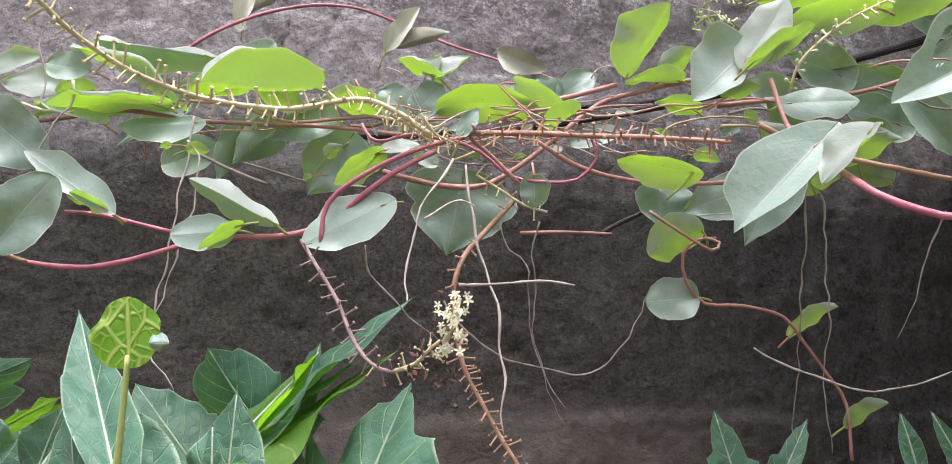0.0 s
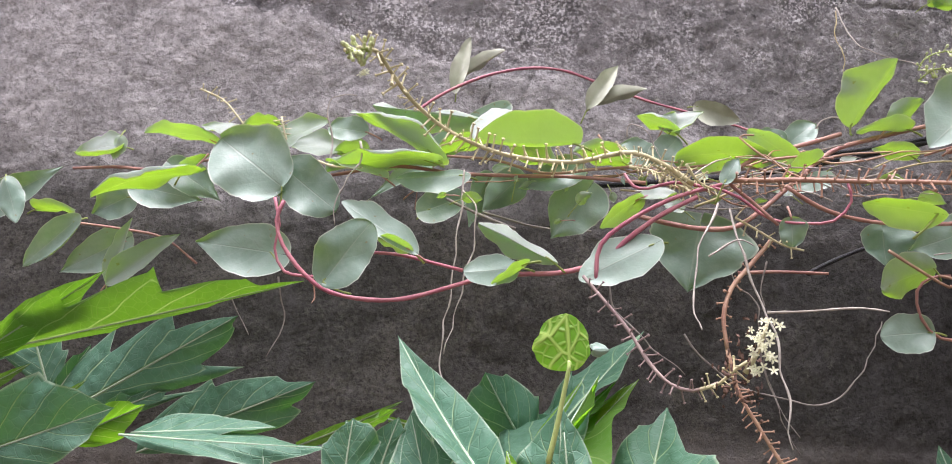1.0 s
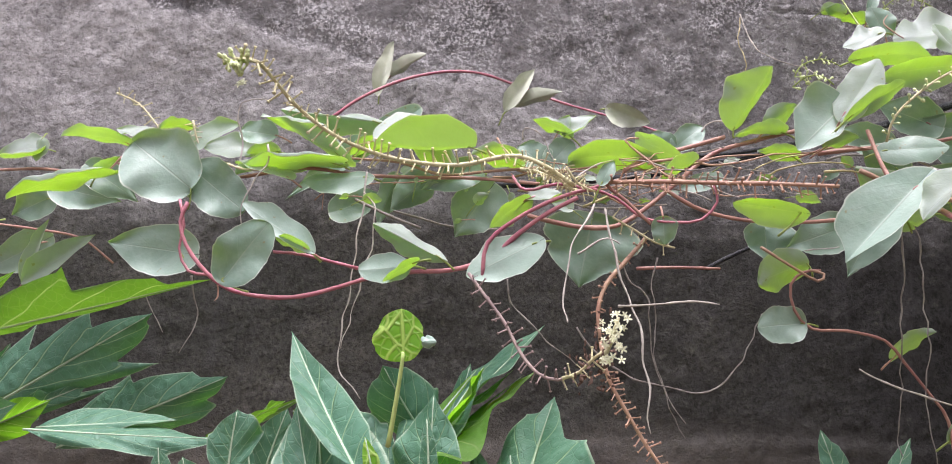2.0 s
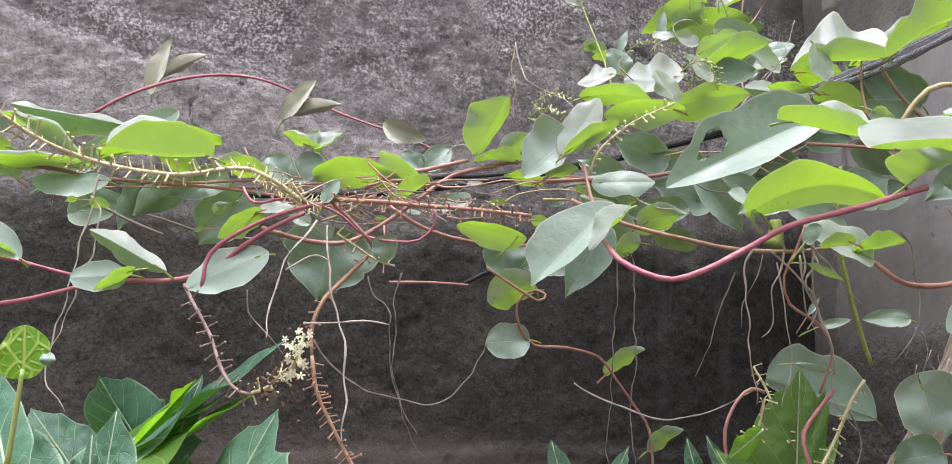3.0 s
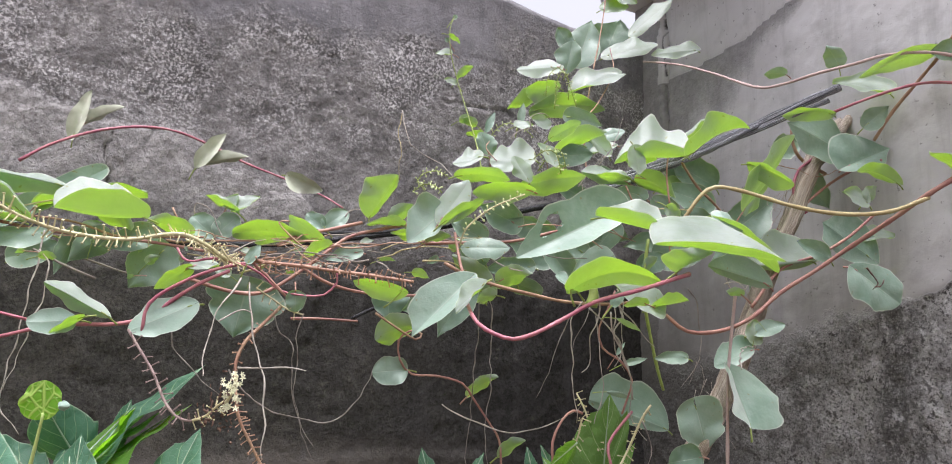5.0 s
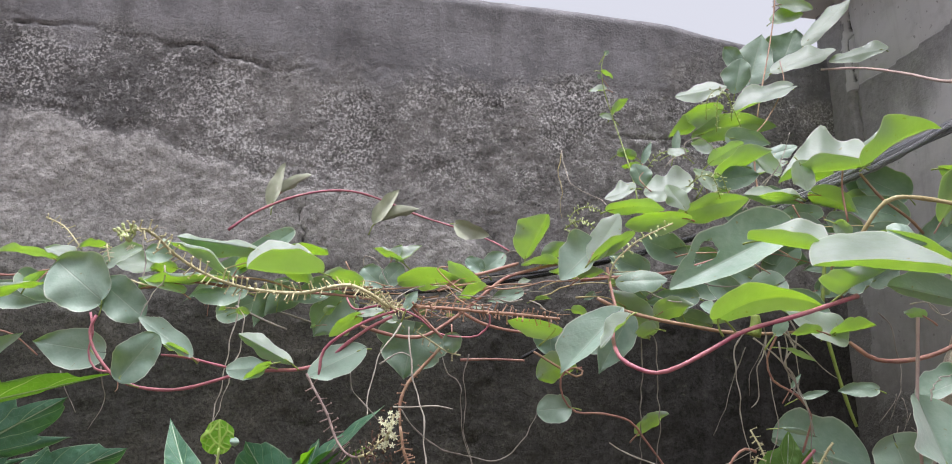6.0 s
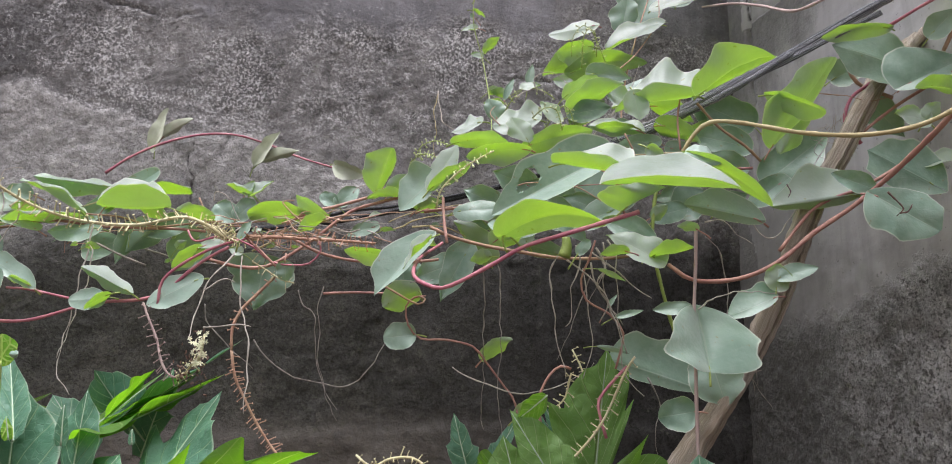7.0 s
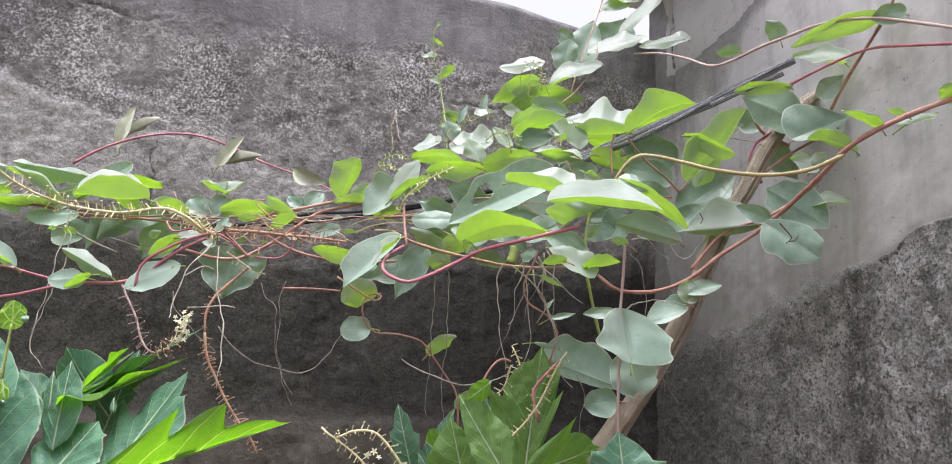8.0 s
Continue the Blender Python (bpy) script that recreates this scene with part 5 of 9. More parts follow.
leaf(vine, (-0.1116, 0.4327, 1.6037), (-0.1221, 0.4327, 1.6025), (0.0945, -0.5593, -0.8235), 0.0086, fold=-0.22, bend=-0.14, stalk_r=0.0004)
leaf(vine, (0.1715, 0.4573, 1.6214), (0.1662, 0.4573, 1.6283), (-0.5979, -0.6612, -0.4531), 0.0080, "oval", fold=-0.22, bend=-0.14, stalk_r=0.0004)
leaf(vine, (-0.0894, 0.4290, 1.6029), (-0.0920, 0.4290, 1.5987), (0.6523, -0.6495, -0.3907), 0.0042, "oval", fold=-0.22, bend=-0.14, stalk_r=0.0004)
leaf(vine, (-0.0819, 0.4197, 1.5903), (-0.0747, 0.4197, 1.5961), (0.4703, -0.6699, -0.5745), 0.0090, fold=-0.22, bend=-0.14, stalk_r=0.0004)
leaf(vine, (-0.1531, 0.4002, 1.5883), (-0.1417, 0.4002, 1.5885), (0.0151, -0.6252, -0.7803), 0.0093, "oval", fold=-0.22, bend=-0.14, stalk_r=0.0004)
leaf(vine, (0.1475, 0.4232, 1.6084), (0.1396, 0.4232, 1.6031), (-0.0556, -0.9950, 0.0832), 0.0067, fold=0.22, stalk_r=0.0004, material=SHADED)
leaf(vine, (-0.0117, 0.4235, 1.6033), (-0.0079, 0.4235, 1.5984), (0.3948, -0.8654, 0.3085), 0.0048, "oval", fold=0.22, stalk_r=0.0004)
leaf(vine, (0.1749, 0.4409, 1.6106), (0.1698, 0.4409, 1.6057), (0.4948, -0.6960, -0.5204), 0.0053, "oval", fold=-0.22, bend=-0.14, stalk_r=0.0004)
leaf(vine, (0.0863, 0.4439, 1.6212), (0.0954, 0.4439, 1.6239), (-0.1636, -0.8284, 0.5357), 0.0073, fold=0.22, stalk_r=0.0004)
leaf(vine, (-0.0557, 0.4172, 1.6035), (-0.0541, 0.4172, 1.6001), (0.2408, -0.9636, 0.1164), 0.0026, fold=0.22, stalk_r=0.0004, material=SHADED)
# small leaves and tendrils of the thicket
leaf(vine, (0.2262, 0.4500, 1.7443), (0.2433, 0.4500, 1.7483), (-0.1369, -0.7958, 0.5899), 0.0140, "oval", fold=0.22, stalk_r=0.0005)
leaf(vine, (0.2320, 0.4600, 1.7500), (0.2373, 0.4600, 1.7732), (0.1308, -0.9910, -0.0296), 0.0089, "lance", fold=0.22, stalk_r=0.0005, material=SHADED)
leaf(vine, (0.2735, 0.4600, 1.7212), (0.3109, 0.4600, 1.7291), (-0.0002, -1.0000, 0.0009), 0.0226, "oval", fold=0.22, stalk_r=0.0005, material=SHADED)
leaf(vine, (0.2790, 0.4600, 1.7294), (0.3217, 0.4600, 1.7552), (0.4909, -0.3130, -0.8130), 0.0388, fold=-0.22, bend=-0.14, stalk_r=0.0005)
leaf(vine, (0.2580, 0.4300, 1.7054), (0.2429, 0.4300, 1.7247), (0.3687, -0.8833, 0.2896), 0.0189, "oval", fold=0.22, stalk_r=0.0005)
leaf(vine, (0.3391, 0.4200, 1.6810), (0.3038, 0.4200, 1.6769), (0.0023, -0.9998, -0.0199), 0.0164, fold=0.22, stalk_r=0.0005, material=SHADED)
leaf(vine, (0.3217, 0.4100, 1.6735), (0.3449, 0.4100, 1.6628), (-0.0307, -0.9973, -0.0670), 0.0141, "oval", fold=0.22, stalk_r=0.0005, material=SHADED)
leaf(vine, (0.3589, 0.4200, 1.6747), (0.3878, 0.4200, 1.6616), (-0.0588, -0.9898, -0.1298), 0.0183, fold=0.22, stalk_r=0.0005, material=SHADED)
leaf(vine, (0.2773, 0.4000, 1.6629), (0.3041, 0.4000, 1.6715), (0.2718, -0.4595, -0.8456), 0.0223, "oval", fold=-0.22, bend=-0.14, stalk_r=0.0005)
wisp(vine, [(0.240, 0.440, 1.736), (0.238, 0.443, 1.751), (0.254, 0.447, 1.759), (0.271, 0.450, 1.748)], 0.00090, ROOT, shag=0.0006)
wisp(vine, [(0.286, 0.440, 1.688), (0.299, 0.443, 1.705), (0.317, 0.447, 1.723), (0.330, 0.450, 1.727)], 0.00090, ROOT, shag=0.0006)
wisp(vine, [(0.250, 0.440, 1.719), (0.256, 0.445, 1.708), (0.259, 0.450, 1.692)], 0.00090, BROWN, shag=0.0006)
wisp(vine, [(0.218, 0.440, 1.728), (0.226, 0.443, 1.737), (0.240, 0.447, 1.742), (0.250, 0.450, 1.739)], 0.00090, ROOT, shag=0.0006)
wisp(vine, [(0.307, 0.440, 1.711), (0.320, 0.443, 1.728), (0.330, 0.447, 1.747), (0.337, 0.450, 1.766)], 0.00090, ROOT, shag=0.0006)
wisp(vine, [(0.350, 0.440, 1.686), (0.364, 0.445, 1.680), (0.378, 0.450, 1.671)], 0.00090, BROWN, shag=0.0006)
wisp(vine, [(0.279, 0.440, 1.666), (0.292, 0.443, 1.684), (0.290, 0.447, 1.702), (0.301, 0.450, 1.714)], 0.00090, ROOT, shag=0.0006)
wisp(vine, [(0.205, 0.440, 1.705), (0.195, 0.445, 1.718), (0.200, 0.450, 1.727)], 0.00090, BROWN, shag=0.0006)
# dry brown fibres in the middle and under the thicket
wisp(vine, [(0.041, 0.416, 1.601), (0.052, 0.419, 1.603), (0.062, 0.423, 1.603), (0.073, 0.426, 1.606)], 0.00051, GREYROOT, shag=0.0008)
wisp(vine, [(0.079, 0.422, 1.626), (0.069, 0.425, 1.624), (0.058, 0.428, 1.624), (0.049, 0.432, 1.625)], 0.00086, ROOT, shag=0.0008)
wisp(vine, [(0.100, 0.379, 1.591), (0.108, 0.382, 1.588), (0.117, 0.386, 1.586), (0.124, 0.389, 1.587)], 0.00061, BROWN, shag=0.0008)
wisp(vine, [(0.086, 0.389, 1.599), (0.076, 0.392, 1.597), (0.066, 0.395, 1.599), (0.056, 0.399, 1.600)], 0.00100, ROOT, shag=0.0008)
wisp(vine, [(0.061, 0.396, 1.610), (0.071, 0.399, 1.612), (0.082, 0.403, 1.611), (0.091, 0.406, 1.609)], 0.00053, GREYROOT, shag=0.0008)
wisp(vine, [(0.022, 0.422, 1.604), (0.011, 0.425, 1.604), (0.000, 0.429, 1.605), (-0.010, 0.432, 1.609)], 0.00076, ROSY, shag=0.0008)
wisp(vine, [(-0.018, 0.420, 1.601), (-0.009, 0.423, 1.600), (0.000, 0.426, 1.596), (0.010, 0.430, 1.594)], 0.00065, ROSY, shag=0.0008)
wisp(vine, [(0.014, 0.425, 1.606), (0.004, 0.428, 1.605), (-0.007, 0.431, 1.603), (-0.015, 0.435, 1.598)], 0.00088, ROSY, shag=0.0008)
wisp(vine, [(-0.018, 0.382, 1.597), (-0.011, 0.385, 1.603), (-0.003, 0.389, 1.607), (0.006, 0.392, 1.610)], 0.00074, ROOT, shag=0.0008)
wisp(vine, [(0.025, 0.428, 1.617), (0.014, 0.431, 1.620), (0.003, 0.434, 1.621), (-0.008, 0.438, 1.621)], 0.00063, ROOT, shag=0.0008)
wisp(vine, [(0.060, 0.388, 1.600), (0.068, 0.392, 1.596), (0.077, 0.395, 1.593), (0.086, 0.398, 1.590)], 0.00058, GREYROOT, shag=0.0008)
wisp(vine, [(-0.015, 0.420, 1.607), (-0.025, 0.424, 1.610), (-0.035, 0.427, 1.613), (-0.047, 0.430, 1.613)], 0.00054, ROOT, shag=0.0008)
wisp(vine, [(0.007, 0.373, 1.589), (0.015, 0.376, 1.586), (0.023, 0.380, 1.582), (0.028, 0.383, 1.582)], 0.00061, GREYROOT, shag=0.0008)
wisp(vine, [(0.040, 0.428, 1.612), (0.029, 0.431, 1.614), (0.018, 0.435, 1.613), (0.007, 0.438, 1.612)], 0.00059, ROSY, shag=0.0008)
wisp(vine, [(0.051, 0.373, 1.591), (0.060, 0.377, 1.589), (0.068, 0.380, 1.586), (0.078, 0.383, 1.584)], 0.00098, ROOT, shag=0.0008)
wisp(vine, [(0.053, 0.430, 1.613), (0.042, 0.433, 1.614), (0.031, 0.437, 1.614), (0.020, 0.440, 1.612)], 0.00080, BROWN, shag=0.0008)
wisp(vine, [(0.041, 0.416, 1.604), (0.052, 0.419, 1.604), (0.062, 0.423, 1.605), (0.073, 0.426, 1.605)], 0.00077, GREYROOT, shag=0.0008)
wisp(vine, [(0.034, 0.381, 1.591), (0.025, 0.384, 1.588), (0.016, 0.388, 1.586), (0.007, 0.391, 1.583)], 0.00066, BROWN, shag=0.0008)
wisp(vine, [(0.009, 0.398, 1.612), (0.019, 0.402, 1.614), (0.029, 0.405, 1.615), (0.038, 0.408, 1.613)], 0.00055, BROWN, shag=0.0008)
wisp(vine, [(0.032, 0.425, 1.610), (0.023, 0.429, 1.615), (0.012, 0.432, 1.617), (0.001, 0.435, 1.618)], 0.00056, BROWN, shag=0.0008)
wisp(vine, [(0.068, 0.391, 1.587), (0.079, 0.395, 1.587), (0.089, 0.398, 1.588), (0.098, 0.401, 1.589)], 0.00071, BROWN, shag=0.0008)
wisp(vine, [(0.042, 0.375, 1.592), (0.034, 0.378, 1.597), (0.028, 0.382, 1.603), (0.022, 0.385, 1.610)], 0.00093, ROSY, shag=0.0008)
wisp(vine, [(0.016, 0.400, 1.607), (0.025, 0.403, 1.611), (0.033, 0.406, 1.617), (0.039, 0.410, 1.619)], 0.00084, ROSY, shag=0.0008)
wisp(vine, [(0.061, 0.378, 1.593), (0.052, 0.381, 1.593), (0.042, 0.384, 1.596), (0.033, 0.388, 1.600)], 0.00089, BROWN, shag=0.0008)
wisp(vine, [(0.029, 0.416, 1.613), (0.040, 0.419, 1.617), (0.050, 0.422, 1.620), (0.059, 0.426, 1.624)], 0.00077, ROSY, shag=0.0008)
wisp(vine, [(0.038, 0.387, 1.602), (0.030, 0.390, 1.607), (0.020, 0.394, 1.610), (0.010, 0.397, 1.611)], 0.00095, ROOT, shag=0.0008)
wisp(vine, [(0.074, 0.415, 1.614), (0.084, 0.418, 1.611), (0.095, 0.422, 1.610), (0.106, 0.425, 1.610)], 0.00063, ROOT, shag=0.0008)
wisp(vine, [(0.023, 0.390, 1.598), (0.014, 0.393, 1.597), (0.005, 0.397, 1.593), (-0.004, 0.400, 1.589)], 0.00062, BROWN, shag=0.0008)
wisp(vine, [(0.092, 0.389, 1.598), (0.101, 0.393, 1.595), (0.108, 0.396, 1.590), (0.117, 0.399, 1.589)], 0.00093, ROOT, shag=0.0008)
wisp(vine, [(0.030, 0.415, 1.604), (0.022, 0.419, 1.610), (0.015, 0.422, 1.617), (0.011, 0.425, 1.622)], 0.00063, ROOT, shag=0.0008)
wisp(vine, [(0.005, 0.386, 1.591), (0.013, 0.390, 1.595), (0.021, 0.393, 1.600), (0.031, 0.396, 1.602)], 0.00060, ROSY, shag=0.0008)
wisp(vine, [(-0.023, 0.405, 1.611), (-0.034, 0.408, 1.613), (-0.044, 0.412, 1.616), (-0.054, 0.415, 1.616)], 0.00081, ROSY, shag=0.0008)
wisp(vine, [(0.033, 0.381, 1.599), (0.042, 0.385, 1.598), (0.052, 0.388, 1.596), (0.060, 0.391, 1.593)], 0.00060, GREYROOT, shag=0.0008)
wisp(vine, [(-0.014, 0.391, 1.603), (-0.024, 0.395, 1.604), (-0.034, 0.398, 1.604), (-0.044, 0.401, 1.603)], 0.00087, BROWN, shag=0.0008)
wisp(vine, [(0.277, 0.338, 1.574), (0.284, 0.340, 1.563), (0.282, 0.342, 1.553), (0.279, 0.344, 1.544), (0.284, 0.346, 1.534), (0.280, 0.348, 1.519)], 0.00121, ROOT, shag=0.0022)
wisp(vine, [(0.262, 0.339, 1.576), (0.266, 0.341, 1.567), (0.263, 0.343, 1.553), (0.258, 0.345, 1.539), (0.256, 0.347, 1.524), (0.252, 0.349, 1.515)], 0.00099, ROOT, shag=0.0022)
wisp(vine, [(0.285, 0.356, 1.581), (0.287, 0.358, 1.569), (0.286, 0.360, 1.556), (0.282, 0.362, 1.545), (0.286, 0.364, 1.531), (0.293, 0.366, 1.522)], 0.00099, ROOT, shag=0.0022)
wisp(vine, [(0.289, 0.362, 1.584), (0.294, 0.364, 1.572), (0.293, 0.366, 1.558), (0.296, 0.368, 1.545), (0.298, 0.370, 1.531), (0.300, 0.372, 1.517)], 0.00083, ROOT, shag=0.0022)
# flower spikes
raceme(vine, [(-0.004, 0.365, 1.590), (0.011, 0.357, 1.588), (0.033, 0.349, 1.586), (0.054, 0.340, 1.583), (0.081, 0.330, 1.580), (0.111, 0.320, 1.576)], 0.0019, 0.0015, ROSY, 70, size=1.15, label='rosy flower spike with bare pedicels')
raceme(vine, [(-0.020, 0.370, 1.589), (-0.036, 0.368, 1.600), (-0.052, 0.365, 1.606), (-0.065, 0.360, 1.604), (-0.087, 0.353, 1.598), (-0.114, 0.343, 1.598), (-0.134, 0.332, 1.601), (-0.153, 0.319, 1.608), (-0.167, 0.303, 1.618), (-0.175, 0.287, 1.628), (-0.177, 0.271, 1.630), (-0.181, 0.255, 1.625)], 0.0021, 0.0014, YELLOW, 120, size=1.3, label='yellowish flower spike, budding at its end')
raceme(vine, [(-0.053, 0.395, 1.606), (-0.042, 0.395, 1.604), (-0.031, 0.395, 1.599), (-0.024, 0.395, 1.594), (-0.012, 0.395, 1.591)], 0.0013, 0.0010, YELLOW, 46, size=1.2)
raceme(vine, [(-0.081, 0.360, 1.536), (-0.071, 0.350, 1.523), (-0.059, 0.340, 1.507), (-0.050, 0.330, 1.491), (-0.041, 0.323, 1.481), (-0.031, 0.317, 1.478), (-0.021, 0.310, 1.482)], 0.0014, 0.0012, MAUVE, 34)
raceme(vine, [(0.0210, 0.3720, 1.5580), (0.0070, 0.3680, 1.5420), (-0.0030, 0.3640, 1.5300), (-0.0080, 0.3600, 1.5150), (-0.0070, 0.3580, 1.4980)], 0.0018, 0.0016, ROSY, 22, kind='short')
raceme(vine, [(-0.0070, 0.3580, 1.4980), (-0.0030, 0.3570, 1.4780), (0.0060, 0.3560, 1.4610), (0.0170, 0.3550, 1.4420), (0.0300, 0.3540, 1.4240), (0.0400, 0.3530, 1.4130), (0.0470, 0.3520, 1.4000)], 0.0016, 0.0012, ROSY, 64, label='drooping rosy flower spike with bare pedicels')
raceme(vine, [(-0.029, 0.310, 1.479), (-0.021, 0.307, 1.482), (-0.015, 0.303, 1.488), (-0.010, 0.300, 1.492)], 0.0012, 0.0010, YELLOW, 14)
raceme(vine, [(-0.025, 0.360, 1.598), (-0.018, 0.365, 1.589), (-0.007, 0.370, 1.585)], 0.0012, 0.0010, YELLOW, 16)
raceme(vine, [(-0.041, 0.370, 1.600), (-0.029, 0.370, 1.593), (-0.018, 0.370, 1.584)], 0.0011, 0.0010, YELLOW, 14)
raceme(vine, [(0.002, 0.370, 1.570), (0.015, 0.370, 1.562), (0.026, 0.370, 1.555), (0.037, 0.370, 1.552)], 0.0010, 0.0008, YELLOW, 12)
raceme(vine, [(0.153, 0.360, 1.610), (0.157, 0.355, 1.624), (0.173, 0.350, 1.639), (0.186, 0.345, 1.646), (0.200, 0.340, 1.652)], 0.0011, 0.0009, YELLOW, 26, kind='bud')
raceme(vine, [(0.207, 0.500, 1.735), (0.222, 0.500, 1.757), (0.235, 0.500, 1.764), (0.251, 0.500, 1.759), (0.261, 0.500, 1.751)], 0.0008, 0.0007, GREEN, 24, kind='bud')
raceme(vine, [(0.124, 0.420, 1.665), (0.133, 0.420, 1.672), (0.143, 0.420, 1.672), (0.150, 0.420, 1.666)], 0.0008, 0.0007, GREEN, 18, kind='bud')
raceme(vine, [(0.245, 0.440, 1.699), (0.260, 0.440, 1.721), (0.269, 0.440, 1.720), (0.274, 0.440, 1.703)], 0.0008, 0.0007, GREEN, 22, kind='bud')
raceme(vine, [(0.291, 0.520, 1.792), (0.294, 0.520, 1.826), (0.301, 0.520, 1.836), (0.307, 0.520, 1.827), (0.307, 0.520, 1.804)], 0.0008, 0.0007, GREEN, 28, kind='bud')
raceme(vine, [(0.326, 0.520, 1.769), (0.301, 0.520, 1.836), (0.284, 0.520, 1.829), (0.281, 0.520, 1.805)], 0.0007, 0.0006, GREEN, 20, kind='bud')
raceme(vine, [(0.234, 0.420, 1.705), (0.245, 0.420, 1.714), (0.256, 0.420, 1.712), (0.261, 0.420, 1.693)], 0.0008, 0.0007, GREEN, 20, kind='bud')
raceme(vine, [(0.129, 0.430, 1.676), (0.134, 0.430, 1.684), (0.147, 0.430, 1.688), (0.158, 0.430, 1.683)], 0.0007, 0.0006, GREEN, 16, kind='bud')
raceme(vine, [(0.302, 0.330, 1.492), (0.295, 0.332, 1.481), (0.287, 0.333, 1.464), (0.278, 0.335, 1.446), (0.267, 0.337, 1.431), (0.252, 0.338, 1.417), (0.236, 0.340, 1.414)], 0.0012, 0.0014, YELLOW, 36)
raceme(vine, [(0.255, 0.360, 1.471), (0.258, 0.360, 1.480), (0.253, 0.360, 1.462), (0.246, 0.360, 1.455), (0.239, 0.360, 1.455)], 0.0009, 0.0008, YELLOW, 14)
raceme(vine, [(0.261, 0.380, 1.498), (0.267, 0.377, 1.485), (0.272, 0.373, 1.467), (0.277, 0.370, 1.450)], 0.0010, 0.0012, YELLOW, 26)
raceme(vine, [(0.104, 0.300, 1.426), (0.115, 0.300, 1.418), (0.126, 0.300, 1.423), (0.143, 0.300, 1.424), (0.156, 0.300, 1.414), (0.169, 0.300, 1.397)], 0.0012, 0.0015, YELLOW, 34)
raceme(vine, [(0.115, 0.300, 1.418), (0.129, 0.300, 1.408), (0.139, 0.300, 1.399), (0.145, 0.300, 1.388)], 0.0011, 0.0012, YELLOW, 18)
flowers(vine, (0.1439, 0.3000, 1.4049), (0.004, 0.003, 0.003), 4)
raceme(vine, [(-0.354, 0.440, 1.679), (-0.337, 0.440, 1.671), (-0.326, 0.440, 1.660), (-0.317, 0.440, 1.649)], 0.0010, 0.0010, YELLOW, 22)
raceme(vine, [(-0.283, 0.420, 1.650), (-0.280, 0.420, 1.638), (-0.276, 0.420, 1.630)], 0.0010, 0.0010, YELLOW, 12)
cluster = part("flower_stalk", tube("flower_stalk", [(-0.011, 0.300, 1.487), (-0.006, 0.296, 1.497), (-0.003, 0.292, 1.508)], 0.0014, 0.0008), YELLOW, vine, "cluster of small white open flowers among withered ones")
flowers(cluster, (-0.0063, 0.2900, 1.4963), (0.0034, 0.003, 0.0064), 24, size=0.74)
flowers(cluster, (-0.0021, 0.2880, 1.5049), (0.0022, 0.002, 0.003), 7, size=0.74)
wilted(cluster, (-0.0128, 0.3000, 1.4880), (0.005, 0.004, 0.009), 70)
tip_flowers = part("bud_stalk", tube("bud_stalk", [(-0.177, 0.257, 1.625), (-0.182, 0.257, 1.625), (-0.187, 0.257, 1.624)], 0.0008, 0.0006), GREEN, vine, "pale buds at the end of a flower spike")
flowers(tip_flowers, (-0.1786, 0.2600, 1.6171), (0.003, 0.003, 0.003), 3)
raceme(vine, [(-0.176, 0.258, 1.624), (-0.181, 0.256, 1.625), (-0.186, 0.254, 1.622)], 0.0009, 0.0008, GREEN, 26, kind='bud', size=1.3)
# far leaves
leaf(vine, (-0.2739, 0.4058, 1.5978), (-0.3194, 0.4058, 1.6332), (0.1356, -0.9753, 0.1745), 0.0525, "round", fold=0.10, stalk=(-0.2751, 0.4058, 1.5836), label='broad round bluish-green leaf', material=SHADED)
leaf(vine, (-0.2765, 0.4100, 1.6130), (-0.2390, 0.4100, 1.5839), (0.0889, -0.9894, 0.1146), 0.0353, "round", fold=0.10, material=SHADED)
leaf(vine, (-0.2792, 0.4084, 1.5551), (-0.3331, 0.4084, 1.5632), (0.0195, -0.9913, 0.1305), 0.0346, fold=0.12, stalk=(-0.2751, 0.4084, 1.5477), material=SHADED)
leaf(vine, (-0.2248, 0.3541, 1.5309), (-0.1991, 0.3541, 1.5652), (0.1448, -0.9835, -0.1081), 0.0297, "round", fold=0.15, stalk=(-0.2084, 0.3541, 1.5244), material=SHADED)
leaf(vine, (-0.3202, 0.4293, 1.6406), (-0.3450, 0.4293, 1.6498), (0.2798, -0.5939, 0.7543), 0.0193, "oval", fold=0.22)
leaf(vine, (-0.3425, 0.4400, 1.6404), (-0.3925, 0.4400, 1.6521), (-0.2240, -0.1866, -0.9566), 0.0294, "oval", fold=-0.22, bend=-0.14)
leaf(vine, (-0.2955, 0.4400, 1.6526), (-0.3189, 0.4400, 1.6532), (-0.0249, -0.2033, -0.9788), 0.0176, "oval", fold=-0.22, bend=-0.14)
leaf(vine, (-0.4458, 0.4900, 1.6521), (-0.4845, 0.4900, 1.6483), (-0.0467, -0.8789, 0.4747), 0.0292, "oval", fold=0.22, roll=-0.30)
leaf(vine, (-0.4449, 0.4880, 1.6584), (-0.4467, 0.4880, 1.6399), (-0.0724, -0.9974, 0.0067), 0.0143, "oval", fold=-0.22, bend=-0.14)
leaf(vine, (-0.3464, 0.4200, 1.6112), (-0.4176, 0.4200, 1.6030), (0.1143, -0.0435, -0.9925), 0.0452, "oval", fold=-0.22, bend=-0.14, roll=0.30, stalk=(-0.3333, 0.4200, 1.6248))
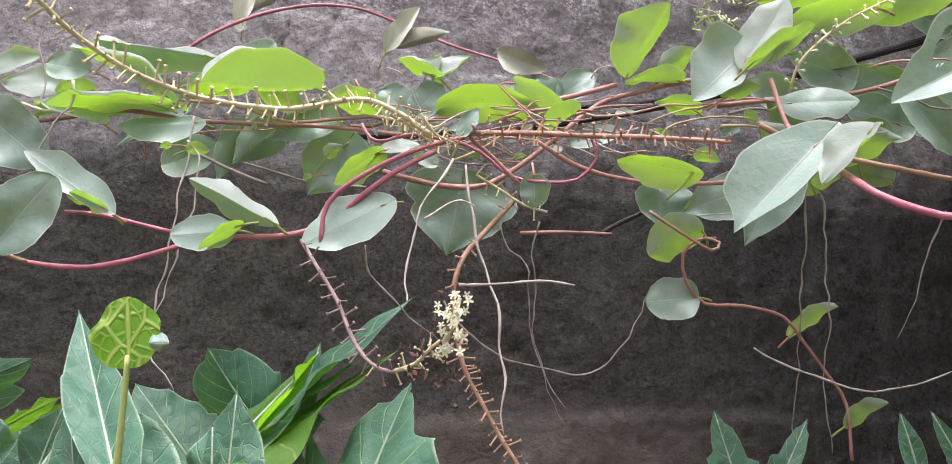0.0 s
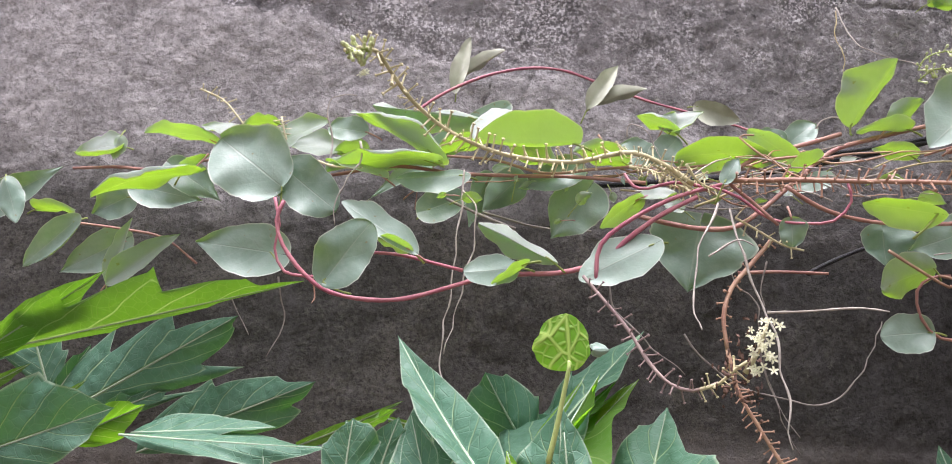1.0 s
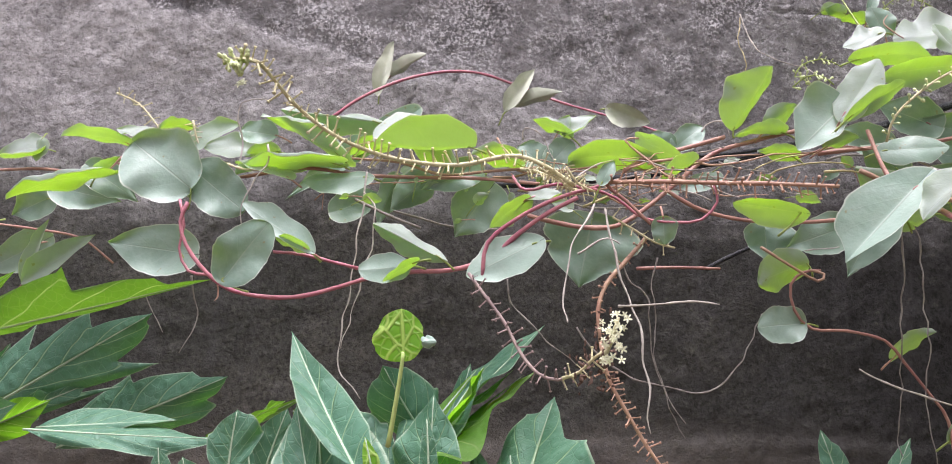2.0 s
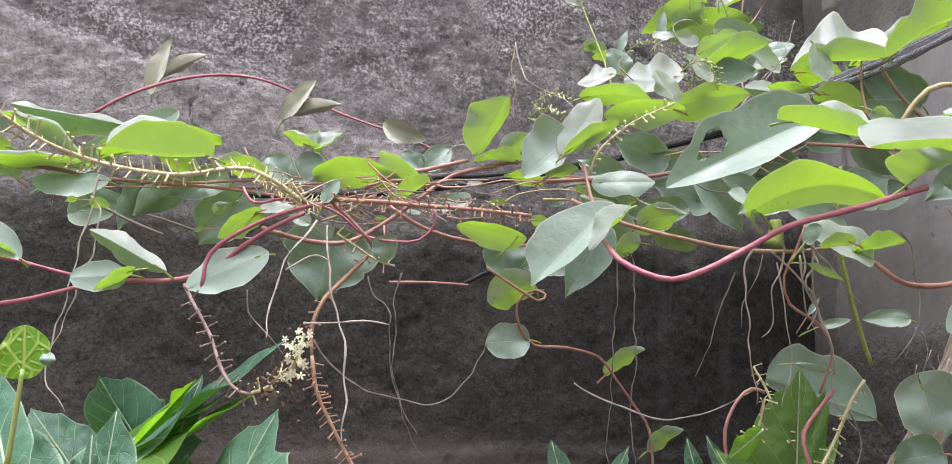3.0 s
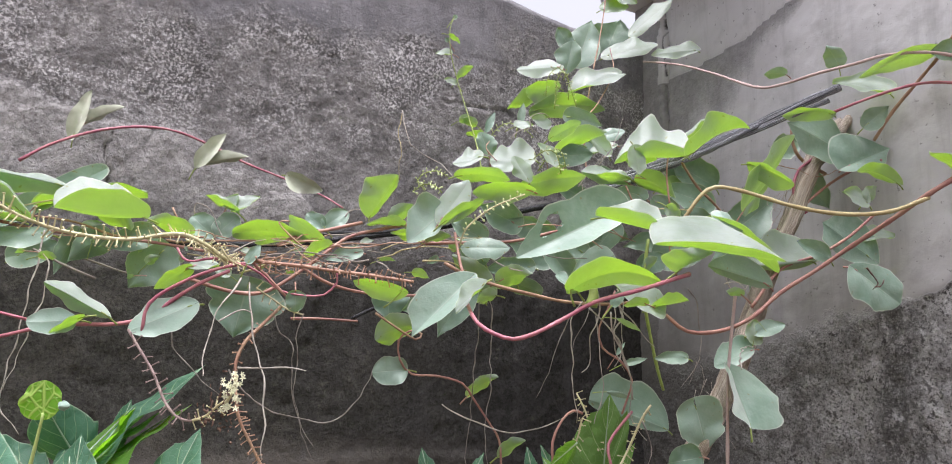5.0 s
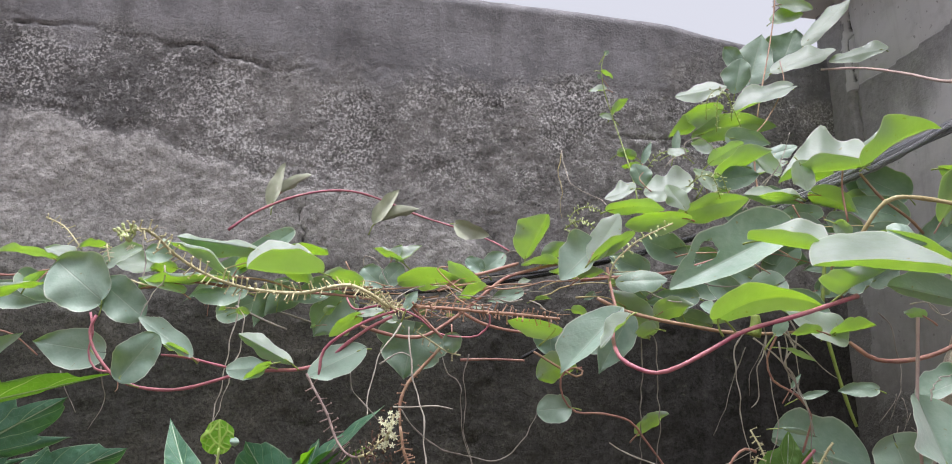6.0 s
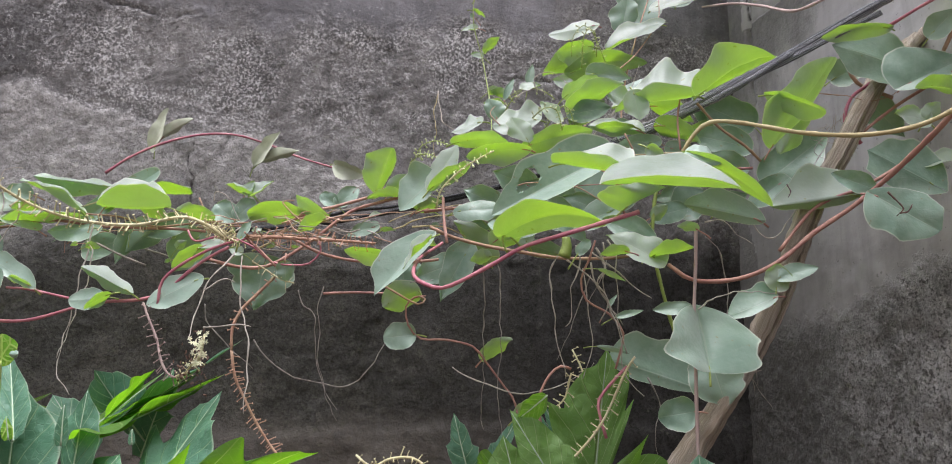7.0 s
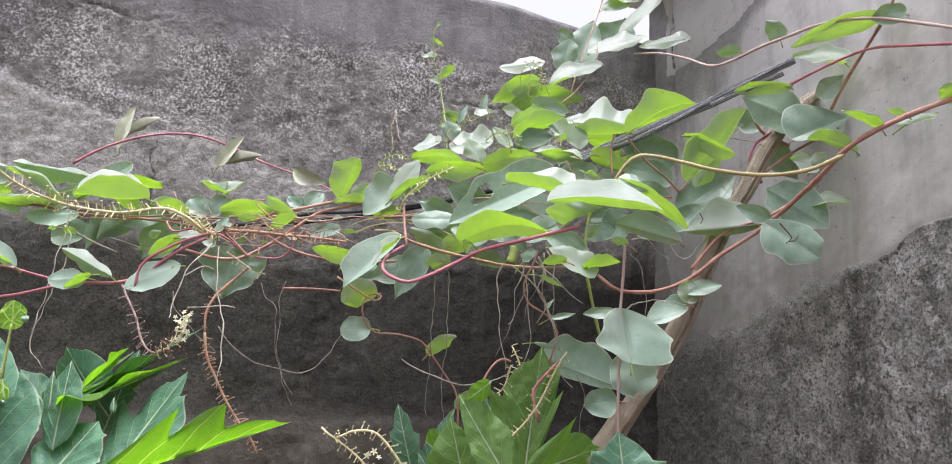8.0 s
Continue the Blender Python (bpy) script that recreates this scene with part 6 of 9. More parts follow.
leaf(vine, (-0.3559, 0.4300, 1.6156), (-0.3391, 0.4300, 1.6291), (0.6265, -0.0036, -0.7794), 0.0169, "oval", fold=-0.22, bend=-0.14)
leaf(vine, (-0.3773, 0.4600, 1.6243), (-0.3431, 0.4600, 1.6022), (0.1936, -0.9341, 0.3001), 0.0260, fold=0.22, material=SHADED)
leaf(vine, (-0.4222, 0.4700, 1.6057), (-0.4505, 0.4700, 1.5930), (0.0808, -0.9804, -0.1798), 0.0267, fold=0.22, material=SHADED)
leaf(vine, (-0.4056, 0.4300, 1.5352), (-0.3576, 0.4300, 1.5720), (-0.0295, -0.9988, 0.0384), 0.0198, "lance", fold=0.60)
leaf(vine, (-0.4079, 0.4350, 1.5357), (-0.3968, 0.4350, 1.5842), (-0.0721, -0.9973, 0.0166), 0.0134, "lance", fold=0.60)
leaf(vine, (-0.2800, 0.4200, 1.6328), (-0.2507, 0.4200, 1.6487), (-0.2643, -0.8341, 0.4842), 0.0260, "oval", fold=0.22)
leaf(vine, (-0.2497, 0.4400, 1.6316), (-0.2841, 0.4400, 1.6390), (0.1359, -0.7619, 0.6333), 0.0263, "oval", fold=0.22)
leaf(vine, (-0.2258, 0.4300, 1.6414), (-0.2535, 0.4300, 1.6461), (0.0288, -0.9853, 0.1687), 0.0198, "round", fold=0.22, material=SHADED)
leaf(vine, (-0.2294, 0.4400, 1.6324), (-0.2517, 0.4400, 1.6309), (0.0623, -0.4403, -0.8957), 0.0171, "oval", fold=-0.22, bend=-0.14)
leaf(vine, (-0.1828, 0.4300, 1.6284), (-0.2340, 0.4300, 1.6607), (-0.5132, -0.2734, -0.8136), 0.0450, fold=-0.22, bend=-0.14, roll=0.30)
leaf(vine, (-0.1804, 0.4200, 1.6176), (-0.2499, 0.4200, 1.6191), (-0.0210, -0.0961, -0.9952), 0.0441, "oval", fold=-0.22, bend=-0.14, roll=0.30)
leaf(vine, (-0.2112, 0.4150, 1.6073), (-0.2481, 0.4150, 1.6215), (0.3150, -0.4835, 0.8167), 0.0208, "oval", fold=0.22)
leaf(vine, (-0.1890, 0.4700, 1.5956), (-0.1557, 0.4700, 1.6077), (-0.0278, -0.9967, 0.0762), 0.0264, fold=0.22, material=SHADED)
leaf(vine, (-0.1536, 0.4800, 1.6624), (-0.2390, 0.4800, 1.6071), (0.0007, -1.0000, -0.0011), 0.0227, fold=0.22, material=SHADED)
leaf(vine, (-0.1257, 0.4600, 1.6131), (-0.1500, 0.4600, 1.5929), (0.3137, -0.8718, -0.3763), 0.0251, fold=-0.22, bend=-0.14, material=SHADED)
leaf(vine, (-0.1826, 0.4762, 1.6383), (-0.1001, 0.4762, 1.6637), (0.2946, -0.0173, -0.9555), 0.0672, "spoon", fold=-0.22, bend=-0.14, roll=-0.30, stalk=(-0.1880, 0.4762, 1.6280))
leaf(vine, (-0.0784, 0.4500, 1.6023), (-0.1007, 0.4500, 1.5714), (0.1730, -0.9770, -0.1244), 0.0381, fold=0.22, material=SHADED)
leaf(vine, (-0.0076, 0.4300, 1.5739), (-0.0154, 0.4300, 1.5347), (-0.0026, -1.0000, 0.0005), 0.0616, fold=0.10, material=SHADED)
leaf(vine, (-0.0460, 0.3850, 1.5844), (-0.0272, 0.3850, 1.5889), (-0.1672, -0.7095, 0.6846), 0.0154, "oval", fold=0.22)
leaf(vine, (-0.0365, 0.4300, 1.6155), (-0.0547, 0.4300, 1.6317), (0.1321, -0.9801, 0.1481), 0.0231, "round", fold=0.22, bites=2, material=SHADED)
leaf(vine, (-0.0346, 0.4300, 1.6169), (-0.0193, 0.4300, 1.6347), (-0.0594, -0.9969, 0.0510), 0.0203, "round", fold=0.22, material=SHADED)
leaf(vine, (-0.0215, 0.4300, 1.6385), (-0.0446, 0.4300, 1.6512), (-0.4563, -0.3312, -0.8259), 0.0205, "oval", fold=-0.22, bend=-0.14, roll=0.30)
leaf(vine, (-0.0224, 0.4300, 1.6393), (-0.0033, 0.4300, 1.6529), (-0.3918, -0.7356, 0.5526), 0.0183, "oval", fold=0.22)
leaf(vine, (-0.0282, 0.4320, 1.6413), (-0.0206, 0.4320, 1.6530), (-0.3272, -0.9209, 0.2120), 0.0108, "oval", fold=0.22)
leaf(vine, (-0.0048, 0.3600, 1.5884), (0.0026, 0.3600, 1.6015), (-0.1996, -0.9734, 0.1123), 0.0095, "oval", fold=0.22, material=SHADED)
leaf(vine, (0.0519, 0.4500, 1.6332), (0.0362, 0.4500, 1.6442), (0.0788, -0.9905, 0.1124), 0.0149, "round", fold=0.22, material=SHADED)
leaf(vine, (0.0519, 0.4500, 1.6332), (0.0720, 0.4500, 1.6492), (-0.0950, -0.9882, 0.1201), 0.0187, "round", fold=0.22, material=SHADED)
leaf(vine, (0.0538, 0.3900, 1.6083), (0.0312, 0.3900, 1.5983), (0.3767, -0.3744, -0.8473), 0.0193, "oval", fold=-0.22, bend=-0.14)
leaf(vine, (-0.0549, 0.4200, 1.6156), (-0.0853, 0.4200, 1.6258), (-0.2915, -0.4062, -0.8660), 0.0252, "oval", fold=-0.22, bend=-0.14)
leaf(vine, (-0.1263, 0.4300, 1.6317), (-0.0972, 0.4300, 1.6183), (-0.3414, -0.5803, -0.7394), 0.0250, "oval", fold=-0.22, bend=-0.14)
leaf(vine, (-0.0867, 0.4300, 1.6124), (-0.1197, 0.4300, 1.6026), (-0.0430, -0.9886, 0.1443), 0.0225, fold=0.22, material=SHADED)
leaf(vine, (-0.1466, 0.4600, 1.6125), (-0.1601, 0.4600, 1.5814), (0.6224, -0.7349, -0.2695), 0.0205, fold=-0.22, bend=-0.14, material=SHADED)
leaf(vine, (0.1128, 0.4600, 1.5776), (0.1149, 0.4600, 1.5546), (0.0419, -0.9991, 0.0040), 0.0331, fold=0.22, material=SHADED)
leaf(vine, (0.1313, 0.4350, 1.5509), (0.0986, 0.4350, 1.5398), (0.1766, -0.8352, -0.5209), 0.0301, "round", fold=-0.22, bend=-0.14, stalk=(0.1344, 0.4350, 1.5418))
leaf(vine, (0.1278, 0.4370, 1.5126), (0.0995, 0.4370, 1.5098), (-0.0156, -0.9872, 0.1589), 0.0253, "round", fold=0.22, material=SHADED)
leaf(vine, (0.1889, 0.4520, 1.4925), (0.2128, 0.4520, 1.5105), (0.4833, -0.5944, -0.6428), 0.0228, "oval", fold=-0.22, bend=-0.14)
leaf(vine, (0.2181, 0.4500, 1.4409), (0.2397, 0.4500, 1.4544), (0.3226, -0.7933, -0.5164), 0.0193, "oval", fold=-0.22, bend=-0.14)
leaf(vine, (0.1543, 0.2900, 1.5739), (0.1345, 0.2900, 1.5544), (-0.6445, -0.3934, 0.6556), 0.0208, "oval", fold=0.40)
leaf(vine, (0.1734, 0.4200, 1.5812), (0.1504, 0.4200, 1.5411), (-0.2631, -0.9529, 0.1507), 0.0292, fold=0.22, material=SHADED)
leaf(vine, (0.1068, 0.4200, 1.6384), (0.1243, 0.4200, 1.6540), (0.4610, -0.7214, -0.5168), 0.0177, "oval", fold=-0.22, bend=-0.14)
leaf(vine, (0.1153, 0.4200, 1.6345), (0.0859, 0.4200, 1.6357), (-0.0403, -0.0945, -0.9947), 0.0209, "oval", fold=-0.22, bend=-0.14)
leaf(vine, (-0.4417, 0.4400, 1.5813), (-0.4801, 0.4400, 1.5486), (0.1504, -0.9727, -0.1768), 0.0211, "oval", fold=0.22, roll=-0.25, material=SHADED)
leaf(vine, (-0.5422, 0.4700, 1.5971), (-0.4808, 0.4700, 1.6300), (0.1669, -0.9353, -0.3122), 0.0258, fold=0.22, material=SHADED)
leaf(vine, (-0.4352, 0.4850, 1.5734), (-0.4832, 0.4850, 1.5495), (0.1400, -0.9496, -0.2805), 0.0283, fold=0.22, material=SHADED)
leaf(vine, (-0.5077, 0.4500, 1.6138), (-0.4934, 0.4500, 1.5814), (0.2182, -0.9711, 0.0966), 0.0192, "oval", fold=-0.22, bend=-0.14, material=SHADED)
leaf(vine, (-0.4959, 0.4700, 1.5969), (-0.4631, 0.4700, 1.5968), (-0.0037, -0.2042, -0.9789), 0.0236, "oval", fold=-0.22, bend=-0.14)
leaf(vine, (-0.4078, 0.4700, 1.6130), (-0.3631, 0.4700, 1.6034), (-0.0028, -0.9999, -0.0130), 0.0275, fold=0.22, material=SHADED)
# leaves of the middle
leaf(vine, (0.1358, 0.4000, 1.6193), (0.1541, 0.4000, 1.6263), (0.3208, -0.4493, -0.8338), 0.0149, "oval", fold=-0.22, bend=-0.14)
leaf(vine, (0.2767, 0.4700, 1.7170), (0.3049, 0.4700, 1.7389), (0.4759, -0.6339, -0.6097), 0.0256, "oval", fold=-0.22, bend=-0.14)
leaf(vine, (0.2772, 0.5000, 1.7658), (0.2590, 0.5000, 1.7728), (0.0384, -0.9943, 0.0999), 0.0152, "oval", fold=0.22)
leaf(vine, (0.2938, 0.5700, 1.8233), (0.2507, 0.5700, 1.8083), (0.3120, -0.3129, -0.8971), 0.0338, "oval", fold=-0.22, bend=-0.14)
leaf(vine, (0.2094, 0.5000, 1.7499), (0.2190, 0.5000, 1.7752), (-0.2594, -0.9608, 0.0977), 0.0082, "lance", fold=0.22, material=SHADED)
leaf(vine, (0.2068, 0.5000, 1.7455), (0.1889, 0.5000, 1.7497), (-0.2241, -0.2359, -0.9456), 0.0143, "oval", fold=-0.22, bend=-0.14)
leaf(vine, (0.3187, 0.3300, 1.6494), (0.3286, 0.3300, 1.6386), (-0.0755, -0.9948, -0.0690), 0.0126, "oval", fold=0.22)
leaf(vine, (0.3264, 0.4200, 1.6561), (0.3589, 0.4200, 1.6659), (-0.0089, -0.9995, 0.0297), 0.0195, "round", fold=0.22, material=SHADED)
leaf(vine, (0.3404, 0.4800, 1.7452), (0.3144, 0.4800, 1.7358), (-0.2341, -0.7223, 0.6507), 0.0201, "oval", fold=0.22)
leaf(vine, (0.1910, 0.4300, 1.5813), (0.1651, 0.4300, 1.6149), (-0.6698, -0.5353, -0.5146), 0.0332, fold=-0.22, bend=-0.14)
leaf(vine, (0.1948, 0.4000, 1.5768), (0.1784, 0.4000, 1.5741), (0.0961, -0.7959, -0.5978), 0.0148, "oval", fold=-0.22, bend=-0.14)
leaf(vine, (0.2351, 0.4300, 1.6069), (0.1955, 0.4300, 1.6030), (-0.0164, -0.9853, 0.1700), 0.0201, "oval", fold=0.22, material=SHADED)
leaf(vine, (0.2604, 0.4600, 1.6209), (0.2231, 0.4600, 1.6334), (-0.0216, -0.9977, -0.0649), 0.0284, fold=0.22, material=SHADED)
leaf(vine, (0.2284, 0.4500, 1.5970), (0.2151, 0.4500, 1.6169), (0.1363, -0.9864, 0.0915), 0.0207, "oval", fold=0.22)
leaf(vine, (0.2961, 0.4000, 1.6139), (0.2637, 0.4000, 1.5999), (-0.1598, -0.9143, 0.3722), 0.0271, fold=0.22, material=SHADED)
leaf(vine, (0.2539, 0.4700, 1.5898), (0.2211, 0.4700, 1.6002), (-0.1750, -0.8157, -0.5513), 0.0196, fold=-0.22, bend=-0.14, material=SHADED)
leaf(vine, (0.3307, 0.2500, 1.5723), (0.3186, 0.2500, 1.5752), (-0.2001, -0.5450, -0.8142), 0.0098, "oval", fold=-0.22, bend=-0.14)
leaf(vine, (0.3274, 0.3700, 1.5720), (0.3583, 0.3700, 1.5810), (0.2550, -0.4001, -0.8803), 0.0249, "oval", fold=-0.22, bend=-0.14)
leaf(vine, (0.3273, 0.3700, 1.5705), (0.2908, 0.3700, 1.5912), (0.2630, -0.8454, 0.4649), 0.0330, fold=0.22)
leaf(vine, (0.3280, 0.3900, 1.5886), (0.2901, 0.3900, 1.6070), (0.0530, -0.9926, 0.1092), 0.0238, "oval", fold=0.22, material=SHADED)
leaf(vine, (0.3367, 0.4200, 1.6124), (0.3689, 0.4200, 1.6212), (-0.0110, -0.9991, 0.0405), 0.0206, "round", fold=0.22, material=SHADED)
leaf(vine, (0.3660, 0.4300, 1.6231), (0.3934, 0.4300, 1.6375), (-0.0480, -0.9946, 0.0918), 0.0331, fold=0.22, material=SHADED)
leaf(vine, (0.3354, 0.4000, 1.6086), (0.3459, 0.4000, 1.6194), (0.3582, -0.8653, -0.3506), 0.0133, "oval", fold=-0.22, bend=-0.14)
leaf(vine, (0.3710, 0.3800, 1.4871), (0.3820, 0.3800, 1.4504), (-0.1000, -0.9945, -0.0300), 0.0463, fold=0.22, material=SHADED)
leaf(vine, (0.3438, 0.3300, 1.4528), (0.3173, 0.3300, 1.4489), (-0.0270, -0.9830, 0.1814), 0.0248, "round", fold=0.22, material=SHADED)
leaf(vine, (0.4224, 0.3700, 1.5454), (0.4251, 0.3700, 1.5649), (0.2030, -0.9788, -0.0282), 0.0237, "oval", fold=0.22)
leaf(vine, (0.4256, 0.3700, 1.5542), (0.4570, 0.3700, 1.5626), (-0.0850, -0.9442, 0.3183), 0.0145, "oval", fold=0.22, material=SHADED)
leaf(vine, (0.5034, 0.3700, 1.6251), (0.4736, 0.3700, 1.6388), (-0.0181, -0.9991, -0.0395), 0.0179, "oval", fold=0.22, material=SHADED)
leaf(vine, (0.5570, 0.3900, 1.6494), (0.5966, 0.3862, 1.6565), (-0.1989, -0.4921, 0.8475), 0.0285, "oval", fold=0.22)
leaf(vine, (0.5590, 0.3800, 1.6836), (0.5342, 0.3800, 1.6927), (0.1010, -0.9561, 0.2751), 0.0212, "oval", fold=0.22)
leaf(vine, (0.5592, 0.3800, 1.6867), (0.5704, 0.3800, 1.7002), (0.2305, -0.9542, -0.1909), 0.0166, "oval", fold=-0.22, bend=-0.14)
leaf(vine, (0.4767, 0.4200, 1.7036), (0.4482, 0.4200, 1.6694), (0.4401, -0.8194, -0.3673), 0.0331, "oval", fold=-0.22, bend=-0.14)
leaf(vine, (0.4585, 0.4500, 1.6575), (0.5112, 0.4500, 1.6992), (-0.1281, -0.9785, 0.1617), 0.0436, fold=0.22, material=SHADED)
leaf(vine, (0.4439, 0.4600, 1.7071), (0.4012, 0.4600, 1.7286), (-0.0680, -0.9885, -0.1347), 0.0348, "round", fold=0.22, material=SHADED)
leaf(vine, (0.4257, 0.4500, 1.6860), (0.3751, 0.4500, 1.6998), (-0.0005, -1.0000, -0.0018), 0.0290, fold=0.22, material=SHADED)
leaf(vine, (0.4005, 0.4600, 1.7456), (0.4682, 0.4600, 1.7799), (0.4245, -0.3453, -0.8370), 0.0575, "oval", fold=-0.22, bend=-0.14, roll=-0.30, label='green leaf with a pale curled rim')
leaf(vine, (0.2314, 0.4700, 1.6544), (0.1972, 0.4700, 1.6692), (-0.0797, -0.9796, -0.1845), 0.0295, fold=0.22, material=SHADED)
leaf(vine, (0.2649, 0.4700, 1.6448), (0.2219, 0.4700, 1.6573), (-0.0733, -0.9648, -0.2525), 0.0263, fold=0.22, material=SHADED)
leaf(vine, (0.1979, 0.4700, 1.6384), (0.1687, 0.4700, 1.6514), (-0.0642, -0.9874, -0.1445), 0.0245, fold=0.22, material=SHADED)
leaf(vine, (0.3166, 0.4700, 1.6604), (0.3554, 0.4700, 1.6455), (-0.0888, -0.9687, -0.2319), 0.0289, fold=0.22, material=SHADED)
leaf(vine, (0.2908, 0.4700, 1.6234), (0.2548, 0.4700, 1.6266), (0.0078, -0.9963, 0.0859), 0.0219, fold=0.22, material=SHADED)
leaf(vine, (0.3346, 0.4700, 1.6544), (0.3077, 0.4700, 1.6227), (-0.2867, -0.9268, 0.2427), 0.0268, fold=0.22, material=SHADED)
leaf(vine, (0.3853, 0.4700, 1.6469), (0.3476, 0.4700, 1.6389), (-0.0437, -0.9778, 0.2051), 0.0223, fold=0.22, material=SHADED)
leaf(vine, (0.3070, 0.4700, 1.6663), (0.2690, 0.4700, 1.6210), (-0.1892, -0.9690, 0.1587), 0.0302, fold=0.22, material=SHADED)
leaf(vine, (0.3575, 0.4700, 1.7318), (0.3923, 0.4700, 1.7184), (-0.3435, -0.2880, -0.8939), 0.0290, fold=-0.22, bend=-0.14)
leaf(vine, (0.3992, 0.4700, 1.6683), (0.4282, 0.4700, 1.6498), (-0.1952, -0.9318, -0.3061), 0.0244, fold=0.22, material=SHADED)
leaf(vine, (0.2119, 0.4700, 1.6210), (0.1860, 0.4700, 1.6129), (0.2204, -0.6782, -0.7010), 0.0205, fold=-0.22, bend=-0.14)
leaf(vine, (0.1370, 0.4700, 1.6319), (0.1138, 0.4700, 1.6379), (-0.2292, -0.4087, -0.8834), 0.0187, fold=-0.22, bend=-0.14)
leaf(vine, (0.0823, 0.4700, 1.6155), (0.0554, 0.4700, 1.6075), (-0.0464, -0.9868, 0.1549), 0.0144, fold=0.22, material=SHADED)
leaf(vine, (0.2858, 0.4700, 1.6924), (0.3126, 0.4700, 1.6814), (-0.0750, -0.9805, -0.1815), 0.0198, fold=0.22, material=SHADED)
leaf(vine, (0.4116, 0.4700, 1.6294), (0.4380, 0.4700, 1.6453), (-0.1568, -0.9526, 0.2607), 0.0243, fold=0.22, material=SHADED)
leaf(vine, (0.3914, 0.4700, 1.7030), (0.4228, 0.4700, 1.7149), (0.3061, -0.5010, -0.8095), 0.0240, fold=-0.22, bend=-0.14)
leaf(vine, (0.4535, 0.4300, 1.6441), (0.4201, 0.4300, 1.6213), (-0.1059, -0.9822, 0.1550), 0.0243, fold=0.22, material=SHADED)
leaf(vine, (0.4826, 0.4300, 1.6280), (0.4622, 0.4300, 1.5946), (-0.3435, -0.9153, 0.2102), 0.0220, fold=0.22, material=SHADED)
leaf(vine, (0.4218, 0.4400, 1.6630), (0.3888, 0.4400, 1.6739), (-0.0502, -0.9870, -0.1524), 0.0226, fold=0.22, material=SHADED)
leaf(vine, (0.2885, 0.4400, 1.6266), (0.2609, 0.4400, 1.6374), (-0.0212, -0.9983, -0.0544), 0.0202, fold=0.22, material=SHADED)
leaf(vine, (0.2547, 0.4300, 1.6239), (0.2819, 0.4300, 1.5914), (-0.0080, -0.9999, -0.0067), 0.0242, fold=0.22, material=SHADED)
leaf(vine, (0.1897, 0.4300, 1.6117), (0.1675, 0.4300, 1.6279), (-0.2749, -0.8852, -0.3752), 0.0231, fold=-0.22, bend=-0.14, material=SHADED)
leaf(vine, (0.1568, 0.4500, 1.5754), (0.1239, 0.4500, 1.5637), (-0.0097, -0.9996, 0.0270), 0.0281, fold=0.22, material=SHADED)
leaf(vine, (0.4153, 0.4700, 1.7127), (0.3896, 0.4700, 1.7429), (-0.1125, -0.9890, -0.0956), 0.0268, fold=0.22, material=SHADED)
leaf(vine, (0.3559, 0.4400, 1.7022), (0.3892, 0.4400, 1.6883), (-0.3600, -0.3624, -0.8597), 0.0284, fold=-0.22, bend=-0.14)
leaf(vine, (0.3199, 0.4600, 1.7079), (0.3427, 0.4600, 1.6844), (-0.1091, -0.9884, -0.1059), 0.0211, fold=0.22, material=SHADED)
leaf(vine, (0.3276, 0.4700, 1.7357), (0.3041, 0.4700, 1.7538), (0.1952, -0.9476, 0.2529), 0.0230, fold=0.22)
leaf(vine, (0.3021, 0.5000, 1.7781), (0.3392, 0.5000, 1.7723), (-0.0338, -0.9764, -0.2133), 0.0226, fold=0.22, material=SHADED)
leaf(vine, (0.2012, 0.4000, 1.5905), (0.2268, 0.4000, 1.5988), (0.1968, -0.7694, -0.6077), 0.0240, fold=-0.22, bend=-0.14)
leaf(vine, (0.5241, 0.4600, 1.7538), (0.5539, 0.4600, 1.7666), (-0.0007, -1.0000, 0.0017), 0.0273, fold=0.22, material=SHADED)
leaf(vine, (0.5572, 0.4600, 1.7241), (0.5818, 0.4559, 1.6934), (-0.3453, -0.9260, -0.1524), 0.0293, fold=0.22, material=SHADED)
leaf(vine, (0.5827, 0.3972, 1.7703), (0.5972, 0.3836, 1.7868), (-0.5538, -0.8113, -0.1872), 0.0218, fold=0.22, material=SHADED)
# leaves in the corner
leaf(vine, (0.3941, 0.7000, 1.9362), (0.4122, 0.7000, 1.9974), (-0.3042, -0.9484, 0.0898), 0.0490, fold=0.22, material=SHADED)
leaf(vine, (0.4455, 0.7200, 1.9673), (0.4644, 0.7200, 2.0142), (-0.3557, -0.9237, 0.1426), 0.0595, fold=0.22, material=SHADED)
leaf(vine, (0.3776, 0.7000, 1.9520), (0.3611, 0.7000, 1.9765), (-0.2819, -0.9406, -0.1894), 0.0246, "oval", fold=0.22, material=SHADED)
leaf(vine, (0.4297, 0.7000, 2.0143), (0.4690, 0.7000, 2.0273), (-0.1200, -0.9242, 0.3627), 0.0297, "oval", fold=0.22)
leaf(vine, (0.4389, 0.7000, 2.0377), (0.4823, 0.7000, 2.0332), (0.0375, -0.9327, 0.3586), 0.0330, "oval", fold=0.22)
leaf(vine, (0.3823, 0.5600, 1.8570), (0.3218, 0.5600, 1.8352), (-0.2634, -0.6298, 0.7308), 0.0465, "oval", fold=0.22, bites=2)
leaf(vine, (0.3514, 0.5500, 1.7664), (0.3209, 0.5500, 1.7730), (-0.0079, -0.9993, -0.0367), 0.0237, "oval", fold=0.22, material=SHADED)
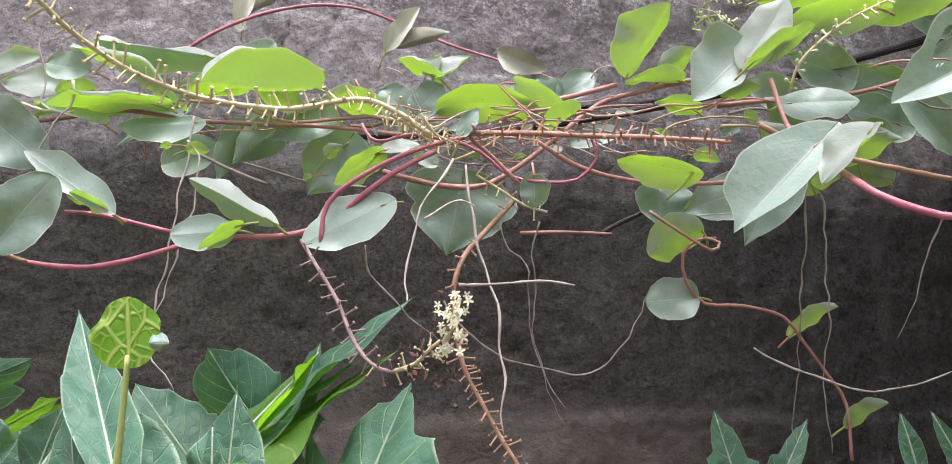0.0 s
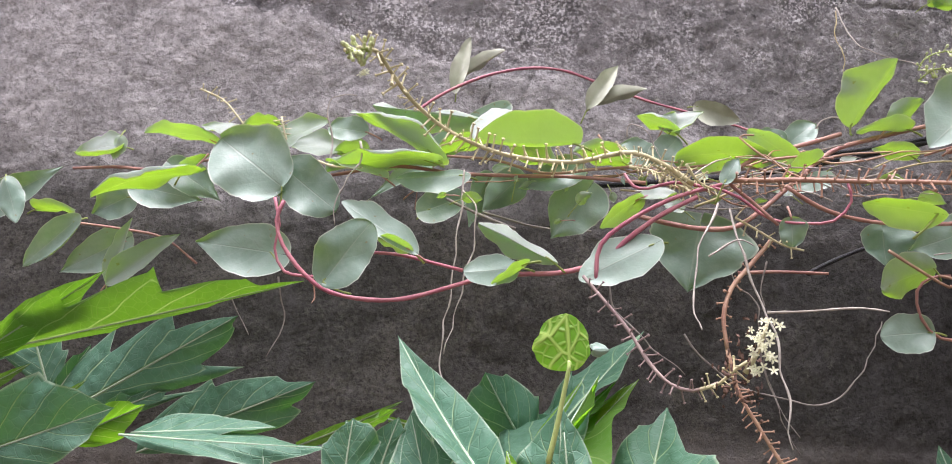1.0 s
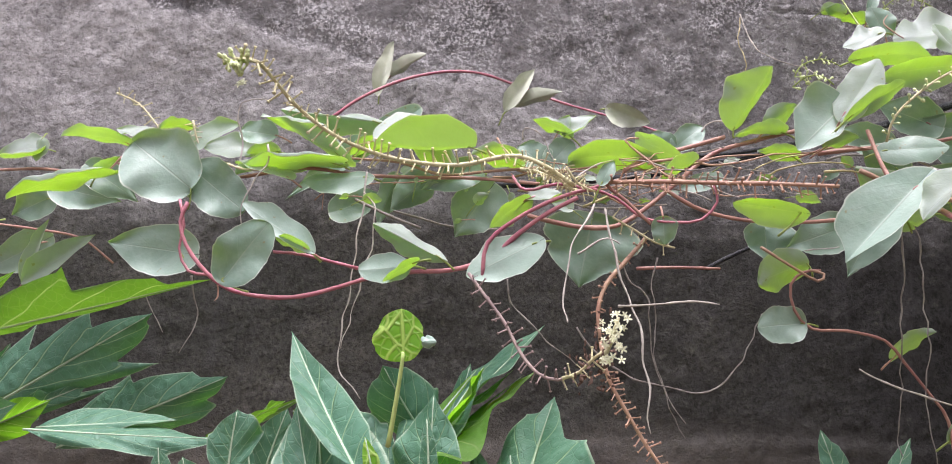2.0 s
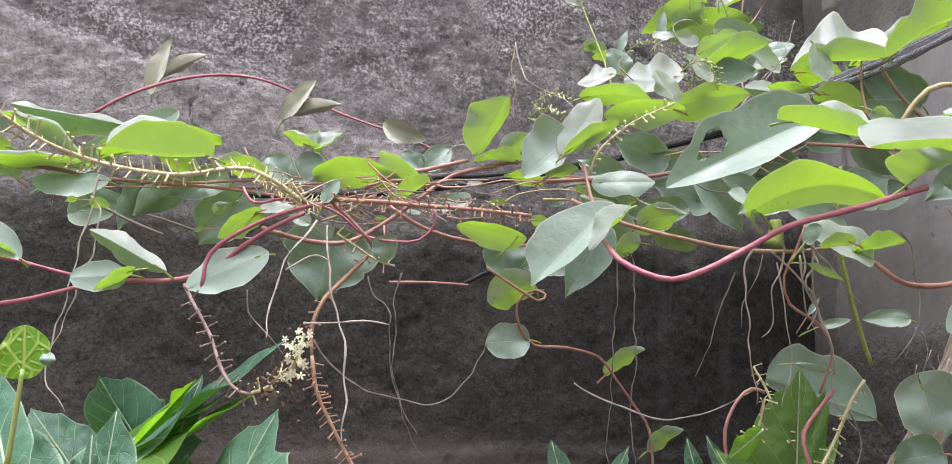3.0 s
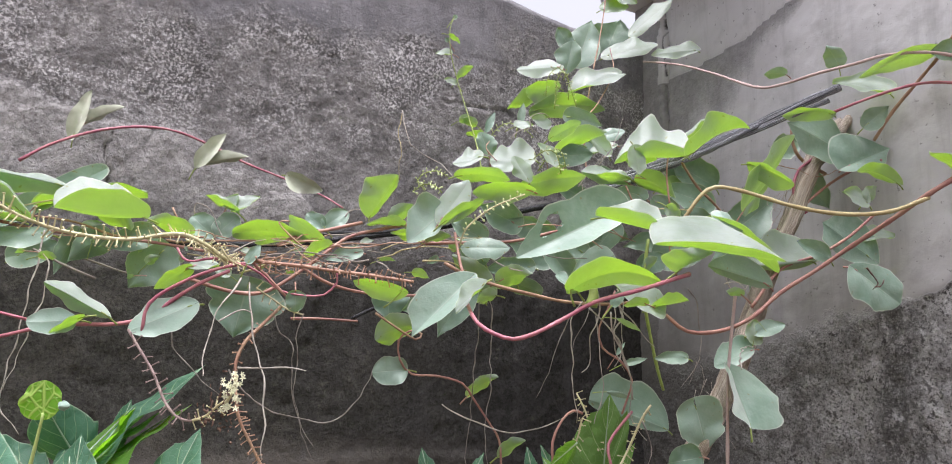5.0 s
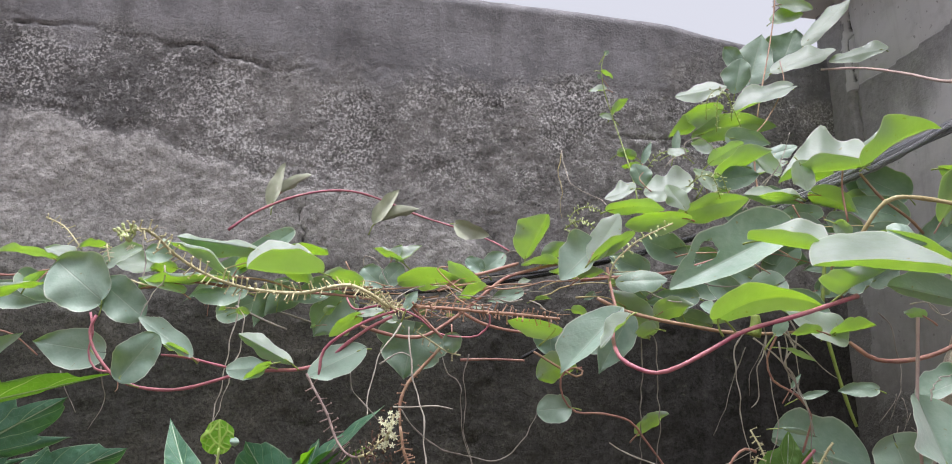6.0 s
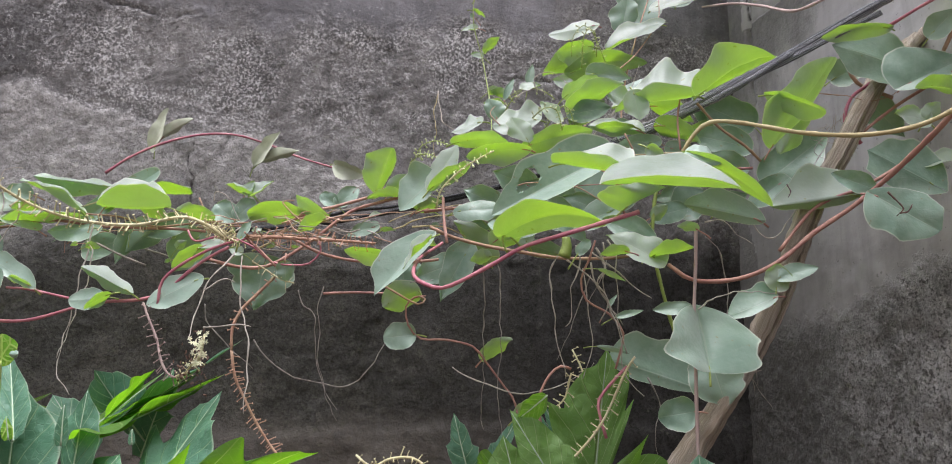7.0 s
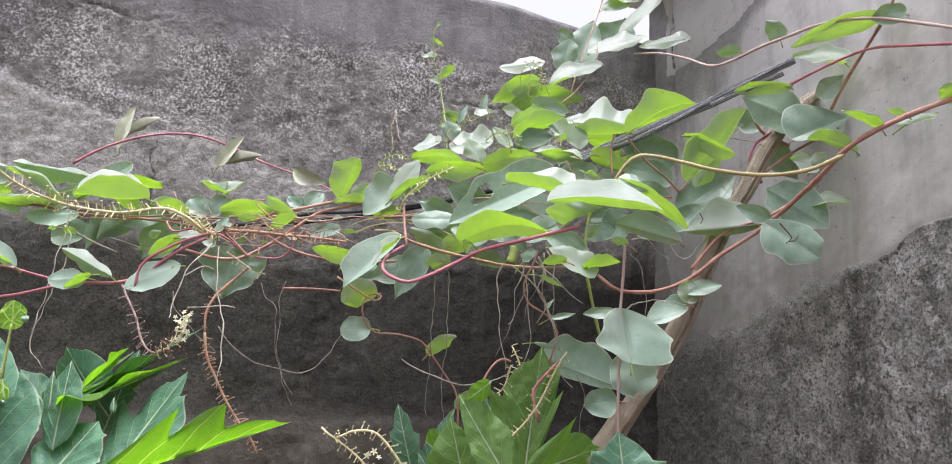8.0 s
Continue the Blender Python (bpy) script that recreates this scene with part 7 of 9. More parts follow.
stem(vine, "stem", [(0.329, 0.520, 1.720), (0.339, 0.552, 1.776), (0.359, 0.584, 1.846), (0.387, 0.620, 1.925), (0.413, 0.660, 1.997), (0.435, 0.700, 2.074)], 0.0018, 0.0014, BROWN)
stem(vine, "stem", [(0.283, 0.480, 1.707), (0.319, 0.510, 1.775), (0.352, 0.540, 1.815), (0.383, 0.570, 1.865), (0.393, 0.600, 1.909)], 0.0012, 0.0010, BROWN)
# a young shoot
stem(vine, "shoot", [(0.197, 0.460, 1.696), (0.196, 0.483, 1.732), (0.192, 0.507, 1.770), (0.186, 0.530, 1.811), (0.178, 0.535, 1.846), (0.177, 0.540, 1.876), (0.183, 0.545, 1.894)], 0.0014, 0.0007, GREEN)
leaf(vine, (0.1897, 0.5450, 1.8237), (0.2039, 0.5450, 1.8401), (0.6973, -0.3853, -0.6044), 0.0157, "oval", fold=-0.22, bend=-0.14, stalk_r=0.0005)
leaf(vine, (0.1859, 0.5450, 1.8165), (0.1740, 0.5450, 1.8209), (0.1522, -0.9009, 0.4064), 0.0099, "oval", fold=0.22, stalk_r=0.0005)
leaf(vine, (0.1799, 0.5450, 1.8504), (0.1628, 0.5450, 1.8489), (-0.0550, -0.7947, 0.6046), 0.0132, "oval", fold=0.22, stalk_r=0.0005)
leaf(vine, (0.1781, 0.5450, 1.8712), (0.1902, 0.5450, 1.8639), (-0.5149, -0.0340, -0.8566), 0.0110, "oval", fold=-0.22, bend=-0.14, stalk_r=0.0005)
leaf(vine, (0.1932, 0.5450, 1.7765), (0.2049, 0.5450, 1.7808), (0.2431, -0.7067, -0.6644), 0.0104, "oval", fold=-0.22, bend=-0.14, stalk_r=0.0005)
leaf(vine, (0.1816, 0.5450, 1.8913), (0.1855, 0.5450, 1.8959), (0.1378, -0.9837, -0.1159), 0.0053, "oval", fold=0.22, stalk_r=0.0005, material=SHADED)
leaf(vine, (0.1769, 0.5450, 1.8641), (0.1729, 0.5450, 1.8672), (-0.2611, -0.9040, -0.3385), 0.0052, "oval", fold=0.22, stalk_r=0.0005, material=SHADED)
leaf(vine, (0.2097, 0.5450, 1.7737), (0.1952, 0.5450, 1.7790), (-0.2597, -0.6443, -0.7194), 0.0122, "oval", fold=-0.22, bend=-0.14, stalk_r=0.0006)
# hanging roots
wisp(vine, [(-0.009, 0.360, 1.576), (-0.014, 0.352, 1.563), (-0.020, 0.344, 1.548), (-0.022, 0.336, 1.532), (-0.024, 0.328, 1.515), (-0.023, 0.320, 1.506)], 0.00110, ROOT)
wisp(vine, [(-0.020, 0.330, 1.543), (-0.012, 0.330, 1.548), (-0.004, 0.330, 1.550), (0.001, 0.330, 1.548)], 0.00090, ROOT)
wisp(vine, [(-0.003, 0.360, 1.573), (0.000, 0.354, 1.555), (0.004, 0.348, 1.538), (0.010, 0.342, 1.514), (0.014, 0.336, 1.488), (0.014, 0.330, 1.452)], 0.00120, ROOT)
wisp(vine, [(-0.155, 0.410, 1.609), (-0.155, 0.405, 1.592), (-0.157, 0.400, 1.564), (-0.160, 0.395, 1.537), (-0.165, 0.390, 1.507), (-0.163, 0.385, 1.483), (-0.145, 0.380, 1.463)], 0.00100, ROOT)
wisp(vine, [(-0.154, 0.400, 1.593), (-0.146, 0.396, 1.584), (-0.144, 0.392, 1.569), (-0.150, 0.388, 1.536), (-0.155, 0.384, 1.507), (-0.160, 0.380, 1.493)], 0.00090, ROOT)
wisp(vine, [(-0.003, 0.290, 1.513), (0.009, 0.283, 1.513), (0.024, 0.277, 1.513), (0.039, 0.270, 1.512)], 0.00100, ROOT)
wisp(vine, [(0.189, 0.430, 1.573), (0.189, 0.435, 1.539), (0.188, 0.440, 1.506), (0.188, 0.445, 1.473), (0.188, 0.450, 1.430)], 0.00090, GREYROOT)
wisp(vine, [(0.016, 0.460, 1.555), (0.020, 0.460, 1.540), (0.030, 0.460, 1.532), (0.032, 0.460, 1.511), (0.038, 0.460, 1.486), (0.048, 0.460, 1.457), (0.057, 0.460, 1.437)], 0.00080, GREYROOT)
wisp(vine, [(0.040, 0.460, 1.558), (0.034, 0.460, 1.536), (0.037, 0.460, 1.507), (0.041, 0.460, 1.477), (0.057, 0.460, 1.445)], 0.00080, GREYROOT)
wisp(vine, [(-0.017, 0.440, 1.509), (-0.006, 0.441, 1.493), (0.010, 0.443, 1.479), (0.035, 0.444, 1.471), (0.060, 0.445, 1.467), (0.076, 0.446, 1.473), (0.090, 0.448, 1.489), (0.101, 0.449, 1.510), (0.107, 0.450, 1.519)], 0.00100, GREYROOT)
wisp(vine, [(0.161, 0.440, 1.484), (0.175, 0.437, 1.476), (0.199, 0.433, 1.466), (0.219, 0.430, 1.461), (0.243, 0.427, 1.466), (0.267, 0.423, 1.477), (0.281, 0.420, 1.488)], 0.00100, ROOT)
wisp(vine, [(0.299, 0.440, 1.578), (0.294, 0.440, 1.560), (0.284, 0.440, 1.542), (0.283, 0.440, 1.525)], 0.00070, GREYROOT)
wisp(vine, [(0.287, 0.460, 1.567), (0.279, 0.460, 1.539), (0.267, 0.460, 1.512), (0.255, 0.460, 1.490)], 0.00080, GREYROOT)
wisp(vine, [(0.125, 0.420, 1.557), (0.146, 0.420, 1.559)], 0.00080, ROOT)
wisp(vine, [(0.135, 0.580, 1.792), (0.140, 0.565, 1.762), (0.149, 0.550, 1.740), (0.173, 0.535, 1.722), (0.181, 0.520, 1.706)], 0.00090, ROOT)
wisp(vine, [(0.135, 0.580, 1.789), (0.133, 0.570, 1.758), (0.132, 0.560, 1.709)], 0.00080, OLIVE)
wisp(vine, [(-0.052, 0.420, 1.632), (-0.051, 0.420, 1.639), (-0.044, 0.420, 1.637), (-0.036, 0.420, 1.625), (-0.025, 0.420, 1.609)], 0.00080, ROOT)
wisp(vine, [(0.069, 0.440, 1.642), (0.073, 0.440, 1.649), (0.082, 0.440, 1.649), (0.086, 0.440, 1.640)], 0.00070, ROOT)
wisp(vine, [(-0.249, 0.420, 1.609), (-0.249, 0.420, 1.633), (-0.251, 0.420, 1.657), (-0.248, 0.420, 1.665), (-0.234, 0.420, 1.664)], 0.00100, ROOT)
wisp(vine, [(-0.224, 0.410, 1.629), (-0.222, 0.407, 1.613), (-0.229, 0.405, 1.603), (-0.233, 0.403, 1.591), (-0.235, 0.400, 1.571)], 0.00100, ROOT)
wisp(vine, [(-0.252, 0.410, 1.616), (-0.240, 0.410, 1.612), (-0.225, 0.410, 1.612), (-0.221, 0.410, 1.611)], 0.00140, YELLOW)
wisp(vine, [(-0.286, 0.440, 1.543), (-0.283, 0.440, 1.512), (-0.293, 0.440, 1.489)], 0.00090, GREYROOT)
wisp(vine, [(-0.322, 0.440, 1.539), (-0.315, 0.440, 1.520), (-0.306, 0.440, 1.504)], 0.00080, GREYROOT)
wisp(vine, [(-0.240, 0.380, 1.536), (-0.239, 0.380, 1.524), (-0.241, 0.380, 1.521)], 0.00080, ROSY)
wisp(vine, [(-0.063, 0.440, 1.541), (-0.060, 0.440, 1.526), (-0.042, 0.440, 1.504), (-0.017, 0.440, 1.484)], 0.00090, GREYROOT)
wisp(vine, [(0.273, 0.330, 1.569), (0.293, 0.340, 1.557), (0.309, 0.350, 1.544), (0.322, 0.360, 1.536)], 0.00100, ROOT)
wisp(vine, [(0.273, 0.340, 1.563), (0.277, 0.343, 1.549), (0.287, 0.347, 1.532), (0.294, 0.350, 1.511), (0.296, 0.353, 1.494), (0.303, 0.357, 1.473), (0.313, 0.360, 1.462)], 0.00110, ROOT)
wisp(vine, [(0.377, 0.400, 1.592), (0.393, 0.407, 1.577), (0.396, 0.413, 1.544), (0.388, 0.420, 1.507)], 0.00090, GREYROOT)
wisp(vine, [(0.195, 0.440, 1.586), (0.204, 0.440, 1.559), (0.204, 0.440, 1.499), (0.199, 0.440, 1.457), (0.201, 0.440, 1.426)], 0.00090, GREYROOT)
wisp(vine, [(0.251, 0.340, 1.572), (0.243, 0.345, 1.559), (0.246, 0.350, 1.536), (0.248, 0.355, 1.499), (0.253, 0.360, 1.476)], 0.00100, ROOT)
wisp(vine, [(0.255, 0.340, 1.565), (0.270, 0.345, 1.554), (0.285, 0.350, 1.536), (0.295, 0.355, 1.513), (0.302, 0.360, 1.495)], 0.00100, ROOT)
wisp(vine, [(0.269, 0.360, 1.561), (0.274, 0.360, 1.527), (0.272, 0.360, 1.499), (0.265, 0.360, 1.476)], 0.00080, ROOT)
wisp(vine, [(0.329, 0.250, 1.521), (0.354, 0.290, 1.533), (0.388, 0.330, 1.538), (0.420, 0.370, 1.541)], 0.00080, ROOT)
wisp(vine, [(0.350, 0.300, 1.586), (0.363, 0.300, 1.588), (0.373, 0.300, 1.577), (0.382, 0.300, 1.571)], 0.00070, ROOT)
wisp(vine, [(0.320, 0.380, 1.476), (0.327, 0.380, 1.458), (0.322, 0.380, 1.434), (0.326, 0.380, 1.416)], 0.00080, GREYROOT)
wisp(vine, [(0.413, 0.400, 1.610), (0.436, 0.408, 1.591), (0.466, 0.416, 1.630), (0.500, 0.424, 1.691), (0.520, 0.432, 1.708), (0.548, 0.440, 1.735)], 0.00080, ROOT)
wisp(vine, [(0.489, 0.420, 1.724), (0.516, 0.420, 1.721), (0.537, 0.420, 1.716), (0.565, 0.420, 1.728)], 0.00080, BROWN)
wisp(vine, [(0.413, 0.405, 1.491), (0.412, 0.405, 1.483), (0.413, 0.405, 1.468)], 0.00040, ROOT)
wisp(vine, [(0.381, 0.405, 1.485), (0.386, 0.405, 1.478), (0.380, 0.405, 1.462)], 0.00040, ROOT)
wisp(vine, [(0.418, 0.405, 1.481), (0.410, 0.405, 1.475), (0.427, 0.405, 1.451)], 0.00040, ROOT)
wisp(vine, [(0.386, 0.405, 1.502), (0.384, 0.405, 1.491), (0.390, 0.405, 1.486)], 0.00040, ROOT)
wisp(vine, [(0.387, 0.405, 1.527), (0.385, 0.405, 1.520), (0.373, 0.405, 1.503)], 0.00040, ROOT)
wisp(vine, [(0.403, 0.405, 1.492), (0.408, 0.405, 1.477), (0.410, 0.405, 1.459)], 0.00040, ROOT)
wisp(vine, [(0.411, 0.405, 1.487), (0.410, 0.405, 1.480), (0.395, 0.405, 1.459)], 0.00040, ROOT)
wisp(vine, [(0.391, 0.405, 1.524), (0.393, 0.405, 1.518), (0.391, 0.405, 1.502)], 0.00040, ROOT)
wisp(vine, [(0.385, 0.405, 1.479), (0.378, 0.405, 1.467), (0.372, 0.405, 1.459)], 0.00040, ROOT)
wisp(vine, [(0.397, 0.405, 1.512), (0.390, 0.405, 1.498), (0.381, 0.405, 1.486)], 0.00040, ROOT)
wisp(vine, [(0.402, 0.405, 1.509), (0.403, 0.405, 1.502), (0.410, 0.405, 1.478)], 0.00040, ROOT)
wisp(vine, [(0.396, 0.405, 1.501), (0.403, 0.405, 1.492), (0.395, 0.405, 1.475)], 0.00040, ROOT)
wisp(vine, [(0.397, 0.405, 1.496), (0.400, 0.405, 1.490), (0.381, 0.405, 1.473)], 0.00040, ROOT)
wisp(vine, [(0.387, 0.405, 1.494), (0.390, 0.405, 1.481), (0.377, 0.405, 1.475)], 0.00040, ROOT)
wisp(vine, [(0.503, 0.425, 1.704), (0.502, 0.425, 1.698), (0.501, 0.425, 1.676)], 0.00040, ROOT)
wisp(vine, [(0.497, 0.425, 1.697), (0.486, 0.425, 1.682), (0.488, 0.425, 1.676)], 0.00040, ROOT)
wisp(vine, [(0.514, 0.425, 1.710), (0.514, 0.425, 1.700), (0.528, 0.425, 1.692)], 0.00040, ROOT)
wisp(vine, [(0.505, 0.425, 1.686), (0.499, 0.425, 1.673), (0.518, 0.425, 1.666)], 0.00040, ROOT)
wisp(vine, [(0.513, 0.425, 1.708), (0.509, 0.425, 1.698), (0.527, 0.425, 1.690)], 0.00040, ROOT)
wisp(vine, [(0.493, 0.425, 1.684), (0.482, 0.425, 1.671), (0.503, 0.425, 1.661)], 0.00040, ROOT)
wisp(vine, [(0.513, 0.425, 1.696), (0.508, 0.425, 1.685), (0.520, 0.425, 1.668)], 0.00040, ROOT)
wisp(vine, [(0.493, 0.425, 1.694), (0.479, 0.425, 1.684), (0.508, 0.425, 1.678)], 0.00040, ROOT)
wisp(vine, [(0.505, 0.425, 1.706), (0.503, 0.425, 1.689), (0.489, 0.425, 1.686)], 0.00040, ROOT)
wisp(vine, [(0.496, 0.425, 1.685), (0.501, 0.425, 1.682), (0.506, 0.425, 1.662)], 0.00040, ROOT)
wisp(vine, [(0.499, 0.425, 1.695), (0.489, 0.425, 1.680), (0.497, 0.425, 1.678)], 0.00040, ROOT)
wisp(vine, [(0.503, 0.425, 1.696), (0.504, 0.425, 1.688), (0.496, 0.425, 1.672)], 0.00040, ROOT)
# dark mine trails on two leaves, laid on as thin tubes
wisp(vine, [(0.476, 0.293, 1.605), (0.481, 0.293, 1.599), (0.485, 0.293, 1.593), (0.480, 0.293, 1.588)], 0.00110, WILTED, shag=0.0004)
wisp(vine, [(0.483, 0.293, 1.590), (0.488, 0.293, 1.591), (0.492, 0.293, 1.597)], 0.00110, WILTED, shag=0.0004)
wisp(vine, [(0.437, 0.372, 1.630), (0.440, 0.372, 1.624), (0.438, 0.372, 1.619)], 0.00090, WILTED, shag=0.0004)
# twining shoot under the middle
stem(vine, "stem", [(0.277, 0.340, 1.580), (0.272, 0.343, 1.565), (0.266, 0.346, 1.551), (0.270, 0.349, 1.535), (0.288, 0.351, 1.524), (0.298, 0.354, 1.510), (0.296, 0.357, 1.497), (0.292, 0.360, 1.483)], 0.0014, 0.0016, RED)
stem(vine, "stem", [(0.301, 0.360, 1.485), (0.288, 0.358, 1.472), (0.278, 0.355, 1.460), (0.278, 0.353, 1.449), (0.282, 0.350, 1.432)], 0.0022, 0.0022, PINK)
stem(vine, "stem", [(0.258, 0.360, 1.483), (0.250, 0.360, 1.485), (0.241, 0.360, 1.478), (0.233, 0.360, 1.461), (0.234, 0.360, 1.439), (0.235, 0.360, 1.425), (0.232, 0.360, 1.403)], 0.0018, 0.0020, RED)
leaf(vine, (0.2924, 0.3600, 1.5222), (0.3159, 0.3600, 1.5284), (-0.0654, -0.9661, 0.2497), 0.0060, "lance", fold=0.22, stalk_r=0.0005, material=SHADED)
leaf(vine, (0.2871, 0.3600, 1.5294), (0.2954, 0.3600, 1.5407), (-0.2968, -0.9296, 0.2184), 0.0037, "lance", fold=0.22, stalk_r=0.0005, material=SHADED)
leaf(vine, (0.3490, 0.3600, 1.5293), (0.3225, 0.3600, 1.5286), (-0.0083, -0.9565, 0.2915), 0.0118, "oval", fold=0.22, bites=2, material=SHADED)
leaf(vine, (0.2780, 0.3600, 1.5002), (0.3042, 0.3600, 1.4954), (-0.0775, -0.9011, -0.4267), 0.0046, "lance", fold=-0.22, bend=-0.14, stalk_r=0.0005, material=SHADED)
leaf(vine, (0.2778, 0.3400, 1.5580), (0.2995, 0.3400, 1.5498), (-0.2627, -0.6662, -0.6980), 0.0057, "lance", fold=-0.22, bend=-0.14, stalk_r=0.0005)
leaf(vine, (0.2985, 0.3300, 1.5698), (0.2784, 0.3300, 1.5690), (0.0327, -0.4774, -0.8781), 0.0150, "oval", fold=-0.22, bend=-0.14)
stem(vine, "stem", [(0.138, 0.430, 1.546), (0.128, 0.432, 1.545), (0.120, 0.434, 1.537), (0.122, 0.436, 1.521), (0.133, 0.438, 1.509), (0.155, 0.440, 1.508), (0.179, 0.442, 1.502), (0.190, 0.444, 1.489), (0.205, 0.446, 1.469), (0.216, 0.448, 1.452), (0.219, 0.450, 1.420)], 0.0015, 0.0018, RED)
stem(vine, "stem", [(0.096, 0.410, 1.558), (0.113, 0.415, 1.548), (0.132, 0.420, 1.538), (0.138, 0.425, 1.543), (0.131, 0.430, 1.546)], 0.0018, 0.0015, BROWN)
leaf(vine, (0.2602, 0.3100, 1.5653), (0.2694, 0.3100, 1.5757), (-0.0837, -0.9938, 0.0738), 0.0088, "round", fold=0.10, material=SHADED)
bud = part("fruit", tube("fruit", [(0.252, 0.330, 1.566), (0.254, 0.330, 1.573), (0.254, 0.330, 1.581)], 0.0050, 0.0030, 10, 0.002), GREEN, vine, "small green swollen bud")
leaf(vine, (0.0302, 0.3660, 1.5690), (0.0312, 0.3660, 1.5538), (0.1169, -0.9931, 0.0079), 0.0152, "round", fold=0.05, bend=0.30, material=SHADED)
stem(vine, "stem", [(0.030, 0.500, 1.555), (0.058, 0.500, 1.556), (0.091, 0.500, 1.555)], 0.0022, 0.0018, RED)
stem(vine, "stem", [(-0.181, 0.520, 1.610), (-0.141, 0.513, 1.598), (-0.111, 0.507, 1.589), (-0.073, 0.500, 1.585)], 0.0016, 0.0014, GREYROOT)

# the large leaves
blade(vine, (0.1860, 0.4300, 1.7050), (0.1610, 0.4300, 1.6960), (0.0021, 0.0120, 0.0129), (-0.0029, -0.0040, -0.0071), arch=(0.0005, 0.0000, -0.0005), shape="oval")
blade(vine, (0.2020, 0.4600, 1.7180), (0.1940, 0.4600, 1.7380), (-0.0089, 0.0000, 0.0013), (0.0111, 0.0000, 0.0043), shape="oval", material=SHADED)
blade(vine, (0.2700, 0.4700, 1.7440), (0.3010, 0.4700, 1.7630), (-0.0034, -0.0080, 0.0062), (0.0076, 0.0080, -0.0038), arch=(0.0005, 0.0000, 0.0005), shape="oval", wave=0.06)
blade(vine, (0.3320, 0.5000, 1.7600), (0.3640, 0.5000, 1.7690), (0.0037, 0.0040, 0.0090), (0.0017, -0.0040, -0.0080), arch=(0.0000, 0.0000, -0.0005), shape="oval", material=SHADED)
blade(vine, (0.2290, 0.4200, 1.6850), (0.2150, 0.4200, 1.7060), (-0.0126, -0.0080, -0.0006), (0.0094, 0.0060, 0.0074), arch=(0.0000, 0.0000, -0.0005), shape="oval")
blade(vine, (0.3300, 0.4300, 1.6950), (0.2850, 0.4300, 1.7000), (0.0018, 0.0120, 0.0136), (-0.0022, 0.0080, -0.0044), arch=(-0.0005, 0.0000, 0.0005), shape="oval", wave=0.06)
blade(vine, (0.4360, 0.6200, 1.9450), (0.4910, 0.6200, 1.9990), (0.0013, 0.0140, 0.0172), (0.0093, -0.0060, -0.0048), arch=(-0.0005, 0.0000, 0.0000), shape="oval", wave=0.06)
blade(vine, (0.3900, 0.6000, 1.8990), (0.4590, 0.6000, 1.9230), (0.0079, 0.0160, 0.0228), (0.0029, -0.0060, -0.0102), arch=(-0.0005, 0.0000, 0.0000), shape="oval", wave=0.07)
blade(vine, (0.5110, 0.6000, 1.9230), (0.4490, 0.6000, 1.9080), (0.0058, 0.0140, 0.0172), (-0.0082, -0.0040, -0.0108), arch=(-0.0010, 0.0000, -0.0005), shape="oval", wave=0.07)
blade(vine, (0.3100, 0.5600, 1.8580), (0.2600, 0.5600, 1.8480), (0.0022, 0.0160, 0.0148), (-0.0068, -0.0040, -0.0142), shape="oval")
blade(vine, (0.3590, 0.6600, 1.8990), (0.3680, 0.6600, 1.9410), (-0.0189, 0.0000, 0.0038), (0.0171, 0.0000, 0.0058), arch=(0.0005, 0.0000, 0.0000), shape="oval", material=SHADED)
blade(vine, (0.5490, 0.4100, 1.7810), (0.4920, 0.4100, 1.7720), (-0.0106, -0.0080, 0.0011), (-0.0036, 0.0060, -0.0089), arch=(-0.0005, 0.0000, 0.0025), shape="oval", wave=0.04)
blade(vine, (0.5640, 0.4200, 1.7490), (0.5050, 0.4200, 1.7700), (0.0045, 0.0060, 0.0265), (-0.0185, -0.0040, -0.0205), arch=(-0.0005, 0.0000, 0.0005), shape="heart", wave=0.04, material=SHADED)
blade(vine, (0.5590, 0.4000, 1.7250), (0.6100, 0.4000, 1.7480), (-0.0174, 0.0040, 0.0277), (0.0146, -0.0060, -0.0063), arch=(-0.0005, 0.0000, -0.0005), shape="heart", wave=0.06, material=SHADED)
blade(vine, (0.6020, 0.3850, 1.7070), (0.5550, 0.3850, 1.7150), (-0.0074, -0.0100, 0.0091), (0.0076, 0.0100, -0.0009), arch=(0.0005, 0.0000, 0.0040), shape="oval", wave=0.06)
blade(vine, (0.5990, 0.3300, 1.8220), (0.5130, 0.3300, 1.7850), (-0.0079, -0.0120, 0.0030), (0.0121, 0.0120, -0.0040), arch=(0.0000, 0.0000, 0.0045), shape="oval", wave=0.03)
blade(vine, (0.5570, 0.3800, 1.6310), (0.5080, 0.3800, 1.6600), (0.0058, 0.0040, 0.0302), (-0.0282, -0.0020, -0.0068), arch=(0.0005, 0.0000, 0.0005), shape="heart", wave=0.03, material=SHADED)
blade(vine, (0.4710, 0.3000, 1.6040), (0.5130, 0.3000, 1.5780), (0.0228, 0.0020, 0.0090), (-0.0122, -0.0040, -0.0200), shape="oval", wave=0.03, material=SHADED, label="leaf with dark winding mine trails")
blade(vine, (0.2060, 0.2570, 1.5700), (0.2740, 0.2570, 1.5780), (-0.0142, -0.0160, 0.0064), (0.0008, 0.0060, -0.0086), arch=(0.0000, 0.0000, 0.0100), shape="round", wave=0.015, cup=0.1, stalk=(0.2090, 0.2570, 1.5590), label="bright yellow-green leaf lit from behind")
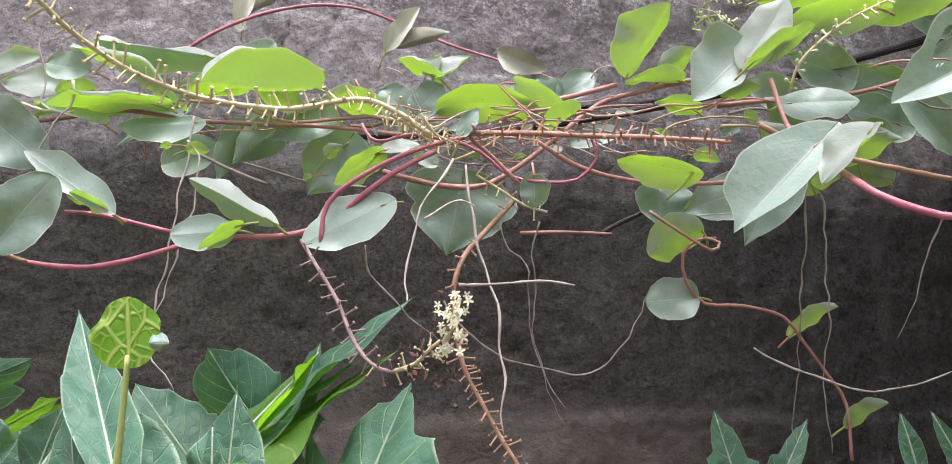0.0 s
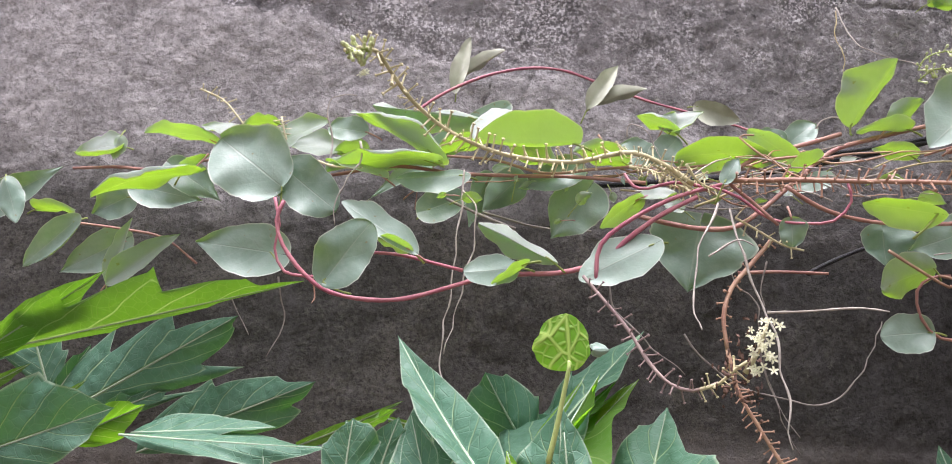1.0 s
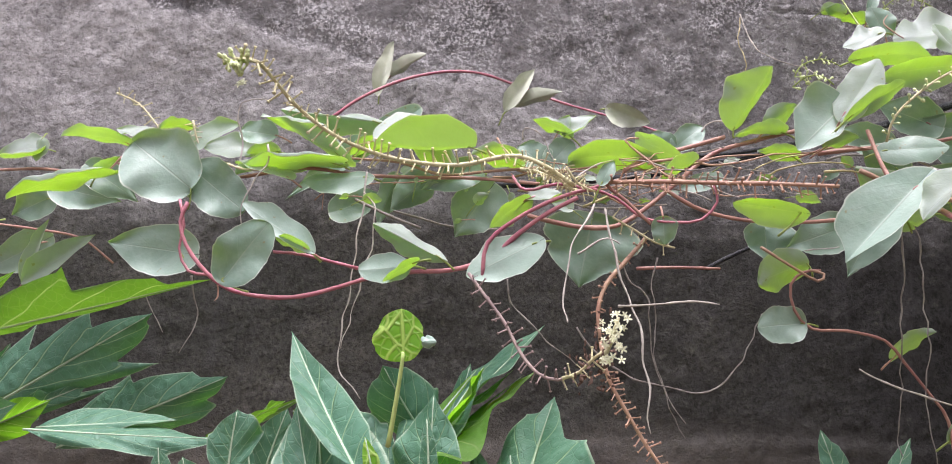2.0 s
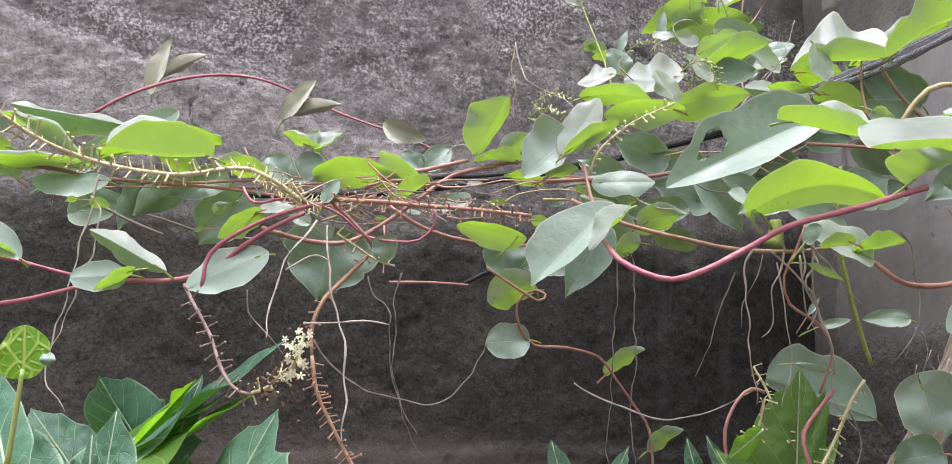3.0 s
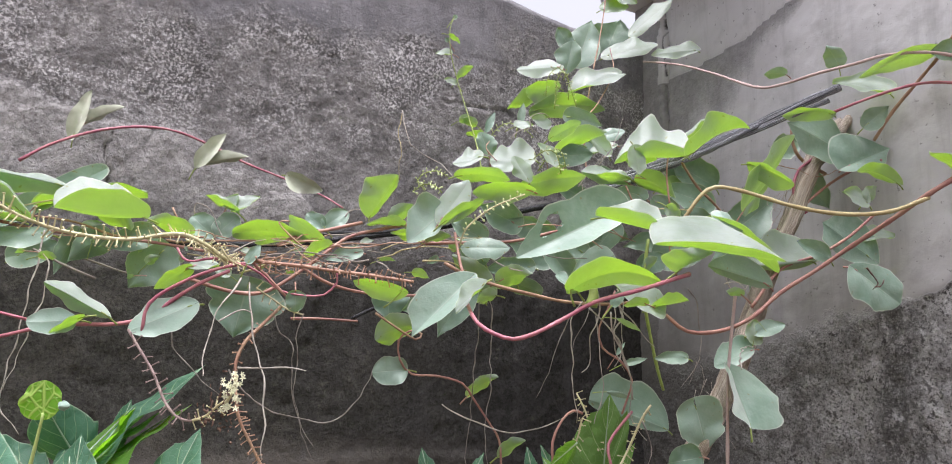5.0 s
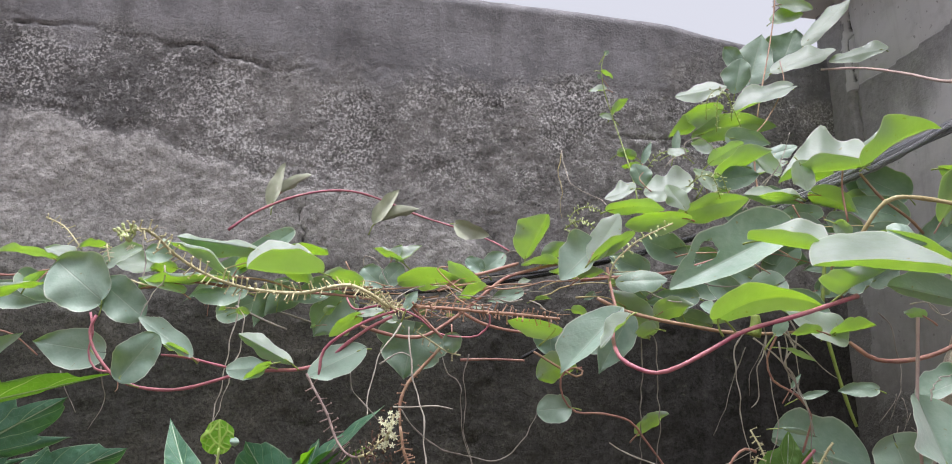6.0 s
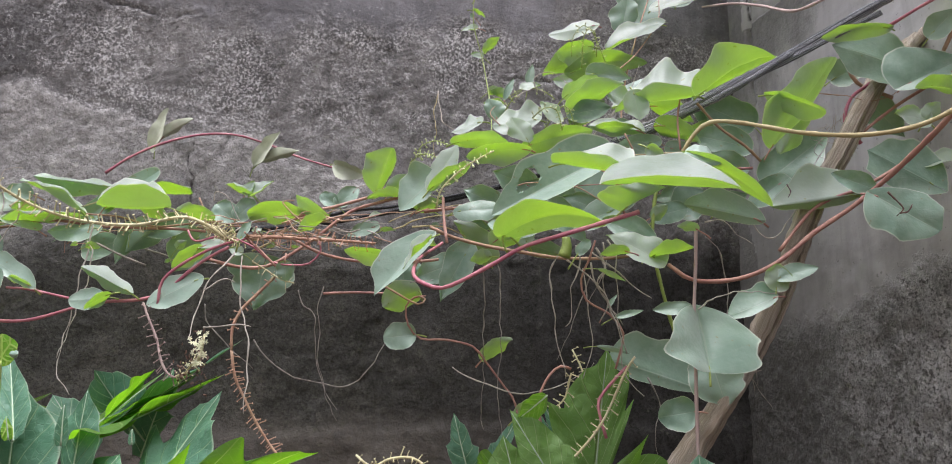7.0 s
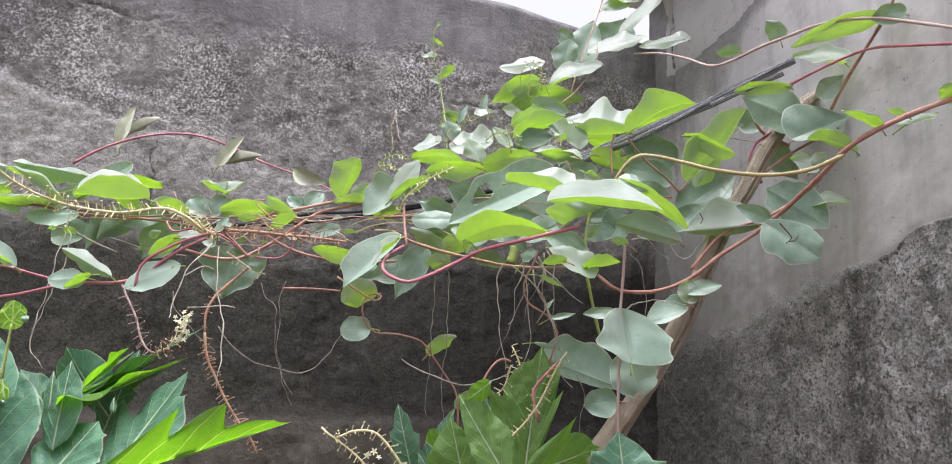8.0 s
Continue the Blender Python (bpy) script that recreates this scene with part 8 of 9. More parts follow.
blade(vine, (0.2100, 0.2600, 1.5710), (0.1960, 0.2600, 1.5790), (0.0024, 0.0060, 0.0079), (-0.0026, -0.0020, -0.0011), shape="oval", material=SHADED)
blade(vine, (0.2850, 0.3530, 1.6470), (0.1980, 0.3530, 1.6030), (-0.0101, -0.0030, 0.0279), (0.0029, -0.0160, -0.0121), arch=(-0.0005, 0.0000, 0.0000), shape="oval", wave=0.02, cup=0.1, hole=(0.62, -0.45, 0.11, 0.26), bites=1, material=SHADED, label="large pale leaf with an eaten hole")
blade(vine, (0.1470, 0.3190, 1.5750), (0.1110, 0.3190, 1.5370), (-0.0215, 0.0040, 0.0060), (0.0025, -0.0100, -0.0060), shape="heart", wave=0.02, cup=0.1, material=SHADED, stalk=(0.1510, 0.3190, 1.5750), label="large pointed heart-shaped leaf, grey-green")
blade(vine, (0.2500, 0.3000, 1.6300), (0.3040, 0.3000, 1.6220), (-0.0058, -0.0120, 0.0100), (0.0242, 0.0220, 0.0230), arch=(0.0000, 0.0000, -0.0010), shape="oval", wave=0.03)
blade(vine, (0.3740, 0.4000, 1.7160), (0.3050, 0.4000, 1.7020), (0.0150, 0.0340, 0.0475), (-0.0130, -0.0100, 0.0095), arch=(-0.0005, 0.0000, 0.0020), shape="oval", wave=0.05, label="leaf with pale upper half folded over a bright green lower half")
blade(vine, (0.3200, 0.3900, 1.7160), (0.3250, 0.3900, 1.6920), (-0.0114, -0.0060, -0.0048), (0.0136, 0.0060, 0.0032), arch=(-0.0005, 0.0000, 0.0000), shape="oval")
blade(vine, (0.2320, 0.4300, 1.6830), (0.2890, 0.4300, 1.6960), (-0.0004, -0.0100, 0.0076), (0.0086, 0.0120, -0.0104), arch=(-0.0005, 0.0000, 0.0015), shape="oval", wave=0.03)
blade(vine, (0.3180, 0.4000, 1.6900), (0.2880, 0.4000, 1.6900), (-0.0065, -0.0060, 0.0020), (-0.0005, 0.0060, -0.0030), shape="oval")
blade(vine, (0.2380, 0.4400, 1.7100), (0.1980, 0.4400, 1.7050), (0.0044, 0.0200, 0.0244), (-0.0076, -0.0060, -0.0136), arch=(0.0000, 0.0000, -0.0005), shape="oval", wave=0.06)
blade(vine, (0.1460, 0.4000, 1.6440), (0.1180, 0.4000, 1.6170), (-0.0122, 0.0000, 0.0199), (0.0068, -0.0080, -0.0071), arch=(0.0000, 0.0000, -0.0005), shape="oval", wave=0.06, material=SHADED)
blade(vine, (0.1450, 0.3950, 1.6380), (0.1680, 0.3950, 1.6730), (-0.0063, 0.0060, 0.0110), (0.0097, -0.0060, -0.0040), arch=(0.0005, 0.0000, -0.0005), shape="oval", wave=0.06)
blade(vine, (0.1470, 0.3900, 1.6350), (0.1800, 0.3900, 1.6560), (0.0008, -0.0080, 0.0074), (0.0078, 0.0060, -0.0006), arch=(-0.0005, 0.0000, -0.0005), shape="oval", wave=0.05)
blade(vine, (0.1690, 0.4000, 1.6160), (0.2070, 0.4000, 1.6180), (0.0034, 0.0040, 0.0092), (0.0014, -0.0040, -0.0108), shape="oval", material=SHADED, wave=0.05)
blade(vine, (0.1130, 0.3850, 1.5750), (0.0740, 0.3850, 1.5810), (-0.0045, -0.0070, 0.0047), (-0.0025, 0.0080, -0.0093), arch=(0.0005, 0.0000, 0.0000), shape="oval", wave=0.03, stalk=(0.0990, 0.3850, 1.5610))
blade(vine, (0.0500, 0.4200, 1.6170), (0.0220, 0.4200, 1.6360), (-0.0012, -0.0080, 0.0052), (-0.0082, 0.0080, -0.0058), arch=(-0.0000, 0.0000, -0.0005), shape="oval", wave=0.03)
blade(vine, (-0.0850, 0.4000, 1.6220), (-0.1480, 0.4000, 1.6250), (0.0084, -0.0160, 0.0181), (-0.0176, 0.0300, 0.0341), arch=(-0.0005, 0.0000, -0.0025), shape="round", wave=0.02, cup=0.1, bites=1)
blade(vine, (-0.1000, 0.3700, 1.5470), (-0.1400, 0.3700, 1.5670), (-0.0076, 0.0140, 0.0113), (-0.0106, 0.0100, -0.0027), shape="oval", wave=0.03, bites=2)
blade(vine, (-0.1580, 0.4200, 1.6080), (-0.2020, 0.4200, 1.6060), (-0.0071, 0.0060, 0.0058), (-0.0011, -0.0060, -0.0122), shape="oval", material=SHADED)
blade(vine, (0.2820, 0.2620, 1.6050), (0.3560, 0.2340, 1.5950), (0.0116, 0.0508, 0.0359), (0.0056, -0.0092, 0.0039), arch=(0.0010, 0.0000, 0.0010), shape="oval", wave=0.02, cup=0.1, stalk=(0.2880, 0.2620, 1.5830), label="broad leaf with a white sheen on top")
blade(vine, (0.2870, 0.2570, 1.5880), (0.3140, 0.2570, 1.6020), (-0.0229, -0.0120, 0.0066), (0.0021, 0.0080, 0.0056), arch=(-0.0005, 0.0000, -0.0000), shape="oval", wave=0.04)
blade(vine, (0.3430, 0.3000, 1.6330), (0.3980, 0.3000, 1.5970), (0.0055, -0.0140, 0.0000), (-0.0005, 0.0080, -0.0030), arch=(0.0025, 0.0000, 0.0030), shape="oval", wave=0.02)
blade(vine, (0.3390, 0.2900, 1.6300), (0.3620, 0.2900, 1.6270), (0.0016, 0.0120, 0.0146), (0.0016, 0.0000, -0.0034), arch=(-0.0005, 0.0000, -0.0005), shape="oval", material=SHADED)
blade(vine, (0.3860, 0.3000, 1.5880), (0.3360, 0.3000, 1.5990), (-0.0038, -0.0020, 0.0163), (-0.0028, 0.0040, -0.0047), arch=(0.0000, 0.0000, 0.0005), shape="oval", material=SHADED)
blade(vine, (0.3820, 0.3950, 1.7190), (0.4440, 0.3950, 1.7490), (-0.0158, -0.0180, 0.0119), (0.0112, 0.0080, 0.0089), arch=(0.0010, 0.0000, 0.0080), shape="oval", wave=0.06)
blade(vine, (0.2870, 0.5600, 1.8040), (0.3680, 0.5600, 1.8130), (-0.0036, -0.0160, 0.0074), (-0.0006, 0.0120, -0.0126), arch=(0.0005, 0.0000, 0.0065), shape="oval", wave=0.06)
blade(vine, (0.3040, 0.5500, 1.8290), (0.2680, 0.5500, 1.8230), (-0.0022, -0.0100, 0.0053), (-0.0052, 0.0080, -0.0167), shape="oval")
blade(vine, (0.4380, 0.4000, 1.6700), (0.4970, 0.4000, 1.7500), (-0.0335, -0.0300, -0.0027), (0.0255, 0.0220, 0.0163), arch=(-0.0005, 0.0000, 0.0000), shape="spoon", wave=0.03, label="leaf glowing yellow-green against the light")
blade(vine, (0.4310, 0.3750, 1.7070), (0.4750, 0.3750, 1.6920), (0.0001, -0.0080, 0.0003), (0.0081, 0.0100, -0.0137), arch=(0.0010, 0.0000, 0.0015), shape="oval", wave=0.05)
blade(vine, (0.3340, 0.2500, 1.4840), (0.3360, 0.2800, 1.5260), (-0.0299, -0.0398, -0.0003), (0.0401, 0.0082, -0.0053), arch=(0.0000, 0.0000, -0.0010), shape="round", wave=0.02, cup=0.15, material=SHADED, label="large folded grey-green leaf")
blade(vine, (0.3740, 0.4400, 1.4650), (0.2980, 0.4400, 1.4900), (0.0028, 0.0040, 0.0340), (-0.0092, 0.0000, -0.0070), arch=(0.0010, 0.0000, 0.0005), shape="round", material=SHADED, wave=0.03)
blade(vine, (0.4210, 0.3700, 1.5380), (0.3830, 0.3700, 1.5230), (0.0004, 0.0060, 0.0174), (0.0004, -0.0040, -0.0056), arch=(0.0000, 0.0000, -0.0005), shape="round", material=SHADED, wave=0.03)
blade(vine, (0.4920, 0.3800, 1.6220), (0.4260, 0.3800, 1.6130), (0.0034, 0.0160, 0.0319), (0.0004, 0.0100, -0.0051), arch=(0.0000, 0.0000, -0.0005), shape="oval", wave=0.03)
blade(vine, (-0.1530, 0.4200, 1.6470), (-0.2200, 0.4200, 1.6570), (-0.0138, 0.0140, 0.0082), (-0.0068, 0.0120, -0.0108), arch=(-0.0005, 0.0000, -0.0000), shape="oval", wave=0.05, bites=2)
blade(vine, (0.0360, 0.4250, 1.6170), (-0.0220, 0.4250, 1.6180), (-0.0044, -0.0140, 0.0071), (-0.0064, 0.0120, -0.0079), arch=(0.0000, 0.0000, 0.0045), shape="round", wave=0.05)
blade(vine, (-0.0490, 0.3850, 1.5840), (-0.0710, 0.3850, 1.5670), (-0.0035, -0.0080, 0.0021), (0.0045, 0.0080, -0.0049), arch=(0.0000, 0.0000, 0.0005), shape="oval")
blade(vine, (-0.1180, 0.3700, 1.5420), (-0.1480, 0.3700, 1.5390), (-0.0023, 0.0020, 0.0089), (0.0018, -0.0020, -0.0091), arch=(0.0000, 0.0000, -0.0005), shape="round", material=SHADED, wave=0.03)
blade(vine, (-0.1130, 0.3650, 1.5430), (-0.1320, 0.3650, 1.5320), (0.0018, -0.0080, 0.0028), (-0.0022, 0.0060, -0.0042), arch=(-0.0005, 0.0000, 0.0005), shape="oval")
blade(vine, (-0.1790, 0.3650, 1.5520), (-0.2200, 0.3650, 1.5790), (0.0013, 0.0020, 0.0121), (-0.0057, -0.0030, -0.0019), arch=(0.0005, 0.0000, -0.0005), shape="oval", wave=0.05, bites=2, material=SHADED)
blade(vine, (-0.1790, 0.3650, 1.5510), (-0.1980, 0.3650, 1.5580), (0.0008, -0.0060, 0.0038), (-0.0052, 0.0060, -0.0022), arch=(0.0005, 0.0000, 0.0005), shape="oval")
blade(vine, (0.0900, 0.4390, 1.6430), (0.1090, 0.4100, 1.6760), (-0.0192, 0.0012, 0.0077), (0.0078, 0.0092, 0.0037), arch=(0.0005, -0.0005, 0.0005), shape="spoon", wave=0.06, stalk=(0.0900, 0.4390, 1.6370))
blade(vine, (-0.0430, 0.3700, 1.5550), (-0.0830, 0.3700, 1.5350), (-0.0106, 0.0060, 0.0097), (0.0044, -0.0060, -0.0123), shape="oval", wave=0.04, material=SHADED)
blade(vine, (0.1660, 0.4200, 1.6830), (0.2120, 0.4200, 1.6830), (0.0013, -0.0100, 0.0052), (0.0073, 0.0080, -0.0048), arch=(0.0000, 0.0000, 0.0030), shape="oval", wave=0.06)
blade(vine, (0.2260, 0.4100, 1.6730), (0.1750, 0.4100, 1.6670), (-0.0059, -0.0100, 0.0034), (-0.0049, 0.0080, -0.0116), arch=(-0.0005, 0.0000, 0.0020), shape="oval", wave=0.06)

# ---- cables along the wall ----
cable = thing("black_cable", (0.0550, 0.4900, 1.6292), "weathered black cable running along the wall", "cable")
stem(cable, "sheath", [(-0.120, 0.470, 1.615), (-0.078, 0.475, 1.614), (-0.026, 0.480, 1.617), (0.027, 0.485, 1.622), (0.083, 0.490, 1.632), (0.140, 0.490, 1.643), (0.199, 0.490, 1.657), (0.257, 0.485, 1.673), (0.303, 0.475, 1.684), (0.338, 0.465, 1.693)], 0.0024, 0.0030, CABLE, knobs=0.05, label='scuffed black sheath')
stem(cable, "strip", [(0.320, 0.460, 1.694), (0.368, 0.450, 1.715), (0.398, 0.440, 1.729), (0.459, 0.425, 1.758), (0.520, 0.410, 1.790), (0.554, 0.400, 1.807)], 0.0014, 0.0020, STRIP, knobs=0.25, flat=2.1, ridges=0.14, sides=16, label='frayed flat grey-black strip')
stem(cable, "splinter", [(0.314, 0.458, 1.686), (0.367, 0.448, 1.711), (0.416, 0.434, 1.732), (0.470, 0.418, 1.763)], 0.0018, 0.0010, STRIP, knobs=0.4, flat=2.2)
stem(cable, "splinter", [(0.324, 0.462, 1.701), (0.375, 0.452, 1.722), (0.424, 0.438, 1.745), (0.491, 0.420, 1.774)], 0.0016, 0.0008, STRIP, knobs=0.4, flat=2.2)
stem(cable, "splinter", [(0.307, 0.460, 1.692), (0.342, 0.455, 1.702), (0.386, 0.444, 1.719), (0.428, 0.430, 1.739), (0.544, 0.405, 1.793)], 0.0012, 0.0012, STRIP, knobs=0.4, flat=2.2)
wire = thing("thin_black_wire", (0.0547, 0.4700, 1.6282), "thin black wire looped along the wall", "wire")
stem(wire, "strand", [(-0.007, 0.460, 1.623), (0.028, 0.465, 1.624), (0.064, 0.470, 1.632), (0.100, 0.470, 1.635), (0.147, 0.475, 1.644), (0.203, 0.470, 1.653)], 0.0016, 0.0016, CABLE, knobs=0.05)
stem(wire, "strand", [(0.089, 0.540, 1.559), (0.103, 0.540, 1.567), (0.132, 0.530, 1.579), (0.156, 0.520, 1.581)], 0.0016, 0.0012, CABLE)

# ---- papaya plants ----
papaya = thing("papaya_plant", (-0.10, 0.30, 0.0), "young papaya plant with deeply lobed grey-green leaves", "plant", "papaya plants")
stem(papaya, "stalk", [(-0.10, 0.30, 0.0), (-0.105, 0.30, 0.6), (-0.10, 0.30, 1.10), (-0.09, 0.29, 1.33)], 0.018, 0.008, PETIOLE)
lobe(papaya, (-0.0484, 0.2200, 1.3782), (-0.0135, 0.2200, 1.4015), (0.3546, -0.7694, -0.5312), 0.0284, fold=0.22, bend=0.12, teeth=2, depth=0.2, material=LIT_UNDER)
lobe(papaya, (-0.0884, 0.2750, 1.4344), (-0.0894, 0.2750, 1.4618), (0.2978, -0.9546, 0.0112), 0.0137, fold=0.22, bend=0.12, teeth=2, depth=0.1)
lobe(papaya, (-0.1078, 0.4300, 1.4083), (-0.0859, 0.4300, 1.4839), (0.1447, -0.9886, -0.0419), 0.0581, fold=0.20, bend=0.12, teeth=3, depth=0.55)
lobe(papaya, (-0.0528, 0.3000, 1.4327), (-0.0538, 0.3000, 1.4436), (0.1124, -0.9936, 0.0104), 0.0077, fold=0.22, bend=0.12, teeth=1, depth=0.1)
lobe(papaya, (-0.1080, 0.2500, 1.4409), (-0.1114, 0.2500, 1.4556), (0.3860, -0.9183, 0.0884), 0.0112, fold=0.70, bend=0.12, teeth=1, depth=0.1, material=YOUNG)
papaya_far = thing("papaya_plant", (-0.55, 0.34, 0.0), "papaya plant with dark green lobed leaves below the vine", "plant", "papaya plants")
stem(papaya_far, "stalk", [(-0.55, 0.34, 0.0), (-0.56, 0.34, 0.6), (-0.54, 0.34, 1.1), (-0.50, 0.35, 1.40)], 0.018, 0.007, PETIOLE)
papaya_near = thing("papaya_plant", (0.20, 0.38, 0.0), "small papaya plant with light green lobed leaves", "plant", "papaya plants")
stem(papaya_near, "stalk", [(0.20, 0.38, 0.0), (0.205, 0.38, 0.6), (0.20, 0.38, 1.1), (0.205, 0.38, 1.30)], 0.016, 0.006, PETIOLE)
lobe(papaya_far, (-0.4718, 0.4650, 1.4412), (-0.4350, 0.4650, 1.4919), (0.5284, -0.7574, -0.3836), 0.0487, fold=0.22, bend=0.12, teeth=2, depth=0.65)
lobe(papaya_far, (-0.4226, 0.4550, 1.4434), (-0.3604, 0.4550, 1.4668), (0.1223, -0.9375, -0.3257), 0.0374, fold=0.22, bend=0.12, teeth=2, depth=0.65)
lobe(papaya_far, (-0.4665, 0.3800, 1.4584), (-0.4180, 0.3800, 1.4772), (0.2684, -0.6688, -0.6933), 0.0198, fold=0.22, bend=0.12, teeth=2, depth=0.2, material=LIT_UNDER)
lobe(papaya_far, (-0.4387, 0.4200, 1.4494), (-0.4053, 0.4200, 1.4683), (0.3811, -0.6372, -0.6698), 0.0145, fold=0.22, bend=0.12, teeth=1, depth=0.2, material=LIT_UNDER)
lobe(papaya_far, (-0.5784, 0.4900, 1.4777), (-0.4982, 0.4900, 1.4980), (0.0972, -0.9181, -0.3843), 0.0435, fold=0.22, bend=0.12, teeth=2, depth=0.3)
lobe(papaya_far, (-0.1981, 0.3500, 1.4178), (-0.2050, 0.3500, 1.4571), (0.5210, -0.8486, 0.0918), 0.0285, fold=0.22, bend=0.12, teeth=2, depth=0.12)
lobe(papaya_far, (-0.2618, 0.4300, 1.4331), (-0.1933, 0.4300, 1.4591), (0.1715, -0.8746, -0.4535), 0.0149, fold=0.22, bend=0.12, teeth=2, depth=0.15, material=LIT_UNDER)
lobe(papaya_far, (-0.2004, 0.4200, 1.4528), (-0.1695, 0.4200, 1.4447), (-0.0958, -0.9264, -0.3642), 0.0095, fold=0.22, bend=0.12, teeth=1, depth=0.2, material=LIT_UNDER)
lobe(papaya_near, (0.1998, 0.4200, 1.3691), (0.1816, 0.4200, 1.3984), (0.1779, -0.9778, 0.1109), 0.0286, fold=0.22, bend=0.12, teeth=2, depth=0.2)
lobe(papaya_near, (0.2394, 0.4200, 1.4207), (0.2328, 0.4200, 1.4506), (-0.1504, -0.9881, -0.0332), 0.0202, fold=0.22, bend=0.12, teeth=1, depth=0.1)
lobe(papaya_near, (0.1762, 0.5000, 1.3724), (0.1566, 0.5000, 1.4394), (-0.1732, -0.9836, -0.0507), 0.0584, fold=0.10, bend=0.12, teeth=3, depth=0.35)
lobe(papaya_near, (0.1858, 0.5000, 1.3725), (0.2149, 0.5000, 1.4370), (-0.4249, -0.8847, 0.1918), 0.0428, fold=0.10, bend=0.12, teeth=3, depth=0.35)
lobe(papaya_near, (0.2545, 0.4000, 1.4212), (0.2378, 0.4000, 1.4537), (-0.2299, -0.9660, -0.1181), 0.0189, fold=0.22, bend=0.12, teeth=2, depth=0.15)
# broad lobes
frond(papaya, (-0.1170, 0.3450, 1.4290), (-0.0380, 0.4800, 1.5120), (-0.0204, 0.0760, 0.0054), (0.0116, -0.0500, 0.0004), arch=(-0.0075, -0.0005, -0.0075), teeth=(2, 0.1))
frond(papaya, (-0.1000, 0.3250, 1.4340), (-0.0440, 0.4550, 1.4800), (-0.0073, 0.0411, 0.0019), (0.0097, -0.0589, 0.0009), arch=(-0.0050, 0.0000, -0.0050), teeth=(2, 0.06), material=LIT_PAPAYA)
frond(papaya, (-0.1100, 0.3450, 1.4380), (-0.0790, 0.4050, 1.4820), (-0.0024, 0.0011, 0.0039), (0.0036, -0.0029, -0.0001), arch=(-0.0015, 0.0000, -0.0020), teeth=(2, 0.1), material=LIT_PAPAYA)
frond(papaya, (-0.1090, 0.3450, 1.4360), (-0.0570, 0.4300, 1.4820), (-0.0058, 0.0337, -0.0019), (0.0042, -0.0263, 0.0001), arch=(-0.0030, -0.0005, -0.0030), teeth=(3, 0.08), material=LIT_UNDER)
frond(papaya, (-0.1070, 0.3400, 1.4340), (-0.0520, 0.4500, 1.4770), (-0.0064, 0.0334, -0.0045), (0.0046, -0.0266, 0.0005), arch=(-0.0045, 0.0000, -0.0035), teeth=(3, 0.08), material=LIT_PAPAYA)
frond(papaya, (-0.1210, 0.2750, 1.4380), (-0.1800, 0.3500, 1.5020), (-0.0208, 0.0069, 0.0112), (0.0132, -0.0031, 0.0072), arch=(0.0015, -0.0005, -0.0050), teeth=(2, 0.06))
frond(papaya, (-0.1470, 0.3000, 1.4140), (-0.1650, 0.3200, 1.4640), (-0.0133, 0.0037, 0.0071), (0.0057, -0.0063, 0.0131), arch=(0.0000, 0.0000, -0.0010), teeth=(2, 0.08))
frond(papaya, (-0.0910, 0.2950, 1.4040), (-0.0920, 0.3090, 1.4710), (-0.0203, 0.0156, 0.0084), (0.0147, 0.0016, 0.0114), arch=(-0.0005, 0.0000, -0.0005), teeth=(2, 0.06))
frond(papaya, (-0.0900, 0.2850, 1.3810), (-0.0680, 0.3150, 1.4250), (-0.0261, 0.0206, 0.0150), (0.0309, -0.0094, 0.0090), arch=(-0.0010, 0.0000, -0.0010), teeth=(2, 0.12))
frond(papaya, (-0.0630, 0.3050, 1.3670), (-0.0320, 0.4090, 1.4650), (-0.0297, 0.0423, 0.0235), (0.0533, -0.0477, 0.0095), arch=(-0.0035, 0.0000, -0.0050), teeth=(2.1, 0.4), sweep=0.6)
frond(papaya, (-0.0460, 0.2500, 1.3840), (0.0830, 0.2780, 1.4300), (0.0116, -0.0208, 0.0414), (0.0196, 0.0012, 0.0074), arch=(-0.0025, 0.0000, -0.0010), teeth=(3.1, 0.58), sweep=0.45, material=LIT_PAPAYA)
frond(papaya, (-0.1340, 0.2900, 1.3730), (-0.1620, 0.3400, 1.4780), (-0.0312, 0.0043, 0.0160), (0.0328, 0.0043, 0.0220), arch=(0.0000, 0.0000, -0.0035), teeth=(2, 0.1))
frond(papaya_near, (0.2710, 0.3600, 1.3790), (0.2880, 0.3740, 1.4990), (-0.0389, -0.0044, 0.0180), (0.0291, 0.0036, 0.0360), arch=(-0.0005, 0.0000, -0.0020), teeth=(2.2, 0.3), sweep=0.7, material=LIT_UNDER)
frond(papaya_near, (0.2560, 0.3100, 1.3830), (0.2100, 0.3200, 1.4550), (-0.0165, -0.0031, -0.0008), (0.0075, 0.0069, 0.0262), arch=(0.0000, 0.0000, -0.0010), teeth=(2, 0.12), material=LIT_UNDER)
frond(papaya_near, (0.2210, 0.3350, 1.3740), (0.2050, 0.3350, 1.4360), (-0.0260, 0.0000, 0.0015), (0.0110, 0.0000, 0.0135), teeth=(2, 0.1), material=LIT_UNDER)
frond(papaya_near, (0.2210, 0.3450, 1.3840), (0.1850, 0.3450, 1.4150), (-0.0137, -0.0060, 0.0268), (-0.0017, 0.0060, 0.0038), arch=(0.0000, 0.0000, 0.0005), teeth=(1, 0.1), material=LIT_UNDER)
